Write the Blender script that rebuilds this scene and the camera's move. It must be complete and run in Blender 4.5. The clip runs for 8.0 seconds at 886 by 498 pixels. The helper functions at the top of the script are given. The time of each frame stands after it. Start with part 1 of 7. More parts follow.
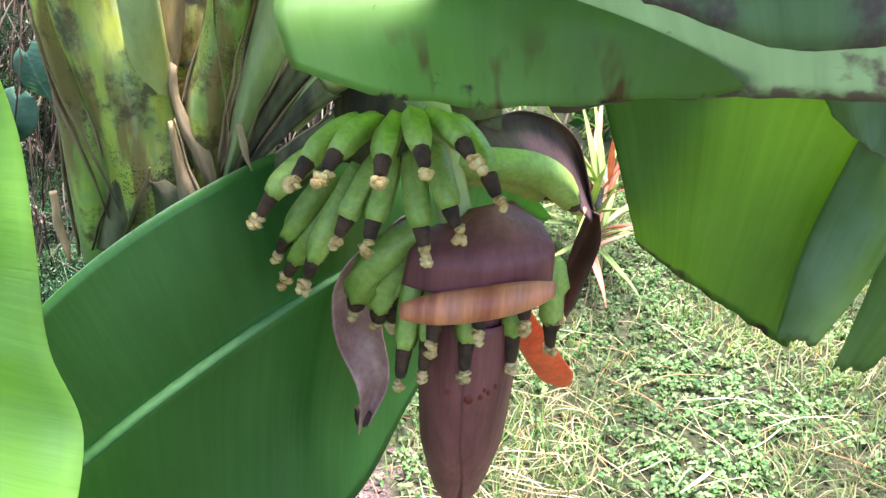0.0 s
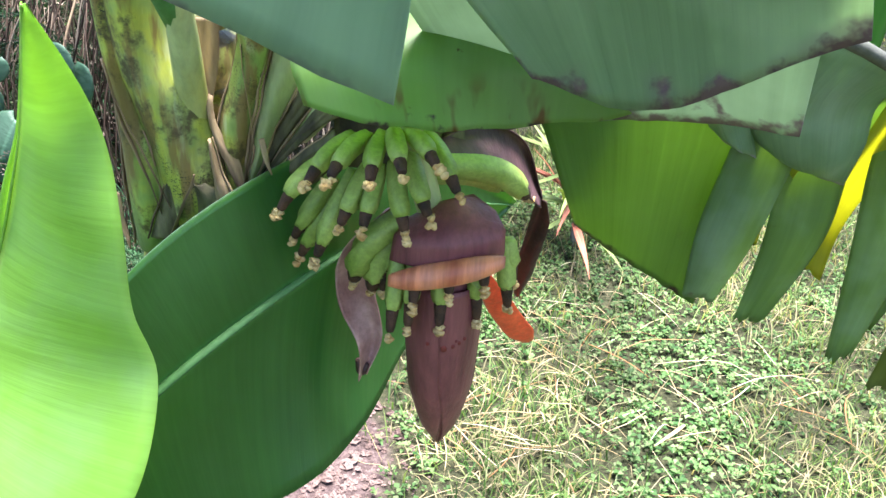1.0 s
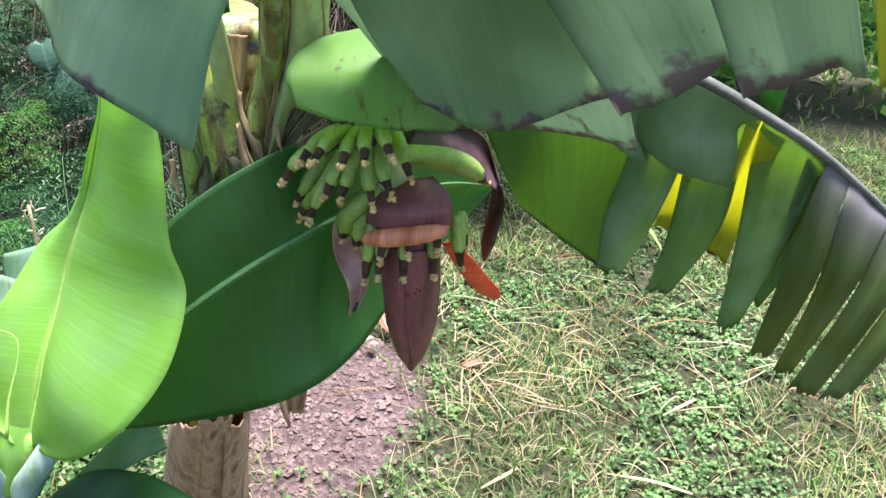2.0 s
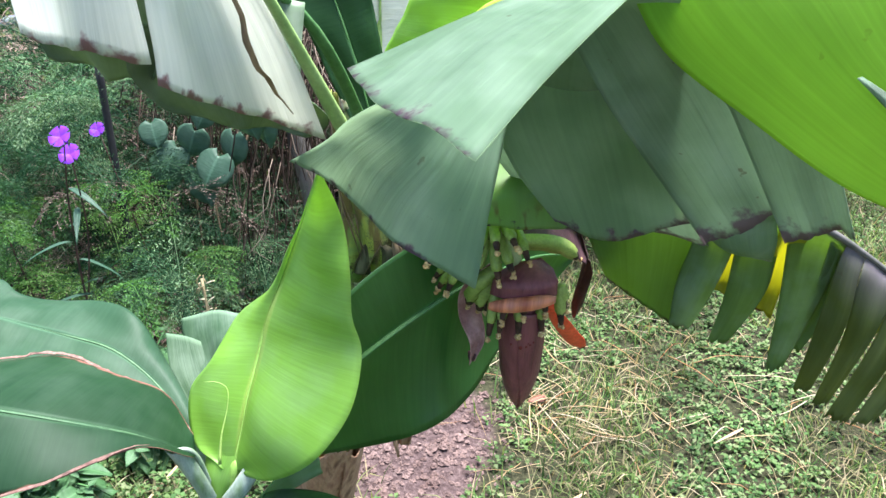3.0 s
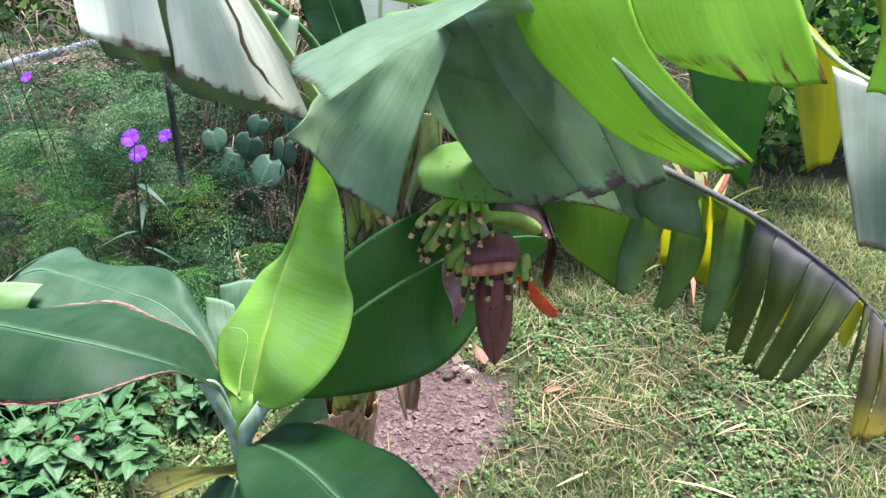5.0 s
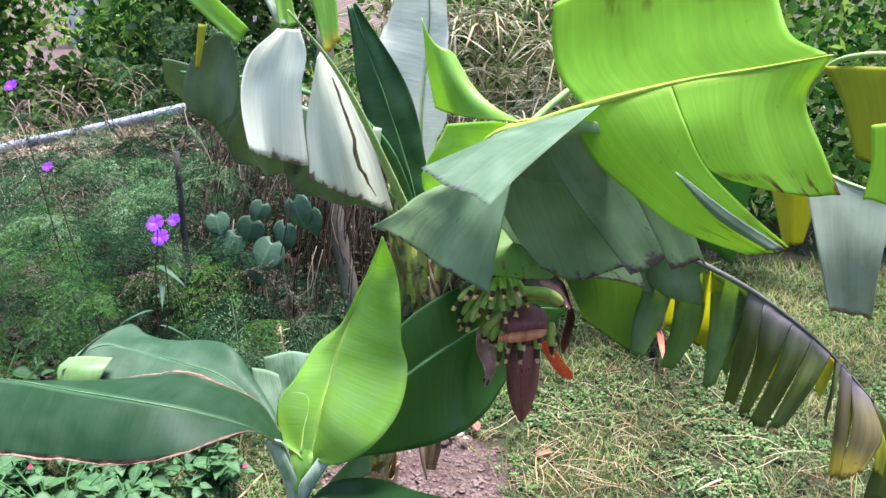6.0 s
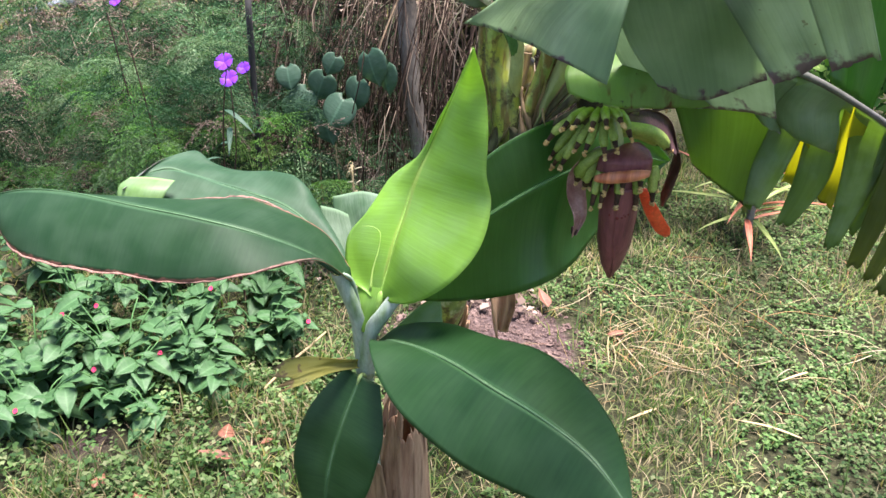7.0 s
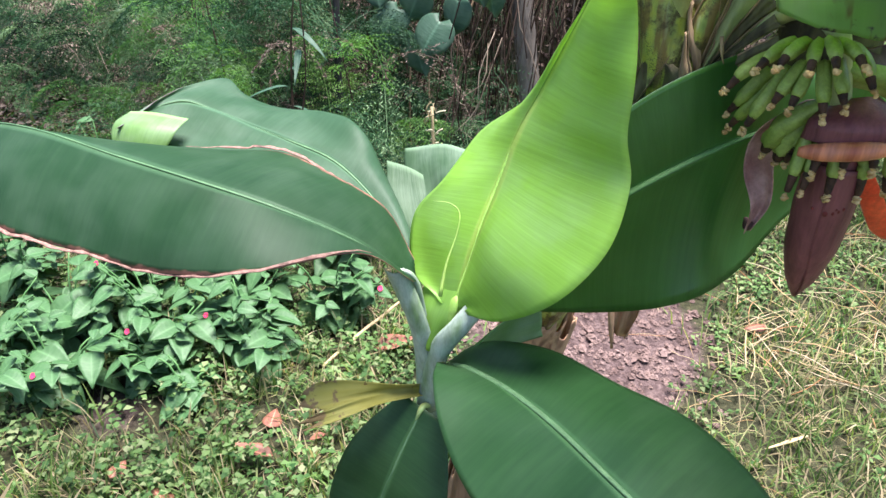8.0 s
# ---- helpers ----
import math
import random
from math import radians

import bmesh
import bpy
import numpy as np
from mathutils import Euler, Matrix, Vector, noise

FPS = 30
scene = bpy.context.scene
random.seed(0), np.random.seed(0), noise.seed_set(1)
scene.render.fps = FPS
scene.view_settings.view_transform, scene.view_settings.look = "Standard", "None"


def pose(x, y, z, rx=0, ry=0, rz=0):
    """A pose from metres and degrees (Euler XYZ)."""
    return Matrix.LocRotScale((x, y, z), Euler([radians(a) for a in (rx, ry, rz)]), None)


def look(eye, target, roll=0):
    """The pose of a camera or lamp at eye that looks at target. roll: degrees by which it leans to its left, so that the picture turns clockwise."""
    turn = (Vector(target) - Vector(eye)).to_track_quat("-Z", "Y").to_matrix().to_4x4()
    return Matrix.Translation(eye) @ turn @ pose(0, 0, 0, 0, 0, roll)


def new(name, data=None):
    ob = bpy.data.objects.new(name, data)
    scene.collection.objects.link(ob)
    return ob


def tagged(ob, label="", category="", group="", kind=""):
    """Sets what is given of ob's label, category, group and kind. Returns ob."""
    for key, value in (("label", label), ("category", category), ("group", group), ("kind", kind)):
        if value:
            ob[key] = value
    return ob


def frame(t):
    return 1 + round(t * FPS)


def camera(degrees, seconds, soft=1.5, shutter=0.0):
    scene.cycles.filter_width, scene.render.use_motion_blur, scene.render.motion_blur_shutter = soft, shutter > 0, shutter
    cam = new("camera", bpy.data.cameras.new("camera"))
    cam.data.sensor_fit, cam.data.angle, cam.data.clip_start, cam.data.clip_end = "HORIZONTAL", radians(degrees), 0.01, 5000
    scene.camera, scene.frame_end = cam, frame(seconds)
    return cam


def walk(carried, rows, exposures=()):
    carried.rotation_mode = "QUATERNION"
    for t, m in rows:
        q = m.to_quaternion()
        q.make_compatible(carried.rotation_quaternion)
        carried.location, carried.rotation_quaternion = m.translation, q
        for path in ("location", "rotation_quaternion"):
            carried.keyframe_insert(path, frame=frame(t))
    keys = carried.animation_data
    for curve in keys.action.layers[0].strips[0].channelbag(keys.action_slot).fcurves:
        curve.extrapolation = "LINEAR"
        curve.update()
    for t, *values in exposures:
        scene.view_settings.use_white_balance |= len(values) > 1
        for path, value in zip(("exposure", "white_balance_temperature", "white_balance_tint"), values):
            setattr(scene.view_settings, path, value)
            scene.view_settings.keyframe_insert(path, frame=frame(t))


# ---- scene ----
cam = camera(57.5, 8.0)
PATH = [
    (0, (0.054, 0.108, 1.372), (-0.024, 1.917, 0.522), 3.4),
    (0.2, (0.051, 0.117, 1.368), (-0.017, 1.923, 0.511), 3.7),
    (0.5, (0.067, 0.068, 1.39), (-0.034, 1.866, 0.519), 3.3),
    (1, (0.079, -0.044, 1.452), (0.01, 1.74, 0.549), 2.4),
    (1.2, (0.089, -0.105, 1.471), (0.032, 1.677, 0.564), 2.5),
    (2.3, (0.264, -0.283, 1.599), (-0.075, 1.422, 0.611), 2.8),
    (2.5, (0.246, -0.343, 1.637), (-0.1, 1.372, 0.668), 2.4),
    (2.7, (0.212, -0.421, 1.709), (-0.146, 1.301, 0.757), 1.6),
    (3, (0.157, -0.488, 1.746), (-0.206, 1.258, 0.842), 0.6),
    (3.5, (0.122, -0.601, 1.733), (-0.217, 1.164, 0.857), 1.3),
    (4, (0.202, -0.609, 1.74), (-0.155, 1.146, 0.85), 1.5),
    (4.2, (0.267, -0.661, 1.767), (-0.120, 1.084, 0.870), 0.9),
    (5.3, (0.374, -0.745, 1.782), (-0.181, 1.002, 0.981), -0.2),
    (5.5, (0.322, -0.798, 1.799), (-0.194, 0.981, 1.045), -0.2),
    (5.9, (0.248, -0.934, 1.856), (-0.183, 0.896, 1.175), 0.3),
    (6, (0.24, -0.98, 1.866), (-0.179, 0.856, 1.192), 0.5),
    (6.3, (0.213, -1.062, 1.844), (-0.203, 0.762, 1.136), 1.5),
    (6.5, (0.212, -1.035, 1.792), (-0.235, 0.757, 1.024), 2.1),
    (7, (0.174, -0.888, 1.668), (-0.366, 0.814, 0.767), 2.0),
    (7.5, (0.149, -0.613, 1.563), (-0.573, 0.969, 0.575), 1.8),
    (8, (0.01, -0.421, 1.504), (-0.722, 1.114, 0.452), 1.8),
]
walk(cam, [(t, look(eye, target, roll)) for t, eye, target, roll in PATH],
     exposures=[(0.0, 3.34, 5950, 13), (1.2, 3.17, 5950, 13), (2.3, 2.66, 5850, 14), (4.2, 2.51, 5900, 15), (6.0, 2.41, 5900, 16), (7.2, 2.49, 6350, 20), (8.0, 2.54, 6100, 18)])

# ---- world, sun ----
SUN_DIR = Vector((0.09, 0.12, 1.0)).normalized()
world = bpy.data.worlds.new("sky")
scene.world = world
world.use_nodes = True
wn = world.node_tree.nodes
sky = wn.new("ShaderNodeTexSky")
sky.sky_type = "NISHITA"
sky.sun_disc = False
sky.sun_elevation = math.asin(SUN_DIR.z)
sky.sun_rotation = math.atan2(SUN_DIR.x, SUN_DIR.y)
sky.air_density, sky.dust_density, sky.ozone_density = 1.0, 2.5, 1.0
wn["Background"].inputs[1].default_value = 0.064
world.node_tree.links.new(sky.outputs[0], wn["Background"].inputs[0])
sun_data = bpy.data.lights.new("sun", "SUN")
sun_data.energy, sun_data.angle, sun_data.color = 3.1, radians(26), (1.0, 0.95, 0.86)
sun = new("sun", sun_data)
sun.matrix_world = look(SUN_DIR * 20, (0, 0, 0))

# ---- materials ----
def node_mat(name):
    m = bpy.data.materials.new(name)
    m.use_nodes = True
    nt = m.node_tree
    return m, nt, nt.nodes, nt.links, nt.nodes["Principled BSDF"]


def ramp(nodes, links, source, stops):
    r = nodes.new("ShaderNodeValToRGB")
    el = r.color_ramp.elements
    while len(el) < len(stops):
        el.new(0.5)
    for e, (p, c) in zip(el, stops):
        e.position, e.color = p, (*c, 1)
    links.new(source, r.inputs[0])
    return r.outputs[0]


def noise_tex(nodes, links, scale, detail=4, vec=None, rough=0.55):
    n = nodes.new("ShaderNodeTexNoise")
    n.inputs["Scale"].default_value, n.inputs["Detail"].default_value, n.inputs["Roughness"].default_value = scale, detail, rough
    if vec is not None:
        links.new(vec, n.inputs["Vector"])
    return n.outputs["Fac"]


def mix_col(nodes, links, fac, a, b, mode="MIX"):
    x = nodes.new("ShaderNodeMix")
    x.data_type, x.blend_type = "RGBA", mode
    for sock, val in ((x.inputs[0], fac), (x.inputs[6], a), (x.inputs[7], b)):
        if isinstance(val, (int, float)):
            sock.default_value = val
        elif isinstance(val, tuple):
            sock.default_value = (*val, 1)
        else:
            links.new(val, sock)
    return x.outputs[2]


def calc(nodes, links, op, a, b=0.0, c=0.0):
    x = nodes.new("ShaderNodeMath")
    x.operation = op
    for sock, val in zip(x.inputs, (a, b, c)):
        if isinstance(val, (int, float)):
            sock.default_value = val
        else:
            links.new(val, sock)
    return x.outputs[0]


def bump(nodes, links, height, strength, distance, bsdf):
    b = nodes.new("ShaderNodeBump")
    b.inputs["Strength"].default_value, b.inputs["Distance"].default_value = strength, distance
    links.new(height, b.inputs["Height"])
    links.new(b.outputs[0], bsdf.inputs["Normal"])
    return b


def surface(name, c1, c2, scale=8, rough=0.6, bump_scale=60, bump_amount=0.3, distance=0.003, c3=None, spec=0.4, stretch=(1, 1, 1), metal=0.0):
    """A plain matt or half-gloss surface with stains at one scale and grain at another."""
    m, nt, nodes, links, bsdf = node_mat(name)
    co = nodes.new("ShaderNodeTexCoord").outputs["Object"]
    mp = nodes.new("ShaderNodeMapping")
    mp.inputs["Scale"].default_value = stretch
    links.new(co, mp.inputs[0])
    big = noise_tex(nodes, links, scale, 5, mp.outputs[0])
    fine = noise_tex(nodes, links, bump_scale, 4, mp.outputs[0], 0.7)
    stops = [(0.36, c1), (0.64, c2)] if c3 is None else [(0.33, c1), (0.5, c2), (0.68, c3)]
    base = ramp(nodes, links, big, stops)
    shade = ramp(nodes, links, fine, [(0.3, (0.72, 0.72, 0.72)), (0.7, (1.12, 1.12, 1.12))])
    links.new(mix_col(nodes, links, 1.0, base, shade, "MULTIPLY"), bsdf.inputs["Base Color"])
    bsdf.inputs["Roughness"].default_value, bsdf.inputs["Metallic"].default_value = rough, metal
    bsdf.inputs["Specular IOR Level"].default_value = spec
    bump(nodes, links, fine, bump_amount, distance, bsdf)
    return m


def leaf_mat(name, dark, light, through_col, trans=0.45, rough=0.38, veins=100.0, edge=None, edge_at=0.97, spots=0.0, wax=0.0, spec=0.5, vein_bump=0.35, yellow=0.0, heel=None, marks=0.0, rim_noise=0.28, rib_light=0.6):
    """A banana leaf's skin: fine side veins across the blade, soft blotches, a dried rim and light that shines through."""
    m, nt, nodes, links, bsdf = node_mat(name)
    uv = nodes.new("ShaderNodeUVMap").outputs[0]
    sep = nodes.new("ShaderNodeSeparateXYZ")
    links.new(uv, sep.inputs[0])
    u, v = sep.outputs[0], sep.outputs[1]
    co = nodes.new("ShaderNodeTexCoord").outputs["Object"]
    stretched = nodes.new("ShaderNodeMapping")
    stretched.inputs["Scale"].default_value = (veins, 1.2, 1)
    links.new(uv, stretched.inputs[0])
    fine = noise_tex(nodes, links, 1.0, 3, stretched.outputs[0], 0.6)
    wide = nodes.new("ShaderNodeMapping")
    wide.inputs["Scale"].default_value = (veins * 0.12, 0.8, 1)
    links.new(uv, wide.inputs[0])
    broad = noise_tex(nodes, links, 1.0, 2, wide.outputs[0])
    blotch = noise_tex(nodes, links, 7.0, 4, co)
    tone = calc(nodes, links, "ADD", calc(nodes, links, "MULTIPLY", fine, 0.35), calc(nodes, links, "ADD", calc(nodes, links, "MULTIPLY", broad, 0.3), calc(nodes, links, "MULTIPLY", blotch, 0.35)))
    base = ramp(nodes, links, tone, [(0.38, dark), (0.62, light)])
    thr = ramp(nodes, links, tone, [(0.36, tuple(0.72 * c for c in through_col)), (0.64, through_col)])
    if yellow > 0:
        yl = nodes.new("ShaderNodeMapRange")
        yl.inputs[1].default_value, yl.inputs[2].default_value = 1.3 - yellow, 1.55 - yellow
        links.new(calc(nodes, links, "ADD", v, calc(nodes, links, "MULTIPLY", blotch, 0.6)), yl.inputs[0])
        base = mix_col(nodes, links, yl.outputs[0], base, (0.42, 0.33, 0.03))
        thr = mix_col(nodes, links, yl.outputs[0], thr, (0.75, 0.55, 0.03))
    rb = nodes.new("ShaderNodeMapRange")
    rb.inputs[1].default_value, rb.inputs[2].default_value = 0.075, 0.03
    links.new(v, rb.inputs[0])
    base = mix_col(nodes, links, calc(nodes, links, "MULTIPLY", rb.outputs[0], rib_light), base, tuple(min(0.6, 2.0 * c + 0.015) for c in light))
    if heel is not None:
        hr = nodes.new("ShaderNodeMapRange")
        hr.inputs[1].default_value, hr.inputs[2].default_value = 0.50, 0.12
        links.new(calc(nodes, links, "ADD", v, calc(nodes, links, "MULTIPLY", calc(nodes, links, "SUBTRACT", blotch, 0.5), 0.5)), hr.inputs[0])
        base = mix_col(nodes, links, hr.outputs[0], base, heel)
    if wax > 0:
        bloom = ramp(nodes, links, noise_tex(nodes, links, 14.0, 4, co), [(0.42, (0, 0, 0)), (0.7, (wax, wax, wax))])
        base = mix_col(nodes, links, bloom, base, (0.36, 0.45, 0.38))
    if spots > 0:
        sm = ramp(nodes, links, noise_tex(nodes, links, 55.0, 3, co), [(0.70, (0, 0, 0)), (0.735, (spots, spots, spots))])
        base = mix_col(nodes, links, sm, base, (0.09, 0.035, 0.015))
        thr = mix_col(nodes, links, sm, thr, (0.12, 0.03, 0.01))
    if marks > 0:
        long = nodes.new("ShaderNodeMapping")
        long.inputs["Scale"].default_value = (26.0, 2.2, 1)
        links.new(uv, long.inputs[0])
        near = nodes.new("ShaderNodeMapRange")
        near.inputs[1].default_value, near.inputs[2].default_value = 0.74, 0.9
        links.new(v, near.inputs[0])
        mk = calc(nodes, links, "MULTIPLY", near.outputs[0], ramp(nodes, links, noise_tex(nodes, links, 1.0, 3, long.outputs[0]), [(0.54, (0, 0, 0)), (0.60, (marks, marks, marks))]))
        base = mix_col(nodes, links, mk, base, (0.16, 0.05, 0.02))
        thr = mix_col(nodes, links, mk, thr, (0.2, 0.05, 0.02))
    if edge is not None:
        ev = calc(nodes, links, "ADD", v, calc(nodes, links, "MULTIPLY", calc(nodes, links, "SUBTRACT", noise_tex(nodes, links, 38.0, 4, co), 0.5), rim_noise))
        er = nodes.new("ShaderNodeMapRange")
        er.inputs[1].default_value, er.inputs[2].default_value = edge_at - 0.015, edge_at + 0.015
        links.new(ev, er.inputs[0])
        base = mix_col(nodes, links, er.outputs[0], base, edge)
        thr = mix_col(nodes, links, er.outputs[0], thr, tuple(0.6 * c for c in edge))
    links.new(base, bsdf.inputs["Base Color"])
    bsdf.inputs["Roughness"].default_value = rough
    bsdf.inputs["Specular IOR Level"].default_value = spec
    b = bump(nodes, links, calc(nodes, links, "ADD", fine, calc(nodes, links, "MULTIPLY", broad, 1.2)), vein_bump, 0.0025, bsdf)
    tr = nodes.new("ShaderNodeBsdfTranslucent")
    links.new(thr, tr.inputs[0])
    links.new(b.outputs[0], tr.inputs["Normal"])
    mx = nodes.new("ShaderNodeMixShader")
    mx.inputs[0].default_value = trans
    links.new(bsdf.outputs[0], mx.inputs[1])
    links.new(tr.outputs[0], mx.inputs[2])
    links.new(mx.outputs[0], nodes["Material Output"].inputs[0])
    return m


def tuft_mat(name, colours, trans=0.35, rough=0.55, patch_scale=2.0, patch=(0.75, 1.2), by_frond=False):
    """Small leaves, blades and straws: each one its own shade."""
    m, nt, nodes, links, bsdf = node_mat(name)
    rnd = nodes.new("ShaderNodeNewGeometry").outputs["Random Per Island"]
    if by_frond:
        at = nodes.new("ShaderNodeAttribute")
        at.attribute_name = "frond"
        rnd = calc(nodes, links, "ADD", calc(nodes, links, "MULTIPLY", at.outputs["Fac"], 0.75), calc(nodes, links, "MULTIPLY", rnd, 0.25))
    n = len(colours)
    base = ramp(nodes, links, rnd, [(i / max(1, n - 1), c) for i, c in enumerate(colours)])
    co = nodes.new("ShaderNodeTexCoord").outputs["Object"]
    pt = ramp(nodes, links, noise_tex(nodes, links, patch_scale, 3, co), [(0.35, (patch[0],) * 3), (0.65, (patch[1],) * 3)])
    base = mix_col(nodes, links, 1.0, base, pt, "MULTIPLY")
    links.new(base, bsdf.inputs["Base Color"])
    bsdf.inputs["Roughness"].default_value = rough
    bsdf.inputs["Specular IOR Level"].default_value = 0.12
    tr = nodes.new("ShaderNodeBsdfTranslucent")
    links.new(mix_col(nodes, links, 1.0, base, (1.5, 1.6, 0.8), "MULTIPLY"), tr.inputs[0])
    mx = nodes.new("ShaderNodeMixShader")
    mx.inputs[0].default_value = trans
    links.new(bsdf.outputs[0], mx.inputs[1])
    links.new(tr.outputs[0], mx.inputs[2])
    links.new(mx.outputs[0], nodes["Material Output"].inputs[0])
    return m


BROWN = (0.16, 0.07, 0.04)
RUST = (0.27, 0.125, 0.09)
PURPLE = (0.19, 0.14, 0.16)
LEAF_TOP = leaf_mat("leaf_top", (0.055, 0.10, 0.06), (0.08, 0.135, 0.085), (0.42, 0.56, 0.40), 0.32, 0.6, spec=0.2, edge=PURPLE, edge_at=0.975, wax=0.15, spots=0.1)
LEAF_UNDER = leaf_mat("leaf_underside", (0.13, 0.205, 0.135), (0.185, 0.27, 0.18), (0.70, 0.90, 0.46), 0.5, 0.5, edge=PURPLE, edge_at=0.975, wax=0.5)
LEAF_STAINED = leaf_mat("leaf_stained_underside", (0.10, 0.16, 0.095), (0.15, 0.22, 0.135), (0.52, 0.66, 0.46), 0.42, 0.5, edge=PURPLE, edge_at=0.95, wax=0.5, spots=0.5)
GREY_GREEN = leaf_mat("grey_green_waxy_leaf", (0.105, 0.175, 0.115), (0.15, 0.23, 0.155), (0.72, 0.87, 0.64), 0.57, 0.55, spec=0.2, edge=PURPLE, edge_at=0.992, wax=0.35, spots=0.3)
# sun shining through the great leaf's tip, put into a lime base
BRIGHT = leaf_mat("backlight_tint_leaf_top", (0.17, 0.355, 0.04), (0.215, 0.415, 0.06), (0.76, 1.0, 0.14), 0.64, 0.55, spec=0.25, spots=0.15, edge=(0.42, 0.36, 0.05), edge_at=1.03, marks=0.95, vein_bump=0.09)
BRIGHT_UNDER = leaf_mat("backlight_tint_leaf_underside", (0.165, 0.335, 0.04), (0.205, 0.395, 0.06), (0.74, 1.0, 0.13), 0.68, 0.55, spec=0.25, spots=0.15, edge=(0.42, 0.36, 0.05), edge_at=1.03, marks=0.95, vein_bump=0.09)
DARK_TOP = leaf_mat("dark_leaf_top", (0.024, 0.086, 0.017), (0.040, 0.122, 0.027), (0.30, 0.66, 0.08), 0.30, 0.32, spec=0.5, wax=0.02, edge=(0.05, 0.04, 0.02), edge_at=1.05, vein_bump=0.25)
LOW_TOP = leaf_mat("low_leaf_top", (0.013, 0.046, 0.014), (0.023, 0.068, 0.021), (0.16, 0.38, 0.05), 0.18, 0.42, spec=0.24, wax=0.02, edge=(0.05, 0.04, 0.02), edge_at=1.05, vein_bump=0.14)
DARK_UNDER = leaf_mat("dark_leaf_underside", (0.05, 0.13, 0.055), (0.07, 0.17, 0.075), (0.3, 0.55, 0.07), 0.3, 0.5, wax=0.3)
SIDE_UNDER = leaf_mat("deep_green_underside", (0.042, 0.098, 0.018), (0.066, 0.138, 0.030), (0.40, 0.60, 0.06), 0.32, 0.42, wax=0.03, edge=(0.05, 0.03, 0.02), edge_at=0.985, spots=0.1)
FOLD = leaf_mat("fold_of_blade", (0.10, 0.19, 0.035), (0.135, 0.235, 0.055), (0.64, 0.94, 0.20), 0.52, 0.5, veins=60, vein_bump=0.08, wax=0.25, spots=0.7, edge=(0.10, 0.08, 0.07), edge_at=0.985, rim_noise=0.45, marks=0.8)
DULL = leaf_mat("dull_leaf", (0.06, 0.10, 0.05), (0.09, 0.14, 0.07), (0.4, 0.55, 0.15), 0.2, 0.5, wax=0.3, edge=(0.3, 0.17, 0.05), edge_at=1.0)
RUST_TOP = leaf_mat("rust_edged_leaf_top", (0.011, 0.036, 0.014), (0.017, 0.047, 0.019), (0.22, 0.45, 0.08), 0.10, 0.50, spec=0.12, wax=0.03, edge=RUST, edge_at=0.975, vein_bump=0.12, rim_noise=0.13, veins=150)
RUST_UNDER = leaf_mat("rust_edged_leaf_underside", (0.06, 0.15, 0.06), (0.1, 0.22, 0.08), (0.4, 0.62, 0.1), 0.4, 0.5, wax=0.3, edge=RUST, edge_at=0.95)
WAVY_TOP = leaf_mat("wavy_leaf_top", (0.021, 0.056, 0.027), (0.032, 0.074, 0.038), (0.28, 0.52, 0.12), 0.15, 0.50, spec=0.14, wax=0.06, vein_bump=0.14, veins=130)
YOUNG = leaf_mat("young_leaf", (0.19, 0.375, 0.045), (0.235, 0.44, 0.065), (0.62, 0.92, 0.16), 0.46, 0.42, veins=110, vein_bump=0.14, wax=0.2, spec=0.4)
SHRED = leaf_mat("shredded_leaf", (0.045, 0.066, 0.012), (0.080, 0.108, 0.026), (0.52, 0.56, 0.07), 0.32, 0.58, spec=0.22, wax=0.06, edge=BROWN, edge_at=1.02, spots=0.2, heel=(0.135, 0.115, 0.135))
SHRED_GREEN = leaf_mat("green_ribbon", (0.062, 0.115, 0.034), (0.105, 0.165, 0.062), (0.5, 0.70, 0.15), 0.36, 0.55, spec=0.3, wax=0.35, edge=BROWN, edge_at=1.02, spots=0.1)
SHRED_TIP = leaf_mat("yellowing_ribbon_tip", (0.085, 0.070, 0.028), (0.17, 0.14, 0.055), (0.5, 0.42, 0.08), 0.28, 0.6, edge=(0.22, 0.11, 0.03), edge_at=0.97, yellow=0.25, spots=0.4, heel=(0.17, 0.145, 0.165))
YELLOWED = leaf_mat("yellowed_leaf", (0.20, 0.22, 0.02), (0.34, 0.34, 0.03), (0.80, 0.78, 0.05), 0.55, 0.5, edge=(0.22, 0.08, 0.03), edge_at=0.97, rim_noise=0.12)
# near-white base stands in for sun falling on these leaves
PALE = leaf_mat("sunlit_white_leaf", (0.60, 0.66, 0.56), (0.80, 0.81, 0.73), (0.96, 0.97, 0.88), 0.55, 0.4, wax=0.0, edge=(0.42, 0.25, 0.24), edge_at=0.985, spec=0.6)
YOUNG_UNDER = leaf_mat("curled_tip_underside", (0.09, 0.19, 0.05), (0.145, 0.26, 0.08), (0.5, 0.72, 0.18), 0.32, 0.5, wax=0.3)
FLAP = leaf_mat("curled_flap", (0.085, 0.155, 0.075), (0.135, 0.215, 0.115), (0.45, 0.65, 0.25), 0.35, 0.45, wax=0.4, edge=(0.42, 0.38, 0.42), edge_at=0.97, rim_noise=0.1)
STUNTED = leaf_mat("crumpled_pale_green_leaf", (0.030, 0.068, 0.032), (0.070, 0.12, 0.066), (0.2, 0.36, 0.14), 0.15, 0.55, spec=0.15, wax=0.12, vein_bump=0.8, veins=40)
STUMP = surface("dry_stem_sheath", (0.16, 0.085, 0.05), (0.44, 0.28, 0.17), 34, 0.8, 90, 0.8, c3=(0.27, 0.14, 0.085), stretch=(1, 1, 0.12))
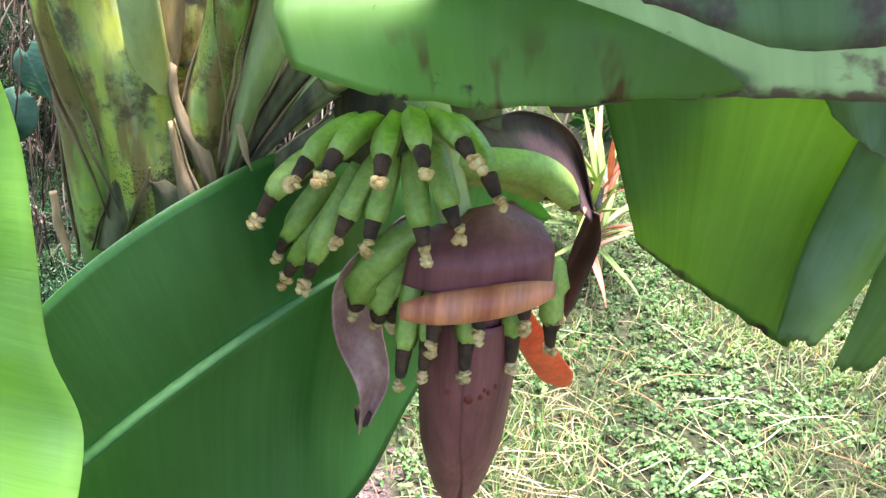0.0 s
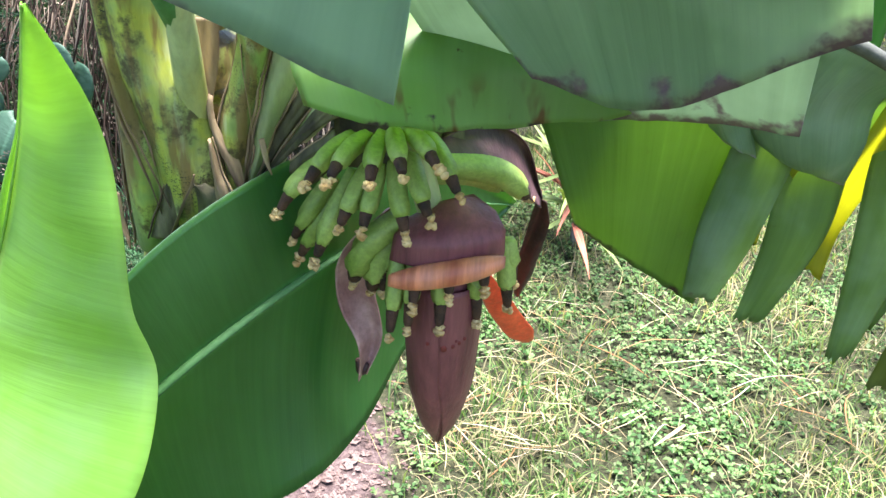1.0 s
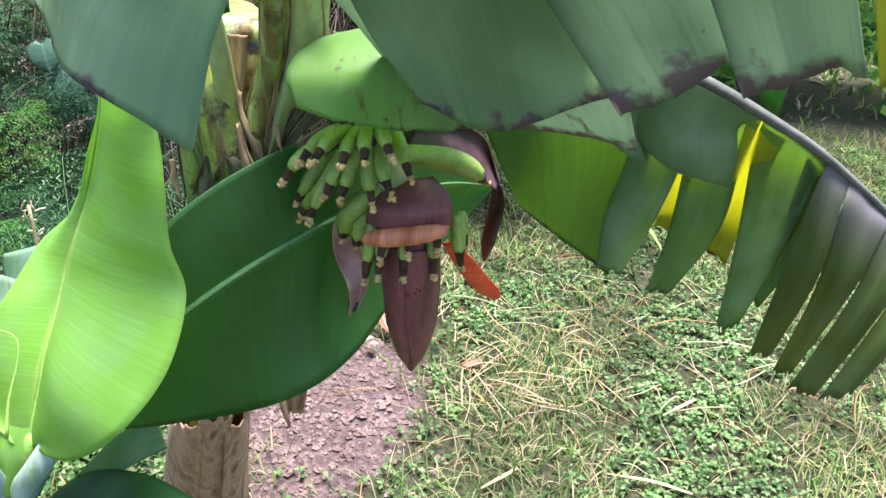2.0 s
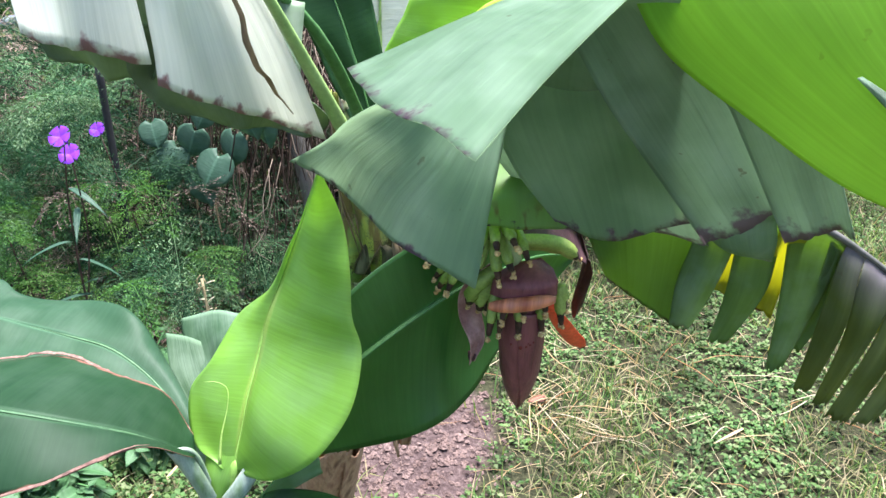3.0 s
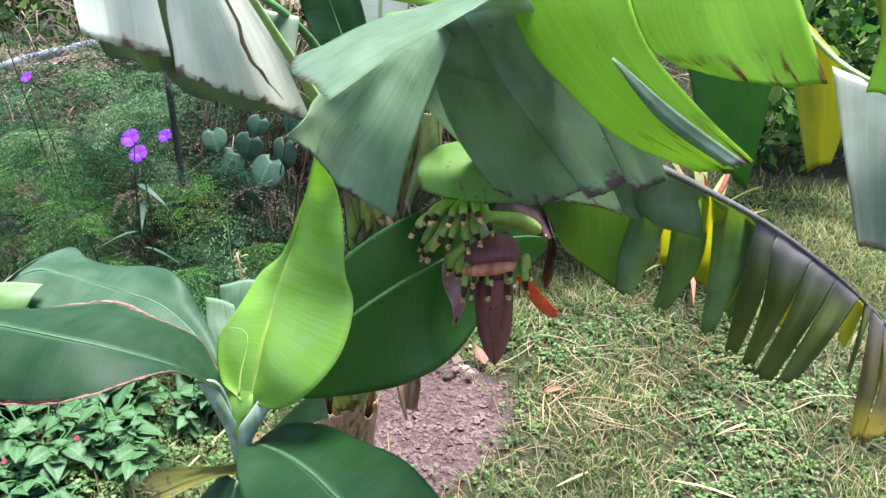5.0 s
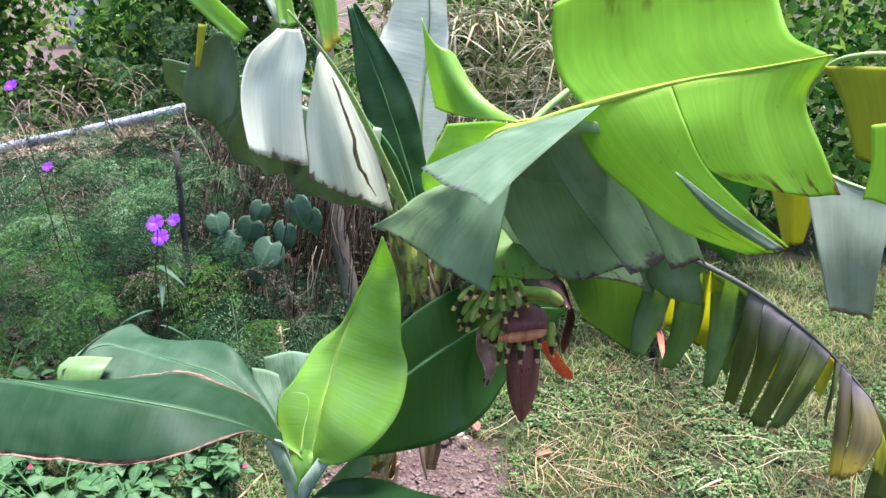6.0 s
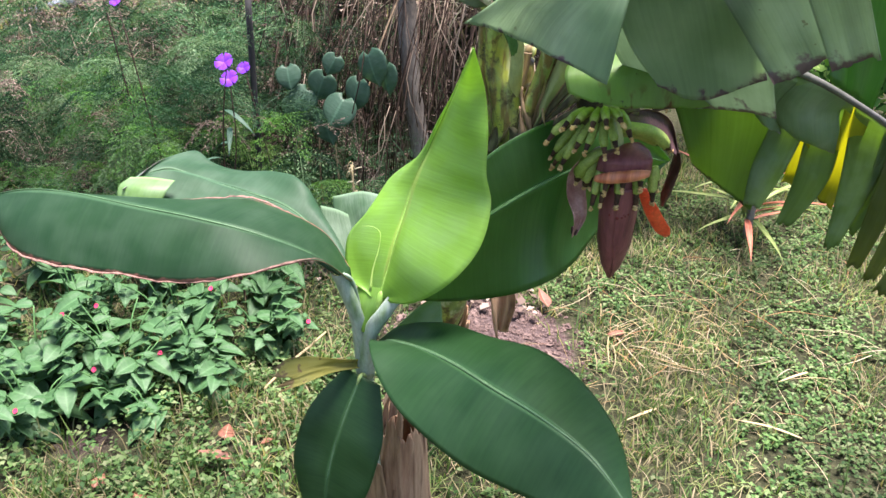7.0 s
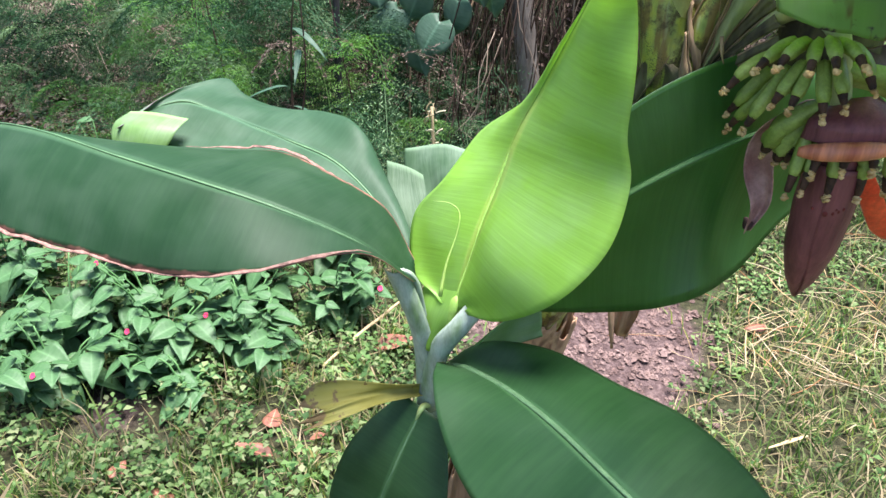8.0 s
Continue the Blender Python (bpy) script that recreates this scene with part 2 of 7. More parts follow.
RIM = surface("dried_leaf_rim", (0.13, 0.065, 0.05), (0.27, 0.155, 0.12), 60, 0.8, 200, 0.6, c3=(0.075, 0.04, 0.03))
RIB = surface("leaf_midrib", (0.22, 0.36, 0.10), (0.34, 0.48, 0.18), 10, 0.45, 90, 0.15)
RIB_DARK = surface("dark_leaf_midrib", (0.065, 0.165, 0.05), (0.10, 0.22, 0.075), 10, 0.6, 90, 0.15, spec=0.2)
RIB_SHRED = surface("greyed_midrib", (0.075, 0.08, 0.065), (0.13, 0.125, 0.115), 14, 0.6, 90, 0.2, spec=0.2)
RIB_YOUNG = surface("young_midrib", (0.22, 0.42, 0.06), (0.28, 0.48, 0.09), 10, 0.5, 90, 0.1)
RIB_THREAD = surface("pale_leaf_thread", (0.24, 0.40, 0.07), (0.30, 0.44, 0.10), 20, 0.6, 90, 0.1)
RIB_SOFT = surface("soft_green_midrib", (0.055, 0.125, 0.055), (0.085, 0.165, 0.075), 10, 0.5, 90, 0.15, spec=0.25)
RIB_YELLOW = surface("yellow_green_midrib", (0.34, 0.46, 0.05), (0.46, 0.55, 0.08), 10, 0.45, 90, 0.15)
GREYED = leaf_mat("greyed_leaf", (0.16, 0.20, 0.15), (0.27, 0.31, 0.24), (0.5, 0.55, 0.35), 0.35, 0.5, wax=0.4, veins=40, edge=(0.3, 0.2, 0.08), edge_at=0.97)
PETIOLE = surface("petiole_bloom", (0.15, 0.24, 0.10), (0.31, 0.39, 0.31), 26, 0.6, 120, 0.25, c3=(0.38, 0.43, 0.34), spec=0.25, stretch=(1, 1, 0.35))
HUSK = surface("old_sheath_skin", (0.045, 0.036, 0.022), (0.135, 0.125, 0.062), 26, 0.75, 90, 0.6, c3=(0.085, 0.05, 0.03), stretch=(1, 1, 0.4))


def stem_material():
    """Yellow-green sheath skin with long streaks, brown scars and black speckles."""
    m, nt, nodes, links, bsdf = node_mat("pseudostem_skin")
    co = nodes.new("ShaderNodeTexCoord").outputs["Object"]
    mp = nodes.new("ShaderNodeMapping")
    mp.inputs["Scale"].default_value = (1, 1, 0.18)
    links.new(co, mp.inputs[0])
    streak = noise_tex(nodes, links, 70, 4, mp.outputs[0])
    big = noise_tex(nodes, links, 13, 4, co)
    base = ramp(nodes, links, big, [(0.32, (0.13, 0.20, 0.05)), (0.46, (0.27, 0.35, 0.09)), (0.56, (0.41, 0.43, 0.06)), (0.64, (0.30, 0.36, 0.12)), (0.74, (0.13, 0.12, 0.045))])
    base = mix_col(nodes, links, 1.0, base, ramp(nodes, links, streak, [(0.3, (0.65, 0.68, 0.6)), (0.65, (1.1, 1.1, 1.1))]), "MULTIPLY")
    base = mix_col(nodes, links, ramp(nodes, links, noise_tex(nodes, links, 46, 4, mp.outputs[0]), [(0.55, (0, 0, 0)), (0.68, (0.7, 0.7, 0.7))]), base, (0.50, 0.52, 0.38))
    scar = ramp(nodes, links, noise_tex(nodes, links, 34, 5, mp.outputs[0]), [(0.50, (0, 0, 0)), (0.57, (0.85, 0.85, 0.85))])
    base = mix_col(nodes, links, scar, base, (0.17, 0.10, 0.035))
    stain = ramp(nodes, links, noise_tex(nodes, links, 26, 6, co, 0.7), [(0.50, (0, 0, 0)), (0.60, (0.9, 0.9, 0.9))])
    base = mix_col(nodes, links, stain, base, (0.055, 0.038, 0.016))
    speck = ramp(nodes, links, noise_tex(nodes, links, 620, 3, co), [(0.54, (0, 0, 0)), (0.60, (1, 1, 1))])
    where = ramp(nodes, links, noise_tex(nodes, links, 14, 3, co), [(0.54, (0, 0, 0)), (0.64, (1, 1, 1))])
    base = mix_col(nodes, links, mix_col(nodes, links, 1.0, speck, where, "MULTIPLY"), base, (0.02, 0.02, 0.015))
    links.new(base, bsdf.inputs["Base Color"])
    bsdf.inputs["Roughness"].default_value = 0.5
    bump(nodes, links, streak, 0.5, 0.004, bsdf)
    return m


STEM = stem_material()
STEM_GREEN = surface("petiole_skin", (0.20, 0.25, 0.10), (0.35, 0.39, 0.18), 18, 0.5, 60, 0.3, c3=(0.42, 0.40, 0.13), stretch=(1, 1, 0.3))
SHEATH = surface("dry_sheath", (0.16, 0.10, 0.055), (0.36, 0.25, 0.15), 24, 0.8, 70, 0.8, c3=(0.08, 0.05, 0.03), stretch=(1, 1, 0.2))
BRACT = surface("bract_outside", (0.125, 0.034, 0.038), (0.225, 0.072, 0.072), 30, 0.5, 160, 0.45, stretch=(1, 1, 0.12))
BRACT_OLD = surface("old_bract", (0.040, 0.018, 0.022), (0.105, 0.050, 0.058), 30, 0.6, 160, 0.5, stretch=(1, 1, 0.2))
BRACT_IN = surface("bract_inside", (0.36, 0.10, 0.05), (0.62, 0.22, 0.105), 60, 0.45, 160, 0.5, stretch=(1, 0.1, 0.1), c3=(0.44, 0.17, 0.11))
BRACT_RED = surface("red_bract", (0.75, 0.06, 0.02), (0.90, 0.12, 0.04), 20, 0.4, 120, 0.2)
BRACT_DRY = surface("withered_bract", (0.03, 0.014, 0.012), (0.075, 0.035, 0.028), 20, 0.6, 100, 0.6)
BRACT_PINK = surface("faded_bract_inside", (0.30, 0.15, 0.13), (0.52, 0.33, 0.30), 22, 0.4, 150, 0.3)
PEEL = surface("unripe_peel", (0.20, 0.285, 0.045), (0.33, 0.42, 0.10), 22, 0.5, 200, 0.12)
FLECK = surface("red_fleck", (0.10, 0.012, 0.012), (0.16, 0.02, 0.018), 60, 0.5, 200, 0.1)
STYLE = surface("dark_flower_tube", (0.016, 0.008, 0.004), (0.075, 0.034, 0.017), 60, 0.75, 250, 0.6)
BLOSSOM = surface("dried_blossom", (0.45, 0.27, 0.09), (0.70, 0.52, 0.24), 90, 0.75, 300, 0.5)
SOIL = surface("sandy_soil", (0.12, 0.075, 0.065), (0.24, 0.165, 0.145), 9, 0.95, 90, 0.9, 0.012)
TRUNK = surface("bark", (0.12, 0.10, 0.08), (0.26, 0.23, 0.2), 12, 0.9, 45, 0.9, 0.01, stretch=(1, 1, 0.3))
POST = surface("blackened_wood", (0.012, 0.012, 0.013), (0.035, 0.033, 0.033), 30, 0.8, 90, 0.6, stretch=(1, 1, 0.2))
PIPE = surface("grey_pipe", (0.34, 0.37, 0.46), (0.46, 0.49, 0.58), 5, 0.5, 60, 0.15)
GRASS = tuft_mat("grass_blades", [(0.020, 0.052, 0.014), (0.060, 0.122, 0.028), (0.110, 0.180, 0.047), (0.20, 0.225, 0.095), (0.30, 0.24, 0.145), (0.36, 0.295, 0.19)], patch_scale=3.0, patch=(0.5, 1.3))
WEED = tuft_mat("small_weeds", [(0.025, 0.065, 0.020), (0.075, 0.150, 0.045), (0.118, 0.188, 0.066), (0.20, 0.235, 0.12)], patch_scale=3.0, patch=(0.5, 1.3))
STRAW = tuft_mat("dry_straw", [(0.30, 0.13, 0.06), (0.38, 0.25, 0.12), (0.44, 0.33, 0.18), (0.50, 0.41, 0.26), (0.54, 0.46, 0.33)], 0.12, 0.65, patch=(0.8, 1.1))
PINK_STRAW = tuft_mat("pinkish_dead_grass", [(0.16, 0.11, 0.085), (0.30, 0.215, 0.17), (0.44, 0.34, 0.28)], 0.1, 0.75)
PALE_STRAW = tuft_mat("bleached_strap_leaves", [(0.30, 0.24, 0.13), (0.46, 0.40, 0.26), (0.60, 0.56, 0.42), (0.24, 0.27, 0.10)], 0.15, 0.6, patch=(0.6, 1.1))
# darkest tones and patches hold the shade between the fronds
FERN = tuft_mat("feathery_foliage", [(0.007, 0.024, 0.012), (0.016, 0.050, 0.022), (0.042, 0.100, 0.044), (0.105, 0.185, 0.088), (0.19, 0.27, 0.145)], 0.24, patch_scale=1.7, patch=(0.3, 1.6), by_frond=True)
# lit copy of the fern: sun on the front fronds put into its green
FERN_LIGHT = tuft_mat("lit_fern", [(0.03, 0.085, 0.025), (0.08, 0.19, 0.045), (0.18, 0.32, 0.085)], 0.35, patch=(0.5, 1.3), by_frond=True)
# vine browns darkened, the hollow's shade put into their colour
VINE_DRY = tuft_mat("dry_vine", [(0.018, 0.012, 0.009), (0.042, 0.027, 0.020), (0.075, 0.050, 0.038), (0.30, 0.24, 0.18)], 0.0, 0.85)
LITTER = tuft_mat("leaf_litter", [(0.04, 0.028, 0.023), (0.10, 0.070, 0.057), (0.20, 0.145, 0.118), (0.34, 0.27, 0.225)], 0.05, 0.85)
# sunlit spots and shade of the far shrubs painted as tone patches
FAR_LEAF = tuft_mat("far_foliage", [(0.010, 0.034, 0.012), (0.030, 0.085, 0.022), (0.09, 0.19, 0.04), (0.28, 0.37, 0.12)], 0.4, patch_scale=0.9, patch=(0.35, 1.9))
BROAD = leaf_mat("broad_weed_leaf", (0.046, 0.118, 0.044), (0.092, 0.19, 0.078), (0.36, 0.56, 0.14), 0.3, 0.5, veins=14, vein_bump=0.6, spec=0.3, rib_light=0.25)
VINE_LEAF = leaf_mat("vine_leaf", (0.028, 0.070, 0.042), (0.050, 0.108, 0.066), (0.14, 0.28, 0.08), 0.2, 0.5, veins=10, vein_bump=0.8, wax=0.08, spec=0.25, rib_light=0.35)
VIOLET = surface("violet_petal", (0.11, 0.012, 0.34), (0.17, 0.026, 0.46), 30, 0.5, 90, 0.1)
PINK = surface("pink_petal", (0.6, 0.03, 0.10), (0.75, 0.06, 0.16), 30, 0.5, 90, 0.1)

# ---- mesh helpers ----
def spline(ctrl, s):
    """Smooth curve through control rows; s runs from 0 to 1."""
    c = np.asarray(ctrl, float)
    n = len(c)
    c = np.vstack([2 * c[0] - c[1], c, 2 * c[-1] - c[-2]])
    x = np.clip(np.asarray(s, float), 0, 1) * (n - 1)
    i = np.minimum(x.astype(int), n - 2)
    f = (x - i)[..., None]
    a, b, d, e = c[i], c[i + 1], c[i + 2], c[i + 3]
    return 0.5 * (2 * b + (d - a) * f + (2 * a - 5 * b + 4 * d - e) * f ** 2 + (3 * b - a - 3 * d + e) * f ** 3)


def unit(a):
    return a / np.maximum(np.linalg.norm(a, axis=-1, keepdims=True), 1e-9)


def raw_mesh(name, verts, faces, mats, smooth=True, uvs=None, mat_index=None):
    me = bpy.data.meshes.new(name)
    me.from_pydata([tuple(v) for v in np.asarray(verts, float).tolist()], [], faces)
    for m in mats:
        me.materials.append(m)
    if mat_index is not None:
        me.polygons.foreach_set("material_index", np.asarray(mat_index, np.int32))
    if uvs is not None:
        lay = me.uv_layers.new(name="UVMap")
        loops = np.zeros(len(me.loops), np.int32)
        me.loops.foreach_get("vertex_index", loops)
        lay.data.foreach_set("uv", np.asarray(uvs, np.float32)[loops].ravel())
    if smooth:
        me.polygons.foreach_set("use_smooth", np.ones(len(me.polygons), bool))
    me.update()
    return me


def part_mesh(name, me, parent=None, label=""):
    ob = new(name, me)
    if parent is not None:
        ob.parent = parent
    return tagged(ob, label)


def part(name, bm, material, parent=None, label=""):
    me = bpy.data.meshes.new(name)
    bm.to_mesh(me)
    bm.free()
    me.materials.append(material)
    me.polygons.foreach_set("use_smooth", np.ones(len(me.polygons), bool))
    return part_mesh(name, me, parent, label)


def empty(name, at=(0, 0, 0)):
    ob = new(name)
    ob.location = at
    return ob


def sheet_mesh(name, pts, mats, thick=0.0012, uvs=None):
    """A thin two-sided sheet from a grid of points: face 0 material above, 1 below, closed round the rim."""
    nu, nv = pts.shape[:2]
    du, dv = np.gradient(pts, axis=0), np.gradient(pts, axis=1)
    nor = unit(np.cross(du, dv))
    low = pts - nor * thick
    verts = np.concatenate([pts.reshape(-1, 3), low.reshape(-1, 3)])
    n = nu * nv
    faces, idx = [], []
    for i in range(nu - 1):
        for j in range(nv - 1):
            a, b, c, d = i * nv + j, (i + 1) * nv + j, (i + 1) * nv + j + 1, i * nv + j + 1
            faces.append((a, b, c, d)), idx.append(0)
            faces.append((a + n, d + n, c + n, b + n)), idx.append(1)
    rim = [i * nv for i in range(nu)] + [(nu - 1) * nv + j for j in range(1, nv)] + [i * nv + nv - 1 for i in range(nu - 2, -1, -1)] + [j for j in range(nv - 2, 0, -1)]
    for a, b in zip(rim, rim[1:] + rim[:1]):
        faces.append((a, a + n, b + n, b)), idx.append(1)
    if uvs is None:
        uu, vv = np.meshgrid(np.linspace(0, 1, nu), np.linspace(0, 1, nv), indexing="ij")
        uvs = np.stack([uu, vv], -1)
    uv = np.concatenate([uvs.reshape(-1, 2)] * 2)
    return raw_mesh(name, verts, faces, mats, True, uv, idx)


def tube_arrays(path, radii, sides=8, flat=1.0, up=(0, 0, 1)):
    p = np.asarray(path, float)
    n = len(p)
    r = np.broadcast_to(np.asarray(radii, float), (n,))
    t = unit(np.gradient(p, axis=0))
    ref = np.broadcast_to(np.asarray(up, float), t.shape)
    side = np.cross(t, ref)
    weak = np.linalg.norm(side, axis=1) < 0.15
    side[weak] = np.cross(t[weak], (1.0, 0.13, 0))
    side = unit(side)
    nor = np.cross(side, t)
    ang = np.linspace(0, 2 * math.pi, sides, endpoint=False)
    ring = p[:, None] + r[:, None, None] * (np.cos(ang)[None, :, None] * side[:, None] + flat * np.sin(ang)[None, :, None] * nor[:, None])
    verts = np.concatenate([ring.reshape(-1, 3), p[:1], p[-1:]])
    faces = []
    for i in range(n - 1):
        for j in range(sides):
            k = (j + 1) % sides
            faces.append((i * sides + j, i * sides + k, (i + 1) * sides + k, (i + 1) * sides + j))
    a, b = n * sides, n * sides + 1
    for j in range(sides):
        k = (j + 1) % sides
        faces.append((a, k, j))
        faces.append((b, (n - 1) * sides + j, (n - 1) * sides + k))
    return verts, faces


def tube(name, ctrl, radii, mat, parent=None, sides=8, steps=16, flat=1.0, label="", wobble=0.0):
    s = np.linspace(0, 1, steps)
    path = spline(ctrl, s)
    r = spline(np.asarray(radii, float)[:, None], s)[:, 0] if np.ndim(radii) else radii
    v, f = tube_arrays(path, np.maximum(r, 0.0004), sides, flat)
    if wobble:
        v = v + np.array([noise.noise_vector(Vector(q) * 40) for q in v]) * wobble
    return part_mesh(name, raw_mesh(name, v, f, [mat]), parent, label)


def join_arrays(chunks):
    verts, faces, off = [], [], 0
    for v, f in chunks:
        verts.append(np.asarray(v))
        faces += [tuple(i + off for i in q) for q in f]
        off += len(v)
    return np.concatenate(verts), faces


def ripple(pts, amount, freq, seed):
    """Uneven waviness that grows towards the free edge (second grid direction)."""
    nu, nv = pts.shape[:2]
    nor = unit(np.cross(np.gradient(pts, axis=0), np.gradient(pts, axis=1)))
    h = np.zeros((nu, nv))
    for i in range(nu):
        for j in range(nv):
            h[i, j] = noise.noise(Vector((i / nu * freq + seed, j / nv * 1.3, seed * 1.7))) * (0.25 + j / (nv - 1))
    return pts + nor * (amount * h)[..., None]


# ---- banana leaves ----
def banana_leaf(parent, rows, mats, rib, cuts_l=(), cuts_r=(), rib_r=0.007, petiole=None, gap=0.02, seed=1.0, wave=0.012, sag_l=0.0, sag_r=0.0, label="", steps=46, across=12, rib_tip=0.0015, pet_r=0.012, pet_mat=None, lean=0.12):
    """A leaf of midrib and two half blades. Each row: place, upper side's normal, left and right half widths, and how many
    degrees each half hangs below the level. Cuts are tears, as shares of the length."""
    rows = np.asarray(rows, float)
    dense = np.linspace(0, 1, 90)
    path = spline(rows[:, :3], dense)
    flat_n = unit(rows[:, 3:6])
    leaf = tube("leaf", rows[:, :3] + flat_n * rib_r * 0.1, np.linspace(rib_r, rib_tip, len(rows)), rib, parent, 8, 40, 0.45, label)
    if petiole is not None:
        tube("petiole", list(petiole) + [tuple(rows[0, :3]), tuple(rows[0, :3] * 0.7 + rows[1, :3] * 0.3)], [pet_r * 1.2, pet_r * 1.05, pet_r * 0.75, rib_r * 0.2], pet_mat or PETIOLE, leaf, 10, 20, 0.8)
    rng = random.Random(int(seed * 100))
    for side, cuts, wcol, acol, sag in ((-1, cuts_l, 6, 8, sag_l), (1, cuts_r, 7, 9, sag_r)):
        bounds = [0.0, *cuts, 1.0]
        for k, (a, b) in enumerate(zip(bounds, bounds[1:])):
            nu = max(8, int(steps * (b - a)) + 4)
            uu, vv = np.meshgrid(np.linspace(0, 1, nu), np.linspace(0, 1, across), indexing="ij")
            ga = gap * (0.4 + rng.random()) if k else 0
            gb = gap * (0.4 + rng.random()) if k < len(bounds) - 2 else 0
            s = a + ga * vv ** 1.6 + uu * (b - a - (ga + gb) * vv ** 1.6)
            s = np.clip(s, 0, 1)
            r = spline(rows, s)
            nxt = spline(rows[:, :3], np.clip(s + 0.01, 0, 1)) - spline(rows[:, :3], np.clip(s - 0.01, 0, 1))
            t = unit(nxt)
            n = unit(r[..., 3:6] - t * np.sum(t * r[..., 3:6], -1, keepdims=True))
            lat = np.cross(t, n) * side
            w = np.maximum(r[..., wcol], 0.001)
            extra = rng.uniform(-1, 1) * (6 if len(bounds) > 2 else 0)
            ang = np.radians(r[..., acol] + extra + sag * vv)
            mid = np.radians(r[..., acol] + extra + sag * vv * 0.4)
            d = lat * np.cos((ang + mid) / 2)[..., None] - n * np.sin((ang + mid) / 2)[..., None]
            pts = r[..., :3] + d * (w * vv)[..., None] + t * (lean * w * vv)[..., None] * np.sin(np.pi * np.clip(s, 0, 1))[..., None] + n * 0.002
            pts = ripple(pts, wave, 5 * (b - a) + 1.5, seed + k * 3.1 + side)
            if side > 0:
                pts = pts[::-1]
                sv, vv2 = s[::-1], vv[::-1]
            else:
                sv, vv2 = s, vv
            me = sheet_mesh("blade", pts, mats, 0.001, np.stack([sv, vv2], -1))
            part_mesh("blade", me, leaf)
    return leaf


def torn_panel(leaf, rows, mats, seed=1.0, bulge=0.0, wave=0.006, ragged=0.02, nu=22, nv=24, u0=0.0, u1=0.3, crisp=False, arch=0.0, belly=0.0, top=0.0):
    """One strip of a torn half blade: pairs of left and right edge points from the midrib to the free edge."""
    rows = np.asarray(rows, float)
    uu, vv = np.meshgrid(np.linspace(0, 1, nu), np.linspace(0, 1, nv), indexing="ij")
    fray = np.array([noise.noise(Vector((i / nu * 6.0, seed * 5.3, 0.2))) + 0.35 * noise.noise(Vector((i / nu * 17.0, seed * 3.1, 0.7))) for i in range(nu)]) * ragged
    rim = (2 * np.linspace(0, 1, nu) - 1)[:, None] ** 2
    sv = np.clip(vv * (1 - ragged + fray[:, None]) * (1 - belly * rim), 0, 1)
    sv = sv + top * rim * (1 - vv)
    if crisp:
        at = np.linspace(0, 1, len(rows))
        left = np.stack([np.interp(sv, at, rows[:, 0, c]) for c in range(3)], -1) * 0.7 + spline(rows[:, 0], sv) * 0.3
        right = np.stack([np.interp(sv, at, rows[:, 1, c]) for c in range(3)], -1) * 0.7 + spline(rows[:, 1], sv) * 0.3
    else:
        left, right = spline(rows[:, 0], sv), spline(rows[:, 1], sv)
    pts = left * (1 - uu[..., None]) + right * uu[..., None]
    nor = unit(np.cross(np.gradient(pts, axis=0), np.gradient(pts, axis=1)))
    pts = pts + nor * (bulge * 4 * uu * (1 - uu))[..., None]
    pts[..., 2] -= arch * (2 * uu - 1) ** 2 * np.clip(1.2 - 1.3 * vv, 0, 1)
    pts = ripple(pts, wave, 3.0, seed)
    me = sheet_mesh("blade", pts, mats, 0.001, np.stack([u0 + (u1 - u0) * uu, sv], -1))
    return part_mesh("blade", me, leaf)


def facing(pts, uv, up):
    """Turn a grid so that its first side looks along up."""
    nor = np.cross(np.gradient(pts, axis=0), np.gradient(pts, axis=1)).reshape(-1, 3).sum(0)
    return (pts, uv) if float(nor @ np.asarray(up, float)) > 0 else (pts[::-1], uv[::-1])


def loft_leaf(parent, rows, mats, rib, rib_r=0.006, rib_tip=0.001, seed=1.0, wave=0.01, cup=(0.0, 0.0), label="", up=(0, -0.5, 1), petiole=None, pet_r=0.007, pet_mat=None, nu=60, nv=16, freq=5.0):
    """A whole leaf: rows of midrib, left edge and right edge points from its base to its tip; cup bends each half across."""
    rows = np.asarray(rows, float)
    leaf = tube("leaf", rows[:, 0], np.linspace(rib_r, rib_tip, len(rows)), rib, parent, 8, 48, 0.55, label)
    if petiole is not None:
        tube("petiole", list(petiole) + [tuple(rows[0, 0]), tuple(rows[0, 0] * 0.6 + rows[1, 0] * 0.4)], [pet_r * 1.2, pet_r * 1.05, pet_r * 0.75, rib_r * 0.4], pet_mat or PETIOLE, leaf, 10, 20, 0.8)
    ss, vv = np.meshgrid(np.linspace(0, 1, nu), np.linspace(0, 1, nv), indexing="ij")
    for k in (1, 2):
        mid, edge = spline(rows[:, 0], ss), spline(rows[:, k], ss)
        pts = mid * (1 - vv[..., None]) + edge * vv[..., None]
        nor = unit(np.cross(np.gradient(mid, axis=0), edge - mid + 1e-6))
        nor = nor * np.where((nor @ np.asarray(up, float)) < 0, -1.0, 1.0)[..., None]
        wide = np.linalg.norm(edge - mid, axis=-1)
        pts = pts + nor * (cup[k - 1] * wide * 4 * vv * (1 - vv))[..., None]
        pts = ripple(pts, wave, freq, seed + 2.3 * k)
        pts, uv = facing(pts, np.stack([ss, vv], -1), up)
        part_mesh("blade", sheet_mesh("blade", pts, mats, 0.001, uv), leaf)
    return leaf


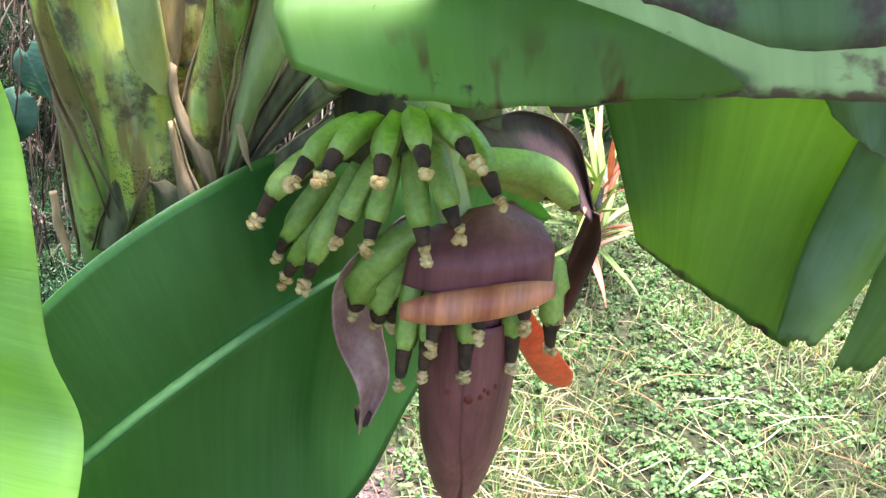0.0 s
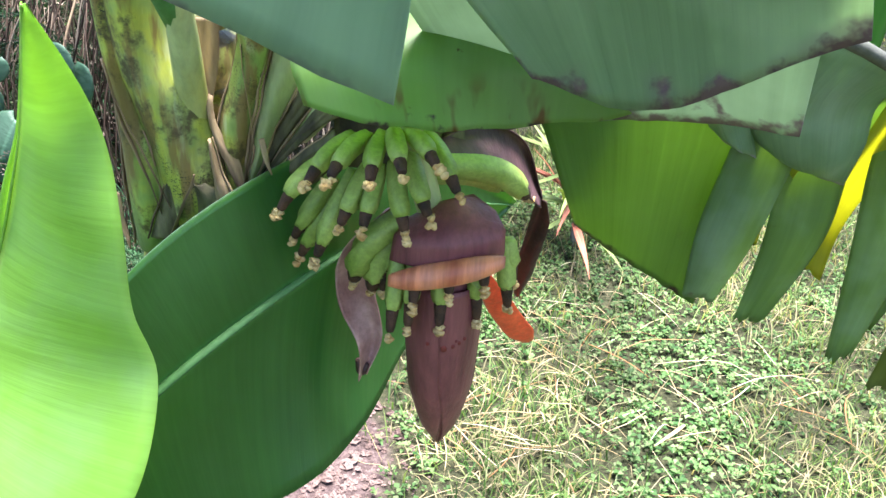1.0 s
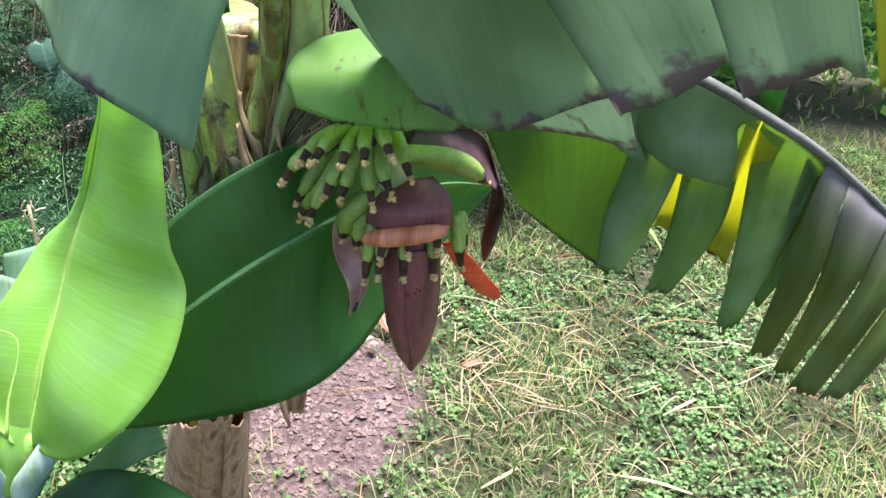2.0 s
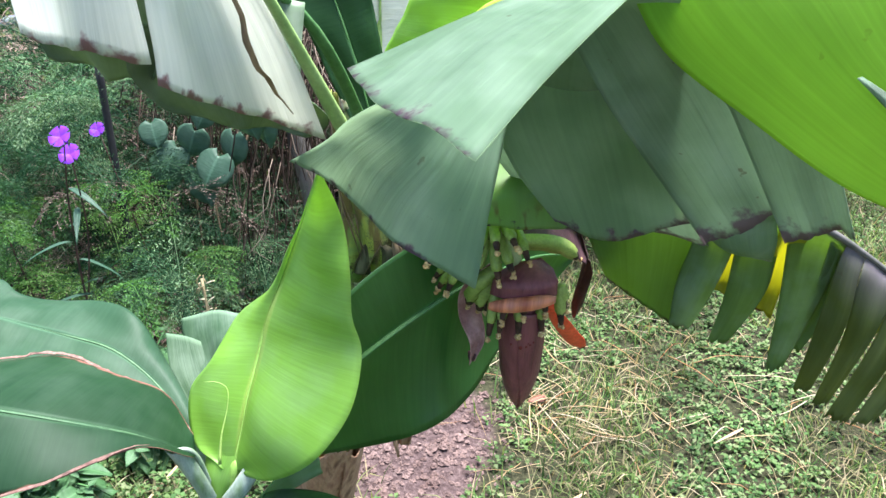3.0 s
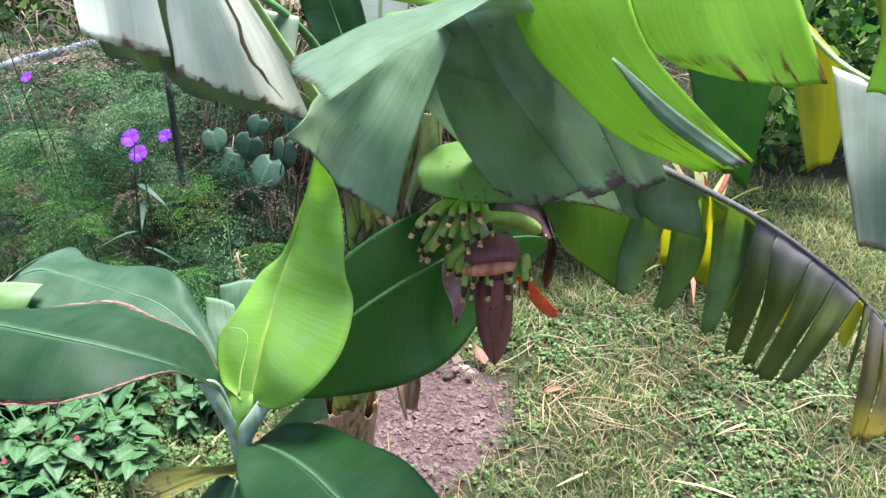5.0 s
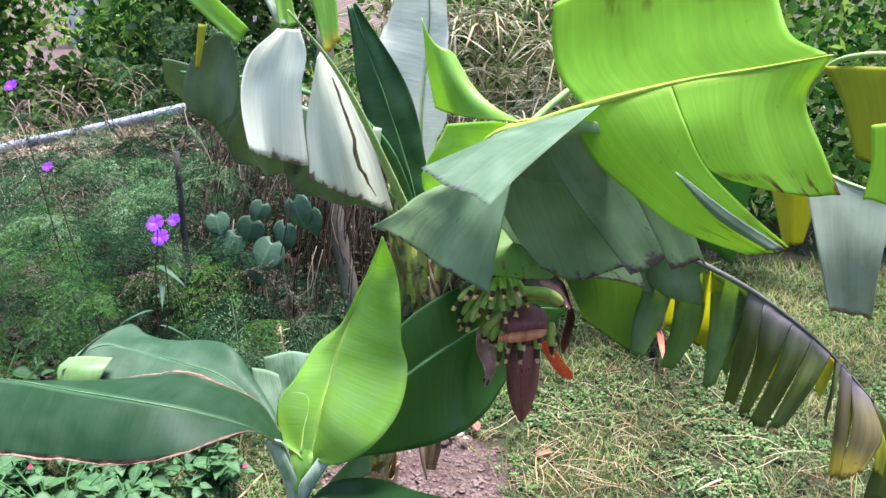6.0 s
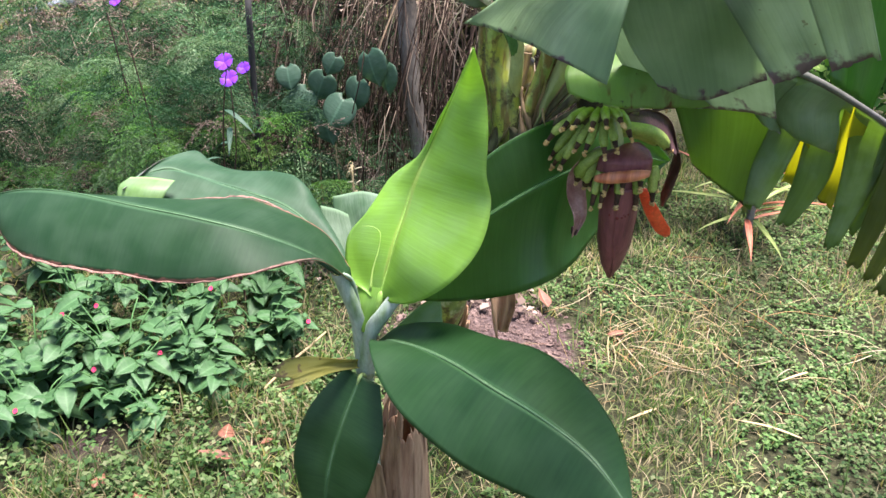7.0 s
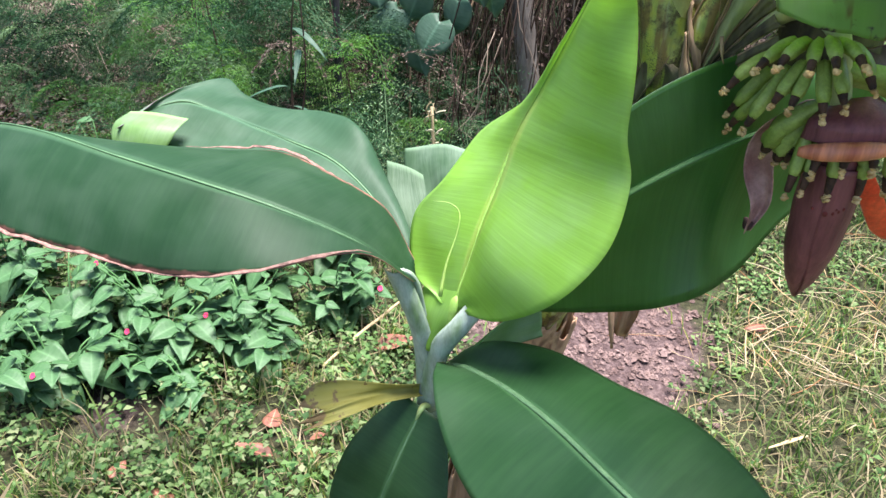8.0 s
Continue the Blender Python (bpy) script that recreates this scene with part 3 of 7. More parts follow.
def blade_patch(leaf, ctrl, mats, seed=1.0, wave=0.006, ragged=0.015, up=(0, -0.6, 1), nu=30, nv=34, u0=0.0, u1=0.3, thick=0.001, point=0.0):
    """A torn piece of blade swept smoothly through a few rows of points, each from its left to its right edge."""
    c = np.asarray(ctrl, float)
    uu, vv = np.meshgrid(np.linspace(0, 1, nu), np.linspace(0, 1, nv), indexing="ij")
    fray = np.array([noise.noise(Vector((i / nu * 6.0, seed * 5.3, 0.2))) + 0.35 * noise.noise(Vector((i / nu * 17.0, seed * 3.1, 0.7))) for i in range(nu)]) * ragged
    sv = np.clip(vv * (1 - ragged + fray[:, None]), 0, 1)
    pts = np.zeros((nu, nv, 3))
    for j in range(nv):
        row = np.stack([spline(c[:, q], sv[:, j]) for q in range(c.shape[1])], 0)
        for i in range(nu):
            across = 0.5 + (i / (nu - 1) - 0.5) * (1 - point * (j / (nv - 1)) ** 3)
            pts[i, j] = spline(row[:, i], np.array([across]))[0]
    pts = ripple(pts, wave, 3.0, seed)
    pts, uv = facing(pts, np.stack([u0 + (u1 - u0) * uu, sv], -1), up)
    return part_mesh("blade", sheet_mesh("blade", pts, mats, thick, uv), leaf)

# ---- ground ----
def ground_z(x, y):
    """Lawn with slight unevenness, a low sand heap round the plant and a bank at the back."""
    mound = 0.05 * math.exp(-(((x + 0.42) / 0.30) ** 2 + ((y - 1.5) / 0.34) ** 2))
    rough = 0.012 * noise.noise(Vector((x * 2.3, y * 2.3, 0.0))) + 0.006 * noise.noise(Vector((x * 7, y * 7, 3.0)))
    near = max(0.0, min(1.0, (y - 2.35 - 0.25 * noise.noise(Vector((x * 1.5, 0.3, 7)))) / 1.1))
    across = max(0.0, min(1.0, (-0.15 - x) / 0.5))
    bank = (near * near * (3 - 2 * near)) * across * (0.35 + 0.55 * max(0.0, min(1.0, (x + 5.0) / 2.8)) + 0.25 * noise.noise(Vector((x * 0.8, y * 0.8, 9))))
    return mound + rough + bank


def sandy(x, y):
    """Share of bare soil at a place."""
    a = math.exp(-(((x + 0.42) / 0.36) ** 2 + ((y - 1.48) / 0.44) ** 2) ** 2)
    b = 0.55 * math.exp(-(((x + 1.45) / 0.22) ** 2 + ((y - 0.62) / 0.16) ** 2))
    c = 0.42 * math.exp(-(((x + 0.95) / 0.28) ** 2 + ((y - 0.78) / 0.12) ** 2))
    return max(a, b, c)


def stretched_axis(lo, hi, step, far):
    mid = np.arange(lo, hi + step, step)
    grow = step * 1.35 ** np.arange(1, 24)
    out = np.cumsum(grow)
    out = out[out < far]
    return np.concatenate([(lo - out)[::-1], mid, hi + out, [hi + far]])


gx, gy = stretched_axis(-3.2, 2.6, 0.05, 400), stretched_axis(-0.6, 4.6, 0.05, 400)
gverts = [(x, y, ground_z(x, y) if abs(x) < 20 and abs(y) < 20 else ground_z(max(-20, min(20, x)), max(-20, min(20, y)))) for x in gx for y in gy]
ny = len(gy)
gfaces = [(i * ny + j, (i + 1) * ny + j, (i + 1) * ny + j + 1, i * ny + j + 1) for i in range(len(gx) - 1) for j in range(ny - 1)]


def ground_material():
    m, nt, nodes, links, bsdf = node_mat("garden_ground")
    co = nodes.new("ShaderNodeTexCoord").outputs["Object"]
    patch = noise_tex(nodes, links, 2.2, 5, co)
    fine = noise_tex(nodes, links, 45, 6, co, 0.7)
    clods = noise_tex(nodes, links, 160, 3, co, 0.7)
    soil = ramp(nodes, links, fine, [(0.3, (0.035, 0.023, 0.022)), (0.5, (0.105, 0.072, 0.068)), (0.7, (0.21, 0.152, 0.142))])
    # turf darkened to carry the shade between the blades
    turf = ramp(nodes, links, fine, [(0.3, (0.017, 0.018, 0.010)), (0.55, (0.052, 0.054, 0.028)), (0.75, (0.14, 0.125, 0.068))])
    at = nodes.new("ShaderNodeAttribute")
    at.attribute_name = "bare"
    edge = nodes.new("ShaderNodeMapRange")
    edge.inputs[1].default_value, edge.inputs[2].default_value = 0.42, 0.58
    links.new(calc(nodes, links, "ADD", at.outputs["Fac"], calc(nodes, links, "MULTIPLY", calc(nodes, links, "SUBTRACT", patch, 0.5), 0.35)), edge.inputs[0])
    links.new(mix_col(nodes, links, edge.outputs[0], turf, soil), bsdf.inputs["Base Color"])
    bsdf.inputs["Roughness"].default_value = 0.95
    bsdf.inputs["Specular IOR Level"].default_value = 0.15
    bump(nodes, links, calc(nodes, links, "ADD", fine, calc(nodes, links, "MULTIPLY", clods, 0.5)), 1.0, 0.02, bsdf)
    return m


gme = raw_mesh("ground", gverts, gfaces, [ground_material()])
bare = gme.attributes.new("bare", "FLOAT", "POINT")
# less pale soil on the bank's right part: dark turf paints the hollow's shade
bare.data.foreach_set("value", np.array([max(sandy(v[0], v[1]), min(1.0, max(0.0, (v[2] - 0.12) * 3)) * (0.35 if v[0] > -1.8 else 1.0) if v[1] > 2.2 else 0) for v in gverts], np.float32))
tagged(part_mesh("ground", gme), "weedy lawn with bare pinkish sandy soil", "ground", kind="structure")

# ---- the young banana plant ----
sucker = tagged(empty("young_banana_plant", (-0.41, 0.46, 0.0)), "young banana sucker with a bright upright new leaf", "banana plant")


def rel(ob):
    """Keep parts in world places under a thing that stands elsewhere."""
    for ch in ob.children:
        ch.matrix_parent_inverse = Matrix.Translation(ob.location).inverted()


tube("stem", [(-0.41, 0.47, -0.03), (-0.41, 0.46, 0.25), (-0.412, 0.44, 0.52), (-0.408, 0.43, 0.66), (-0.395, 0.425, 0.76)], [0.034, 0.028, 0.021, 0.015, 0.006], PETIOLE, sucker, 12, 26)
loft_leaf(sucker, [
    [(-0.372, 0.420, 0.835), (-0.392, 0.415, 0.845), (-0.345, 0.410, 0.845)],
    [(-0.366, 0.440, 0.885), (-0.452, 0.450, 0.862), (-0.283, 0.388, 0.868)],
    [(-0.359, 0.465, 0.940), (-0.474, 0.487, 0.925), (-0.212, 0.372, 0.930)],
    [(-0.350, 0.498, 1.000), (-0.437, 0.500, 0.985), (-0.169, 0.420, 0.990)],
    [(-0.338, 0.520, 1.058), (-0.400, 0.550, 1.042), (-0.166, 0.475, 1.055)],
    [(-0.315, 0.533, 1.125), (-0.340, 0.545, 1.110), (-0.180, 0.480, 1.115)],
    [(-0.285, 0.525, 1.195), (-0.298, 0.528, 1.185), (-0.183, 0.490, 1.180)],
    [(-0.255, 0.508, 1.260), (-0.263, 0.510, 1.252), (-0.195, 0.500, 1.255)],
    [(-0.212, 0.462, 1.350), (-0.213, 0.462, 1.349), (-0.211, 0.462, 1.349)]],
    [YOUNG, YOUNG], RIB_YOUNG, 0.003, 0.001, 1.3, 0.012, (0.06, 0.10), "bright yellow-green upright new leaf", (0, -1, 0.3), [(-0.38, 0.41, 0.76)], 0.009, RIB_YOUNG)
STEM_YOUNG = surface("young_petiole_skin", (0.12, 0.22, 0.07), (0.22, 0.33, 0.12), 18, 0.5, 60, 0.3, c3=(0.38, 0.36, 0.08))
# leaf bases that clasp the stem, waxy outside, and the yellow-green one inside
for name, lf, rt, skin, seed in (
    ("leaf_base", [(-0.456, 0.372, 0.905), (-0.444, 0.385, 0.857), (-0.430, 0.41, 0.767), (-0.430, 0.43, 0.63)], [(-0.432, 0.384, 0.905), (-0.420, 0.393, 0.872), (-0.394, 0.402, 0.782), (-0.390, 0.425, 0.65)], PETIOLE, 85.0),
    ("leaf_base", [(-0.332, 0.435, 0.882), (-0.366, 0.405, 0.827), (-0.396, 0.398, 0.773), (-0.424, 0.41, 0.64)], [(-0.312, 0.45, 0.866), (-0.346, 0.418, 0.806), (-0.376, 0.412, 0.743), (-0.386, 0.425, 0.64)], PETIOLE, 86.0),
    ("inner_leaf_base", [(-0.430, 0.462, 0.868), (-0.424, 0.425, 0.825), (-0.404, 0.405, 0.765)], [(-0.340, 0.440, 0.866), (-0.366, 0.416, 0.815), (-0.392, 0.405, 0.765)], YOUNG, 87.0)):
    torn_panel(sucker, [[p, q] for p, q in zip(lf, rt)], [skin, skin], seed, -0.012, wave=0.002, ragged=0.0, nu=14, nv=22).name = name
blade_patch(sucker, [[(-0.966, 0.450, 0.999), (-0.925, 0.462, 1.000), (-0.875, 0.480, 0.994)], [(-0.974, 0.418, 0.988), (-0.925, 0.420, 0.990), (-0.868, 0.445, 0.988)], [(-0.966, 0.398, 0.962), (-0.920, 0.398, 0.958), (-0.870, 0.425, 0.962)], [(-0.940, 0.402, 0.944), (-0.915, 0.406, 0.936), (-0.888, 0.425, 0.944)]], [YOUNG_UNDER, YOUNG_UNDER], 88.0, 0.003, 0.01, point=0.5).name = "curled_leaf_tip"
tube("leaf_tip_thread", [(-0.386, 0.405, 0.860), (-0.388, 0.425, 0.90), (-0.384, 0.448, 0.94), (-0.388, 0.462, 0.965), (-0.405, 0.464, 0.974), (-0.428, 0.462, 0.972)], [0.0030, 0.0018, 0.0010, 0.0008, 0.0006, 0.0004], RIB_THREAD, sucker, 6, 20)
loft_leaf(sucker, [
    [(-0.315, 0.465, 0.875), (-0.323, 0.457, 0.885), (-0.325, 0.51, 0.8)],
    [(-0.26, 0.49, 0.94), (-0.282, 0.469, 0.98), (-0.262, 0.545, 0.787)],
    [(-0.18, 0.55, 1.01), (-0.214, 0.532, 1.112), (-0.176, 0.571, 0.796)],
    [(-0.08, 0.66, 1.06), (-0.1, 0.661, 1.179), (-0.085, 0.605, 0.83)],
    [(-0.01, 0.75, 1.07), (-0.013, 0.765, 1.169), (-0.041, 0.684, 0.842)],
    [(0.06, 0.85, 1.06), (0.064, 0.864, 1.118), (0.01, 0.785, 0.9)],
    [(0.13, 0.93, 1.03), (0.131, 0.931, 1.035), (0.129, 0.929, 1.028)]],
    [DARK_TOP, DARK_UNDER], RIB_DARK, 0.009, 0.002, 2.2, 0.012, (0.04, -0.06), "broad dark green leaf with a pale midrib", (0.6, -0.6, 0.3), [(-0.385, 0.425, 0.75), (-0.35, 0.44, 0.82)], 0.007)
RUST_REAR = [(-0.440, 0.430, 0.890), (-0.507, 0.472, 0.924), (-0.558, 0.438, 0.977), (-0.662, 0.449, 0.999), (-0.754, 0.420, 0.996), (-0.936, 0.360, 0.980), (-1.080, 0.340, 0.965), (-1.218, 0.305, 0.970)]
RUST_FRONT = [(-0.412, 0.380, 0.895), (-0.450, 0.303, 0.972), (-0.540, 0.200, 0.970), (-0.670, 0.180, 0.940), (-0.810, 0.172, 0.935), (-0.960, 0.175, 0.925), (-1.090, 0.220, 0.920), (-1.218, 0.302, 0.969)]
RUST_MID = [(-0.420, 0.398, 0.876), (-0.476, 0.339, 0.956), (-0.563, 0.291, 1.007), (-0.676, 0.270, 1.028), (-0.815, 0.278, 1.026), (-0.986, 0.297, 1.019), (-1.110, 0.304, 1.003), (-1.220, 0.304, 0.970)]
rust_leaf = loft_leaf(sucker, list(zip(RUST_MID, RUST_REAR, RUST_FRONT)), [RUST_TOP, RUST_UNDER], RIB_SOFT, 0.003, 0.001, 3.4, 0.008, (0.05, 0.07), "green leaf with rusty dried edges", (0, -0.3, 1), [(-0.41, 0.42, 0.74)], 0.006)
for edge_line, lo, hi, seed in ((RUST_REAR, 0.2, 0.62, 5), (RUST_FRONT, 0.12, 0.98, 9)):
    # the dried, crinkled rim of the blade
    along = np.linspace(lo, hi, 70)
    rim_path = spline(edge_line, along) + np.array([noise.noise_vector(Vector((q * 38, seed, 0.5))) for q in along]) * 0.004
    rim_r = np.array([0.0035 + 0.003 * noise.noise(Vector((q * 60, seed * 2.1, 1.0))) for q in along]) * np.clip(np.minimum(along - lo, hi - along) * 14, 0.15, 1)
    rv, rf = tube_arrays(rim_path, np.maximum(rim_r, 0.0008), 7, 0.35)
    part_mesh("dried_rim", raw_mesh("dried_rim", rv, rf, [RIM]), rust_leaf, "rust-brown dried leaf edge")
loft_leaf(sucker, [
    [(-0.455, 0.455, 0.850), (-0.465, 0.480, 0.855), (-0.455, 0.430, 0.855)],
    [(-0.545, 0.515, 0.905), (-0.560, 0.576, 0.924), (-0.530, 0.440, 0.890)],
    [(-0.640, 0.545, 0.945), (-0.634, 0.614, 0.973), (-0.620, 0.445, 0.925)],
    [(-0.730, 0.550, 0.960), (-0.719, 0.640, 0.979), (-0.715, 0.460, 0.945)],
    [(-0.810, 0.550, 0.970), (-0.807, 0.646, 0.967), (-0.800, 0.460, 0.950)],
    [(-0.880, 0.545, 0.985), (-0.873, 0.620, 0.990), (-0.870, 0.450, 0.955)],
    [(-0.935, 0.530, 0.995), (-0.938, 0.633, 0.998), (-0.915, 0.440, 0.962)],
    [(-0.968, 0.480, 0.985), (-0.964, 0.502, 1.000), (-0.950, 0.420, 0.985)],
    [(-0.962, 0.430, 0.975), (-0.952, 0.402, 0.990), (-0.952, 0.415, 0.985)]],
    [WAVY_TOP, LEAF_UNDER], RIB_SOFT, 0.0025, 0.001, 4.1, 0.016, (0.05, 0.03), "wavy green leaf curling under at its tip", (0, -0.4, 1), [(-0.41, 0.425, 0.74)], 0.007)
loft_leaf(sucker, [
    [(-0.361, 0.408, 0.745), (-0.395, 0.422, 0.712), (-0.378, 0.385, 0.755)],
    [(-0.326, 0.384, 0.769), (-0.342, 0.466, 0.752), (-0.353, 0.322, 0.783)],
    [(-0.254, 0.341, 0.796), (-0.244, 0.449, 0.792), (-0.303, 0.247, 0.778)],
    [(-0.171, 0.281, 0.822), (-0.135, 0.398, 0.817), (-0.232, 0.185, 0.757)],
    [(-0.071, 0.199, 0.847), (-0.024, 0.322, 0.865), (-0.120, 0.128, 0.740)],
    [(0.023, 0.130, 0.864), (0.068, 0.241, 0.865), (-0.015, 0.070, 0.760)],
    [(0.112, 0.076, 0.855), (0.147, 0.150, 0.840), (0.080, 0.030, 0.785)],
    [(0.185, 0.030, 0.810), (0.186, 0.032, 0.810), (0.184, 0.028, 0.809)]],
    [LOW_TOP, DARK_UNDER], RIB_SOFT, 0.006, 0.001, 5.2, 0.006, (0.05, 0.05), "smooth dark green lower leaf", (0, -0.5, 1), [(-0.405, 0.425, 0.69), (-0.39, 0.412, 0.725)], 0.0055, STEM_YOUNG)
banana_leaf(sucker, [
    (-0.40, 0.385, 0.665, -0.1, -0.8, 0.5, 0.05, 0.04, 0, 0),
    (-0.42, 0.335, 0.58, -0.1, -0.8, 0.4, 0.10, 0.085, 0, 0),
    (-0.44, 0.30, 0.47, -0.1, -0.85, 0.3, 0.10, 0.085, 0, 0),
    (-0.445, 0.28, 0.36, -0.1, -0.9, 0.2, 0.06, 0.05, 0, 0),
    (-0.45, 0.27, 0.28, -0.1, -0.9, 0.2, 0.005, 0.005, 0, 0)],
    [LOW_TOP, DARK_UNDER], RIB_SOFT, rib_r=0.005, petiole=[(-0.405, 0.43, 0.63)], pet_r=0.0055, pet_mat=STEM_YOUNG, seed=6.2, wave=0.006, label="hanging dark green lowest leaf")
rel(sucker)

# ---- the fruiting banana plant ----
plant = tagged(empty("banana_plant", (-0.55, 1.1, 0.0)), "fruiting banana plant with torn leaves over its bunch", "banana plant")
stem = tube("pseudostem", [(-0.56, 1.12, -0.05), (-0.42, 0.95, 0.41), (-0.30, 0.82, 0.80), (-0.215, 0.73, 1.12), (-0.19, 0.70, 1.32)], [0.055, 0.045, 0.05, 0.05, 0.04], STEM, plant, 20, 40, label="yellow-green stem with dark scars", wobble=0.004)
DL = [DULL, DULL]
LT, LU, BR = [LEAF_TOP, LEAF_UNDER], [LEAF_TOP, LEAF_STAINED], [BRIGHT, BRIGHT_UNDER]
# the great leaf that arches over the bunch, torn into panels
great = tube("leaf", [(-0.10, 0.62, 1.38), (0.0, 0.42, 1.56), (0.10, 0.30, 1.623), (0.20, 0.19, 1.678), (0.30, 0.115, 1.72), (0.38, 0.03, 1.75), (0.445, -0.04, 1.775)], [0.012, 0.011, 0.009, 0.0065, 0.004, 0.0025, 0.0012], RIB_YELLOW, plant, 10, 40, 0.8, "large torn leaf arching over the bunch")
blade_patch(great, [
    [(0.125, 0.250, 1.640), (0.165, 0.215, 1.660), (0.200, 0.185, 1.676)],
    [(0.085, 0.190, 1.640), (0.118, 0.120, 1.652), (0.155, 0.060, 1.650)],
    [(0.030, 0.125, 1.622), (0.070, 0.030, 1.640), (0.122, -0.050, 1.630)],
    [(-0.032, 0.064, 1.596), (0.025, -0.050, 1.608), (0.097, -0.130, 1.608)]], [GREY_GREEN, GREY_GREEN], 1.1, 0.005, 0.01)
blade_patch(great, [
    [(0.035, 0.270, 1.605), (0.045, 0.310, 1.605), (0.060, 0.340, 1.604), (0.072, 0.350, 1.600)],
    [(0.015, 0.140, 1.572), (0.030, 0.170, 1.575), (0.052, 0.210, 1.566), (0.070, 0.250, 1.540)],
    [(-0.065, 0.180, 1.524), (-0.020, 0.150, 1.525), (0.030, 0.140, 1.510), (0.070, 0.150, 1.482)],
    [(-0.120, 0.248, 1.474), (-0.070, 0.190, 1.478), (0.000, 0.130, 1.465), (0.067, 0.110, 1.450)],
    [(-0.194, 0.318, 1.417), (-0.105, 0.230, 1.427), (-0.018, 0.132, 1.428), (0.062, 0.090, 1.408)]], [GREY_GREEN, GREY_GREEN], 1.6, 0.008, nu=36)
blade_patch(great, [
    [(0.040, 0.330, 1.600), (0.110, 0.265, 1.635), (0.175, 0.200, 1.665)],
    [(0.020, 0.410, 1.480), (0.115, 0.350, 1.510), (0.205, 0.270, 1.540)],
    [(0.050, 0.430, 1.395), (0.145, 0.385, 1.415), (0.235, 0.325, 1.450)],
    [(0.110, 0.415, 1.330), (0.175, 0.395, 1.322), (0.262, 0.350, 1.372)]], [LEAF_UNDER, LEAF_STAINED], 2.0, 0.006, 0.01)
torn_panel(great, [[(0.05, 0.30, 1.61), (0.20, 0.16, 1.655)], [(-0.02, 0.44, 1.47), (0.235, 0.29, 1.50)], [(0.02, 0.56, 1.345), (0.27, 0.42, 1.38)], [(0.10, 0.61, 1.232), (0.30, 0.50, 1.275)]], LU, 2.3, 0.01, nv=34)
torn_panel(great, [[(0.100, 0.265, 1.615), (0.185, 0.195, 1.640)], [(0.158, 0.26, 1.525), (0.262, 0.22, 1.555)], [(0.27, 0.27, 1.383), (0.335, 0.25, 1.435)]], LU, 3.7, 0.004, crisp=True)
torn_panel(great, [[(0.188, 0.215, 1.620), (0.232, 0.190, 1.628)], [(0.255, 0.20, 1.55), (0.312, 0.14, 1.58)], [(0.325, 0.20, 1.425), (0.372, 0.165, 1.455)]], LU, 3.9, 0.01, crisp=True)
# the half towards the tip, backlight in its lime colour: two lobes divided by one slit, the first with a folded rim
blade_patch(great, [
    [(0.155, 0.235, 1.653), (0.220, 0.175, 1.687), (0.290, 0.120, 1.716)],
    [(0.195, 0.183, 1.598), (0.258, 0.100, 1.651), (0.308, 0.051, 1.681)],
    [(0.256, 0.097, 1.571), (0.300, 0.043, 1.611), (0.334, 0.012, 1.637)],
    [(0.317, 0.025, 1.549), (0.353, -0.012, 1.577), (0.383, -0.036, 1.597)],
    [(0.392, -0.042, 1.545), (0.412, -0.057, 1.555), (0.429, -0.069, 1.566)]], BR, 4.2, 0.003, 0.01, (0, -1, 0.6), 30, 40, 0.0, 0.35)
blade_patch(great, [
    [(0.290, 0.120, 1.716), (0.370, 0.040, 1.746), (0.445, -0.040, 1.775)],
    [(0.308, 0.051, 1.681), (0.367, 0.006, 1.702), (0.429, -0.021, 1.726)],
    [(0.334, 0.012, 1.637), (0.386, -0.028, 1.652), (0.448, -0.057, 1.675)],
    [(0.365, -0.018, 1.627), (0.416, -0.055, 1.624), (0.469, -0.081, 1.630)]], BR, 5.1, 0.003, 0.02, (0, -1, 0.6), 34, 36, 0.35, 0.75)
# the folded rim in a grey skin, its shade put into the colour
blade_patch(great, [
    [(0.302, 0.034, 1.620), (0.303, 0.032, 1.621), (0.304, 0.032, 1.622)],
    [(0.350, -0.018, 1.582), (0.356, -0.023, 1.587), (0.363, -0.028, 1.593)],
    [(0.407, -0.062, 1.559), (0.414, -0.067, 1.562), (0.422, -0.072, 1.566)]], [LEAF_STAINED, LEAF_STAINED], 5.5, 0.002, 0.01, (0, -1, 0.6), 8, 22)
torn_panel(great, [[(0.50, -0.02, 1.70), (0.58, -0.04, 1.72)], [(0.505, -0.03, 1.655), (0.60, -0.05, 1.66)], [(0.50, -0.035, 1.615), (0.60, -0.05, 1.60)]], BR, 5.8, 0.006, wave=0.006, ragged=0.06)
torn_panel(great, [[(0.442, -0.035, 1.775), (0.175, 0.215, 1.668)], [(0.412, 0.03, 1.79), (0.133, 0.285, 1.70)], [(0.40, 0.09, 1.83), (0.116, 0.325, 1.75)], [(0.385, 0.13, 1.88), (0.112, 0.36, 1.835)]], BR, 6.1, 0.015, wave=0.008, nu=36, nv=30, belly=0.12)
# a fold of blade straight above the fruit
torn_panel(great, [[(-0.04, 0.72, 1.31), (0.20, 0.72, 1.31)], [(-0.055, 0.64, 1.345), (0.21, 0.64, 1.335)], [(-0.065, 0.555, 1.312), (0.20, 0.560, 1.312)], [(-0.045, 0.538, 1.246), (0.19, 0.560, 1.254)]], [FOLD, FOLD], 7.4, 0.0, arch=0.04, belly=0.09, nu=40, nv=36)
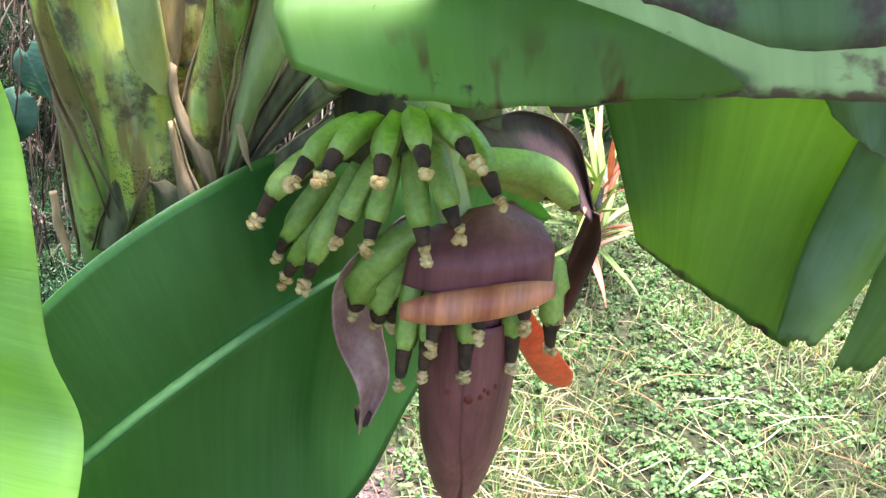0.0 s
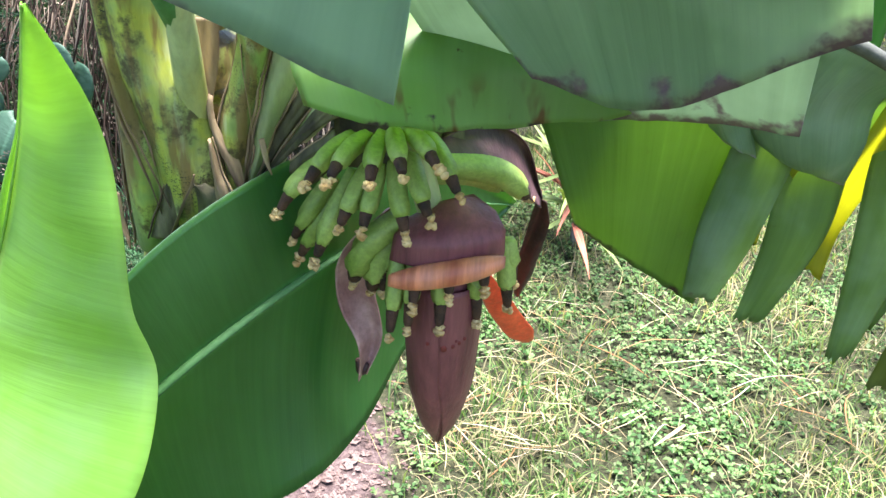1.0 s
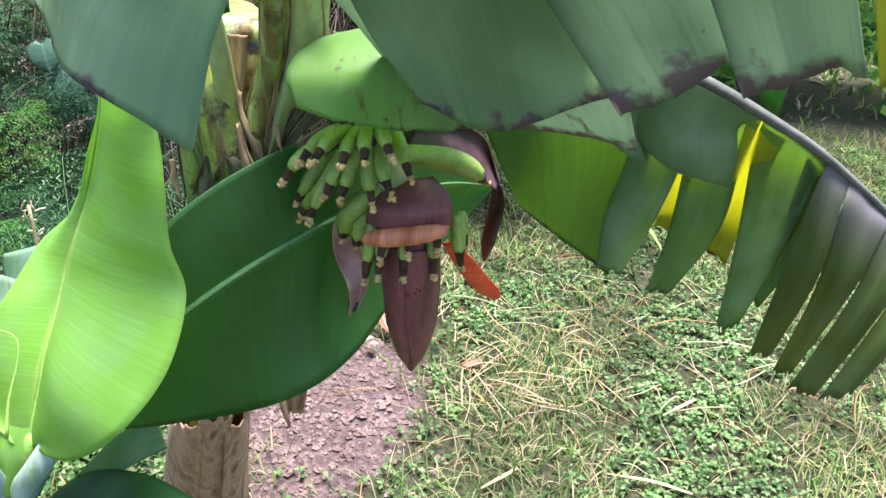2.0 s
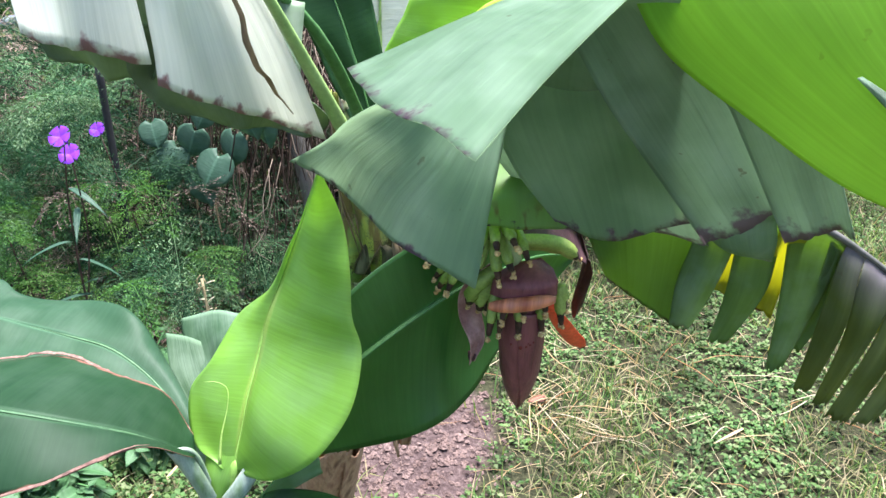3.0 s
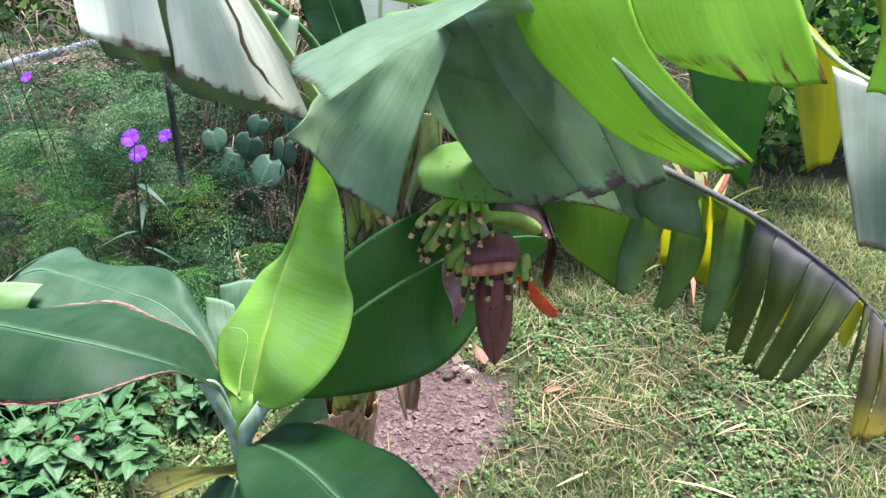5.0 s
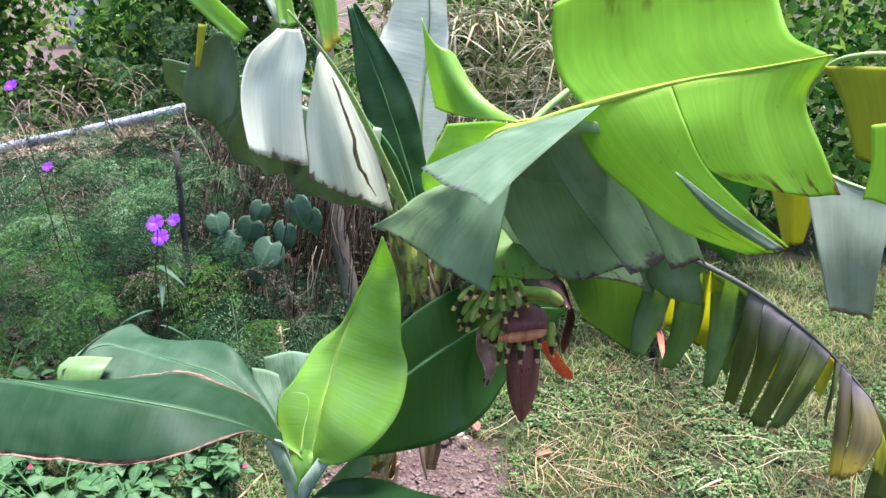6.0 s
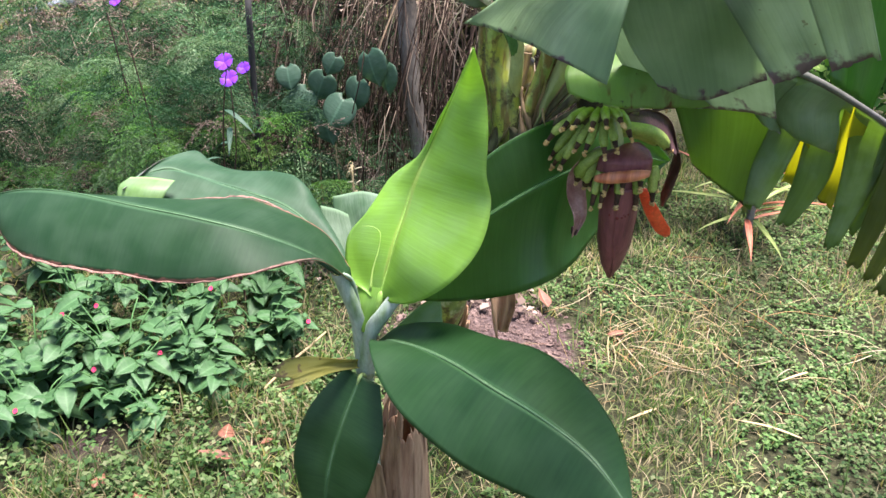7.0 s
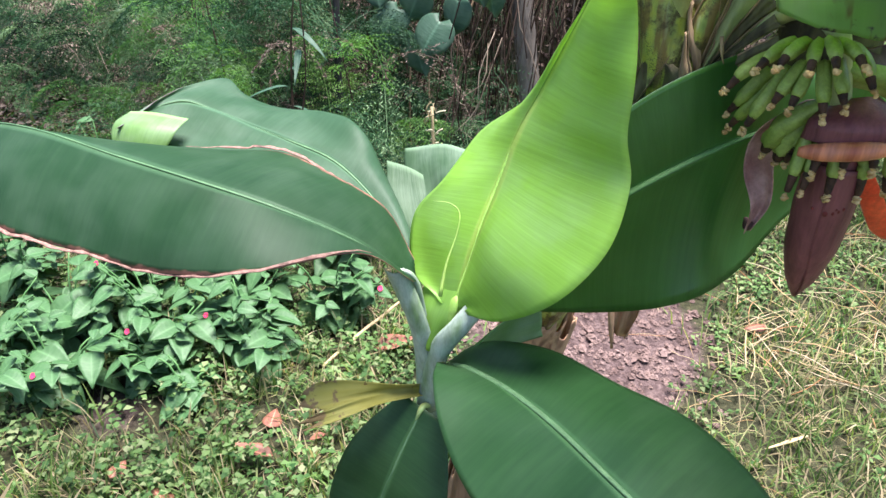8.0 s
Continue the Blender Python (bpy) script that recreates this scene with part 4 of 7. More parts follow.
# the leaf that hangs to the side in ribbons
RIBC = [(-0.06, 0.66, 1.28), (0.12, 0.605, 1.345), (0.30, 0.585, 1.345), (0.45, 0.61, 1.28), (0.555, 0.67, 1.205), (0.65, 0.72, 1.125), (0.75, 0.80, 1.02), (0.85, 0.85, 0.91)]
side_leaf = tube("leaf", RIBC, [0.009, 0.008, 0.008, 0.007, 0.006, 0.005, 0.004, 0.003], RIB_SHRED, plant, 10, 50, 0.8, "arching leaf shredded into hanging ribbons")
blade_patch(side_leaf, [
    [(0.090, 0.605, 1.338), (0.215, 0.590, 1.348), (0.335, 0.588, 1.330)],
    [(0.140, 0.655, 1.220), (0.235, 0.655, 1.205), (0.322, 0.655, 1.190)],
    [(0.183, 0.700, 1.110), (0.243, 0.690, 1.070), (0.304, 0.668, 1.042)]], [SIDE_UNDER, SIDE_UNDER], 8.1, 0.008, 0.02, (0, -1, 0.1), u0=0.1, u1=0.4)
# curled flaps beside the midrib
blade_patch(side_leaf, [[(0.262, 0.588, 1.330), (0.298, 0.585, 1.335), (0.330, 0.588, 1.325)], [(0.258, 0.615, 1.270), (0.280, 0.606, 1.270), (0.305, 0.616, 1.270)], [(0.275, 0.628, 1.240), (0.298, 0.622, 1.225), (0.324, 0.640, 1.212)]], [FLAP, FLAP], 8.5, 0.003, 0.02, (0, -1, 0.1), 14, 20)
blade_patch(side_leaf, [[(0.318, 0.588, 1.330), (0.370, 0.588, 1.320), (0.430, 0.600, 1.292)], [(0.300, 0.618, 1.270), (0.350, 0.606, 1.272), (0.410, 0.628, 1.270)], [(0.318, 0.630, 1.230), (0.365, 0.622, 1.215), (0.420, 0.655, 1.225)], [(0.350, 0.645, 1.208), (0.390, 0.660, 1.190), (0.427, 0.688, 1.172)]], [FLAP, FLAP], 8.7, 0.004, 0.02, (0, -1, 0.1), 18, 24)
# each ribbon: left and right edge at the midrib, where the slit begins, half way down and at the foot
RIBBONS = [
    ([(0.300, 0.585, 1.335), (0.357, 0.588, 1.322)], [(0.301, 0.640, 1.224), (0.361, 0.645, 1.211)], [(0.284, 0.645, 1.141), (0.342, 0.645, 1.122)], [(0.280, 0.650, 1.062), (0.321, 0.650, 1.051)], SHRED_GREEN, 0.25),
    ([(0.358, 0.588, 1.322), (0.425, 0.600, 1.292)], [(0.371, 0.690, 1.190), (0.435, 0.690, 1.207)], [(0.366, 0.700, 1.099), (0.433, 0.700, 1.111)], [(0.346, 0.690, 1.004), (0.389, 0.690, 1.013)], SHRED_GREEN, 0.3),
    ([(0.426, 0.600, 1.292), (0.512, 0.640, 1.238)], [(0.438, 0.670, 1.226), (0.512, 0.660, 1.199)], [(0.442, 0.680, 1.128), (0.506, 0.670, 1.120)], [(0.439, 0.665, 0.974), (0.473, 0.665, 0.989)], SHRED_GREEN, 0.35),
    ([(0.512, 0.640, 1.238), (0.548, 0.664, 1.210)], [(0.504, 0.632, 1.206), (0.541, 0.645, 1.180)], [(0.496, 0.640, 1.104), (0.541, 0.645, 1.090)], [(0.488, 0.660, 0.950), (0.520, 0.660, 0.956)], SHRED, 0.2),
    ([(0.548, 0.664, 1.210), (0.622, 0.704, 1.150)], [(0.541, 0.645, 1.178), (0.606, 0.676, 1.140)], [(0.541, 0.650, 1.071), (0.584, 0.660, 1.065)], [(0.524, 0.660, 0.930), (0.545, 0.660, 0.936)], SHRED, 0.0),
    ([(0.622, 0.704, 1.150), (0.668, 0.732, 1.107)], [(0.606, 0.676, 1.140), (0.655, 0.700, 1.098)], [(0.586, 0.665, 1.050), (0.629, 0.672, 1.036)], [(0.543, 0.655, 0.912), (0.582, 0.655, 0.906)], SHRED, 0.12),
    ([(0.668, 0.732, 1.107), (0.722, 0.776, 1.050)], [(0.655, 0.700, 1.098), (0.705, 0.735, 1.050)], [(0.630, 0.672, 1.036), (0.672, 0.682, 1.010)], [(0.583, 0.653, 0.905), (0.622, 0.655, 0.918)], SHRED, 0.12),
    ([(0.724, 0.778, 1.048), (0.742, 0.793, 1.030)], [(0.734, 0.788, 1.030), (0.750, 0.790, 1.018)], [(0.730, 0.770, 0.972), (0.741, 0.770, 0.967)], [(0.722, 0.750, 0.900), (0.731, 0.750, 0.892)], SHRED, 0.3),
    ([(0.742, 0.793, 1.030), (0.778, 0.815, 0.990)], [(0.752, 0.795, 1.000), (0.780, 0.800, 0.980)], [(0.752, 0.770, 0.886), (0.784, 0.770, 0.876)], [(0.748, 0.740, 0.752), (0.782, 0.740, 0.748)], SHRED_TIP, 0.25),
    ([(0.778, 0.815, 0.990), (0.838, 0.844, 0.922)], [(0.785, 0.810, 0.960), (0.838, 0.818, 0.920)], [(0.788, 0.770, 0.880), (0.858, 0.770, 0.862)], [(0.766, 0.730, 0.745), (0.822, 0.730, 0.790)], SHRED_TIP, 0.2),
    ([(0.836, 0.844, 0.924), (0.850, 0.850, 0.908)], [(0.845, 0.850, 0.915), (0.872, 0.856, 0.885)], [(0.868, 0.820, 0.830), (0.935, 0.820, 0.812)], [(0.832, 0.780, 0.676), (0.932, 0.780, 0.650)], SHRED, 0.3)]
for k, (head, slit, waist, foot, skin, point) in enumerate(RIBBONS):
    rows = []
    for (l, r), curl in ((head, 0.0), (slit, 0.002), (waist, 0.012), (foot, 0.003)):
        mid = (np.array(l) + np.array(r)) / 2 + np.array([0, -curl, 0.4 * curl])
        rows.append([l, tuple(mid), r])
    blade_patch(side_leaf, rows, [skin, skin], 9.0 + k, 0.004, 0.03, (0, -1, 0.1), 14, 30, 0.09 * k, 0.09 * k + 0.07, point=point)
# torn yellow pieces of the far half, seen in the slits
SLITS = [
    ([(0.345, 0.600, 1.315), (0.385, 0.600, 1.305)], [(0.358, 0.725, 1.128), (0.382, 0.725, 1.131)], [(0.353, 0.730, 1.087), (0.376, 0.730, 1.081)], YELLOWED),
    ([(0.412, 0.605, 1.295), (0.460, 0.625, 1.270)], [(0.431, 0.735, 1.126), (0.464, 0.735, 1.119)], [(0.418, 0.740, 1.066), (0.455, 0.740, 1.033)], YELLOWED),
    ([(0.490, 0.640, 1.250), (0.530, 0.660, 1.225)], [(0.492, 0.680, 1.102), (0.523, 0.680, 1.101)], [(0.474, 0.690, 1.030), (0.494, 0.690, 1.008)], SHRED_GREEN),
    ([(0.515, 0.655, 1.235), (0.545, 0.670, 1.210)], [(0.503, 0.692, 1.109), (0.523, 0.692, 1.101)], [(0.497, 0.702, 1.078), (0.511, 0.702, 1.067)], YELLOWED),
    ([(0.590, 0.700, 1.170), (0.632, 0.725, 1.135)], [(0.581, 0.700, 1.071), (0.607, 0.700, 1.069)], [(0.566, 0.710, 1.007), (0.588, 0.710, 0.996)], YELLOWED),
    ([(0.716, 0.785, 1.050), (0.742, 0.800, 1.025)], [(0.706, 0.785, 0.985), (0.728, 0.785, 0.970)], [(0.704, 0.780, 0.955), (0.716, 0.780, 0.935)], YELLOWED),
    ([(0.770, 0.820, 0.990), (0.800, 0.835, 0.960)], [(0.765, 0.790, 0.900), (0.795, 0.790, 0.880)], [(0.768, 0.770, 0.800), (0.786, 0.770, 0.790)], YELLOWED),
    ([(0.818, 0.842, 0.940), (0.845, 0.852, 0.910)], [(0.850, 0.800, 0.850), (0.880, 0.800, 0.825)], [(0.860, 0.780, 0.760), (0.880, 0.780, 0.745)], YELLOWED)]
for k, (head, waist, foot, skin) in enumerate(SLITS):
    blade_patch(side_leaf, [[l, tuple((np.array(l) + np.array(r)) / 2 + (0, 0.004, 0)), r] for l, r in (head, waist, foot)], [skin, skin], 21.0 + k, 0.004, 0.05, (0, -1, 0.1), 10, 18, 0.1 * k, 0.1 * k + 0.06)
# the pale leaf, sunlight put into its white
pale = tube("leaf", [(-0.133, 0.36, 1.439), (-0.154, 0.27, 1.567), (-0.173, 0.20, 1.665), (-0.192, 0.14, 1.736), (-0.22, 0.08, 1.80)], [0.01, 0.007, 0.005, 0.003, 0.002], RIB, plant, 8, 30, 0.8, "pale leaf with sunlight in its colour and a brown tear")
torn_panel(pale, [[(-0.204, 0.14, 1.734), (-0.194, 0.145, 1.731)], [(-0.217, 0.13, 1.678), (-0.178, 0.215, 1.65)], [(-0.227, 0.125, 1.627), (-0.162, 0.275, 1.558)], [(-0.228, 0.12, 1.555), (-0.15, 0.333, 1.442)]], [PALE, PALE], 30.2, 0.014, wave=0.016, ragged=0.012, u0=0.2, u1=0.5, nu=28, nv=30)
torn_panel(pale, [[(-0.246, 0.10, 1.776), (-0.217, 0.11, 1.773)], [(-0.282, 0.08, 1.741), (-0.206, 0.11, 1.737)], [(-0.288, 0.055, 1.69), (-0.214, 0.105, 1.68)], [(-0.270, 0.03, 1.612), (-0.213, 0.11, 1.573)]], [PALE, PALE], 32.2, 0.016, wave=0.016, ragged=0.015, nu=28, nv=28)
tube("tear", [(-0.181, 0.135, 1.705), (-0.175, 0.19, 1.623), (-0.172, 0.215, 1.56), (-0.166, 0.28, 1.49)], [0.0015, 0.0028, 0.004, 0.001], SHEATH, pale, 6, 24, 0.3, "brown dried tear", wobble=0.003)
torn_panel(pale, [[(-0.385, 0.20, 1.765), (-0.36, 0.18, 1.765)], [(-0.44, 0.20, 1.715), (-0.352, 0.18, 1.715)], [(-0.46, 0.20, 1.657), (-0.368, 0.20, 1.651)], [(-0.452, 0.22, 1.59), (-0.40, 0.22, 1.585)]], DL, 33.2, 0.016, wave=0.018, ragged=0.06, belly=0.15, top=0.05)
torn_panel(pale, [[(-0.33, 0.16, 1.66), (-0.233, 0.15, 1.64)], [(-0.375, 0.18, 1.612), (-0.236, 0.17, 1.585)], [(-0.386, 0.20, 1.565), (-0.262, 0.20, 1.548)], [(-0.37, 0.22, 1.520), (-0.30, 0.22, 1.512)]], DL, 34.2, 0.016, wave=0.016, ragged=0.05, belly=0.2)
torn_panel(pale, [[(-0.262, 0.17, 1.60), (-0.158, 0.33, 1.485)], [(-0.291, 0.19, 1.553), (-0.151, 0.35, 1.46)], [(-0.285, 0.21, 1.518), (-0.165, 0.35, 1.443)], [(-0.26, 0.24, 1.485), (-0.19, 0.33, 1.44)]], DL, 35.2, 0.01, wave=0.014, ragged=0.06, belly=0.12)
# the dull hanging leaf behind it
dull = tube("leaf", [(-0.17, 0.62, 1.30), (-0.20, 0.42, 1.56), (-0.33, 0.32, 1.66), (-0.52, 0.30, 1.68)], [0.01, 0.008, 0.006, 0.003], RIB_DARK, plant, 8, 24, 0.8, "dull green drooping leaf with a browned edge")
torn_panel(dull, [[(-0.47, 0.31, 1.665), (-0.19, 0.40, 1.58)], [(-0.49, 0.33, 1.60), (-0.185, 0.36, 1.50)], [(-0.46, 0.38, 1.52), (-0.19, 0.40, 1.44)]], DL, 11.2, 0.03, wave=0.02, belly=0.1)
torn_panel(dull, [[(-0.56, 0.31, 1.70), (-0.47, 0.31, 1.672)], [(-0.575, 0.34, 1.645), (-0.48, 0.33, 1.615)], [(-0.55, 0.38, 1.59), (-0.50, 0.37, 1.56)]], DL, 11.9, 0.01, wave=0.02, belly=0.2)
# upright leaves at the back
banana_leaf(plant, [
    (-0.20, 0.74, 1.30, 0.0, -0.95, 0.2, 0.02, 0.01, -10, -10),
    (-0.218, 0.80, 1.45, 0.0, -0.95, 0.2, 0.045, 0.035, -10, -10),
    (-0.22, 0.81, 1.53, 0.0, -0.95, 0.2, 0.11, 0.07, -14, -14),
    (-0.215, 0.82, 1.62, 0.0, -0.95, 0.2, 0.125, 0.06, -14, -14),
    (-0.21, 0.84, 1.74, 0.0, -0.95, 0.2, 0.09, 0.045, -14, -14),
    (-0.21, 0.84, 1.85, 0.0, -0.95, 0.2, 0.065, 0.04, -10, -10),
    (-0.20, 0.86, 2.10, 0.1, -0.95, 0.2, 0.03, 0.02, -10, -10)],
    [PALE, PALE], RIB, rib_r=0.008, petiole=[(-0.2, 0.68, 1.15)], seed=12.2, wave=0.012, label="upright pale leaf with clear side veins", pet_mat=STEM_GREEN)
banana_leaf(plant, [
    (-0.165, 0.60, 1.34, 0.2, -0.9, 0.2, 0.02, 0.02, 0, 0),
    (-0.20, 0.61, 1.46, 0.2, -0.9, 0.2, 0.045, 0.04, 0, 0),
    (-0.25, 0.62, 1.60, 0.2, -0.9, 0.2, 0.05, 0.05, 0, 0),
    (-0.32, 0.63, 1.78, 0.2, -0.9, 0.2, 0.01, 0.01, 0, 0)],
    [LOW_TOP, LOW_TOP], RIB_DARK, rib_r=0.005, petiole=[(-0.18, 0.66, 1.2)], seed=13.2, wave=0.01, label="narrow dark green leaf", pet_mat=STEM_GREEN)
bright = tube("leaf", [(-0.12, 0.62, 1.36), (-0.05, 0.52, 1.52), (0.05, 0.40, 1.60), (0.12, 0.30, 1.63)], [0.008, 0.007, 0.005, 0.003], RIB_YELLOW, plant, 8, 24, 0.8, "bright backlit leaf curling at its edge")
torn_panel(bright, [[(-0.12, 0.60, 1.36), (0.06, 0.40, 1.598)], [(-0.15, 0.56, 1.42), (0.0, 0.44, 1.595)], [(-0.157, 0.55, 1.46), (-0.10, 0.52, 1.57)]], [YOUNG, YOUNG], 40.1, 0.0, u0=0.2, u1=0.8)
torn_panel(bright, [[(0.07, 0.38, 1.605), (-0.12, 0.52, 1.60)], [(0.0, 0.44, 1.625), (-0.13, 0.50, 1.68)], [(-0.05, 0.48, 1.64), (-0.14, 0.49, 1.77)]], [YOUNG, YOUNG], 41.1, -0.015, u0=0.2, u1=0.8)
# leaf stalks that fan out of the crown
for k, (pts, r, m) in enumerate([
    ([(-0.25, 0.76, 1.0), (-0.222, 0.72, 1.12), (-0.215, 0.71, 1.25), (-0.215, 0.69, 1.44)], 0.036, STEM),
    ([(-0.165, 0.70, 1.10), (-0.145, 0.69, 1.18), (-0.122, 0.68, 1.28), (-0.07, 0.60, 1.44)], 0.020, STEM),
    ([(-0.15, 0.71, 1.12), (-0.112, 0.70, 1.19), (-0.08, 0.69, 1.28), (-0.03, 0.57, 1.44)], 0.017, STEM_GREEN)]):
    stalk = tube("leaf_stalk", pts, [r, r * 1.02, r * 0.88, r * 0.5], m, plant, 20, 40, 0.72, wobble=0.003)


def sheath(left, right, bulge, mat, seed, edge=0.0022, name="leaf_sheath"):
    """A gutter-shaped leaf base with dry brown rims, from the stem upwards."""
    ob = torn_panel(plant, [[a, b] for a, b in zip(left, right)], [mat, mat], seed, bulge, wave=0.004, ragged=0.01, nu=18, nv=26)
    ob.name = name
    for rim in (left, right):
        if edge:
            tube("dry_rim", [(x, y - 0.001, z) for x, y, z in rim], [edge, edge * 1.3, edge * 0.8, edge * 0.5], SHEATH, ob, 6, 24, 0.5, wobble=0.0025)
    return ob


sheath([(-0.256, 0.665, 1.08), (-0.256, 0.66, 1.158), (-0.254, 0.66, 1.221), (-0.255, 0.65, 1.30), (-0.25, 0.63, 1.42)], [(-0.205, 0.665, 1.08), (-0.208, 0.66, 1.149), (-0.221, 0.66, 1.223), (-0.228, 0.65, 1.30), (-0.225, 0.63, 1.42)], 0.02, STEM, 71.0)
sheath([(-0.214, 0.652, 1.09), (-0.221, 0.65, 1.178), (-0.233, 0.648, 1.226), (-0.247, 0.645, 1.285), (-0.235, 0.62, 1.42)], [(-0.154, 0.655, 1.12), (-0.163, 0.652, 1.216), (-0.164, 0.65, 1.251), (-0.184, 0.648, 1.30), (-0.20, 0.62, 1.42)], 0.026, STEM, 72.3)
sheath([(-0.153, 0.66, 1.14), (-0.159, 0.655, 1.204), (-0.146, 0.655, 1.248), (-0.133, 0.65, 1.293), (-0.11, 0.61, 1.39)], [(-0.140, 0.66, 1.15), (-0.130, 0.655, 1.202), (-0.120, 0.655, 1.242), (-0.104, 0.65, 1.295), (-0.085, 0.61, 1.39)], 0.014, STEM, 73.1)
sheath([(-0.138, 0.665, 1.155), (-0.128, 0.66, 1.200), (-0.117, 0.66, 1.242), (-0.102, 0.655, 1.295), (-0.07, 0.60, 1.40)], [(-0.130, 0.665, 1.155), (-0.104, 0.66, 1.214), (-0.085, 0.66, 1.248), (-0.058, 0.655, 1.298), (-0.04, 0.60, 1.40)], 0.012, STEM_GREEN, 74.2)
sheath([(-0.140, 0.645, 1.15), (-0.151, 0.645, 1.177), (-0.161, 0.645, 1.203), (-0.167, 0.648, 1.25)], [(-0.134, 0.645, 1.16), (-0.138, 0.645, 1.182), (-0.151, 0.645, 1.204), (-0.163, 0.648, 1.23)], 0.004, SHEATH, 75.0, 0.0, "dry_sheath")
sheath([(-0.185, 0.652, 1.245), (-0.176, 0.652, 1.27), (-0.172, 0.652, 1.31)], [(-0.16, 0.652, 1.235), (-0.152, 0.652, 1.27), (-0.148, 0.652, 1.31)], 0.006, SHEATH, 75.8, 0.0, "dry_sheath")
# dark fibrous husks that fan out towards the fruit stalk
for k, (left, right) in enumerate([
    ([(-0.138, 0.67, 1.15), (-0.106, 0.665, 1.212), (-0.079, 0.66, 1.26)], [(-0.131, 0.67, 1.15), (-0.080, 0.665, 1.222), (-0.051, 0.66, 1.25)]),
    ([(-0.133, 0.665, 1.15), (-0.090, 0.66, 1.205), (-0.061, 0.655, 1.238)], [(-0.128, 0.665, 1.15), (-0.076, 0.66, 1.202), (-0.045, 0.655, 1.225)]),
    ([(-0.130, 0.662, 1.145), (-0.085, 0.657, 1.188), (-0.052, 0.652, 1.216)], [(-0.122, 0.662, 1.14), (-0.075, 0.657, 1.178), (-0.042, 0.652, 1.20)]),
    ([(-0.125, 0.66, 1.14), (-0.082, 0.655, 1.172), (-0.05, 0.65, 1.193)], [(-0.118, 0.66, 1.13), (-0.072, 0.655, 1.16), (-0.04, 0.65, 1.18)])]):
    sheath(left, right, 0.006, HUSK, 76.0 + k * 1.7, 0.0022 if k % 2 == 0 else 0.0, "dry_husk")
# wide dark sheet added behind the bunch to stand for the shade in that gap
sheath([(-0.055, 0.678, 1.17), (-0.055, 0.675, 1.25), (-0.05, 0.665, 1.32)], [(0.07, 0.685, 1.17), (0.065, 0.682, 1.25), (0.075, 0.668, 1.32)], 0.01, HUSK, 84.0, 0.0, "dry_husk")
# old brown skin peeling over the lower stem
for k, (left, right) in enumerate([
    ([(-0.229, 0.638, 1.101), (-0.219, 0.638, 1.130), (-0.209, 0.638, 1.157), (-0.200, 0.638, 1.181)], [(-0.188, 0.636, 1.106), (-0.188, 0.636, 1.133), (-0.190, 0.636, 1.155), (-0.196, 0.636, 1.183)]),
    ([(-0.186, 0.634, 1.116), (-0.186, 0.634, 1.134), (-0.185, 0.634, 1.152), (-0.181, 0.634, 1.164)], [(-0.148, 0.634, 1.128), (-0.149, 0.634, 1.141), (-0.156, 0.634, 1.152), (-0.170, 0.634, 1.162)]),
    ([(-0.159, 0.632, 1.128), (-0.159, 0.632, 1.150), (-0.159, 0.632, 1.176), (-0.159, 0.632, 1.206)], [(-0.142, 0.632, 1.136), (-0.144, 0.632, 1.156), (-0.152, 0.632, 1.176), (-0.157, 0.632, 1.208)])]):
    sheath(left, right, 0.007, HUSK if k < 2 else SHEATH, 90.0 + k * 2.1, 0.0016, "dry_husk")
# loose dry strips and frayed ends
for k, (pts, r) in enumerate([
    ([(-0.246, 0.628, 1.275), (-0.234, 0.63, 1.207), (-0.222, 0.632, 1.165), (-0.211, 0.635, 1.12)], 0.005),
    ([(-0.238, 0.626, 1.24), (-0.222, 0.628, 1.19), (-0.207, 0.63, 1.15), (-0.2, 0.635, 1.115)], 0.0025),
    ([(-0.117, 0.645, 1.205), (-0.112, 0.64, 1.186), (-0.107, 0.638, 1.172)], 0.004),
    ([(-0.128, 0.64, 1.29), (-0.126, 0.642, 1.24), (-0.124, 0.645, 1.20), (-0.132, 0.65, 1.165)], 0.0025),
    ([(-0.21, 0.63, 1.10), (-0.19, 0.625, 1.14), (-0.172, 0.62, 1.175)], 0.0045),
    ([(-0.262, 0.65, 1.14), (-0.258, 0.645, 1.11), (-0.25, 0.64, 1.085)], 0.004)]):
    tube("dry_strip", pts, [r * 0.7, r * 0.85, r * 0.3], SHEATH, plant, 8, 22, 0.2, wobble=0.002)
# dry tan sheaths wrapped round the foot of the stem
for k in range(9):
    turn = 2 * math.pi * k / 9 + 0.3
    rows = []
    for h, wide in ((0.0, 0.105), (0.18, 0.092), (0.36, 0.082), (0.50 + 0.05 * math.sin(k * 2.1), 0.070)):
        at = spline([(-0.56, 1.12, -0.05), (-0.42, 0.95, 0.41), (-0.30, 0.82, 0.80)], np.array([(h + 0.05) / 0.85]))[0]
        rows.append([at + np.array([math.cos(turn + q) * wide, math.sin(turn + q) * wide, 0]) for q in (-0.42, 0.0, 0.46)])
    blade_patch(plant, rows, [STUMP, STUMP], 46.0 + k * 1.3, 0.008, 0.10, (math.cos(turn), math.sin(turn), 0.1), 10, 24, thick=0.002).name = "dry_sheath"
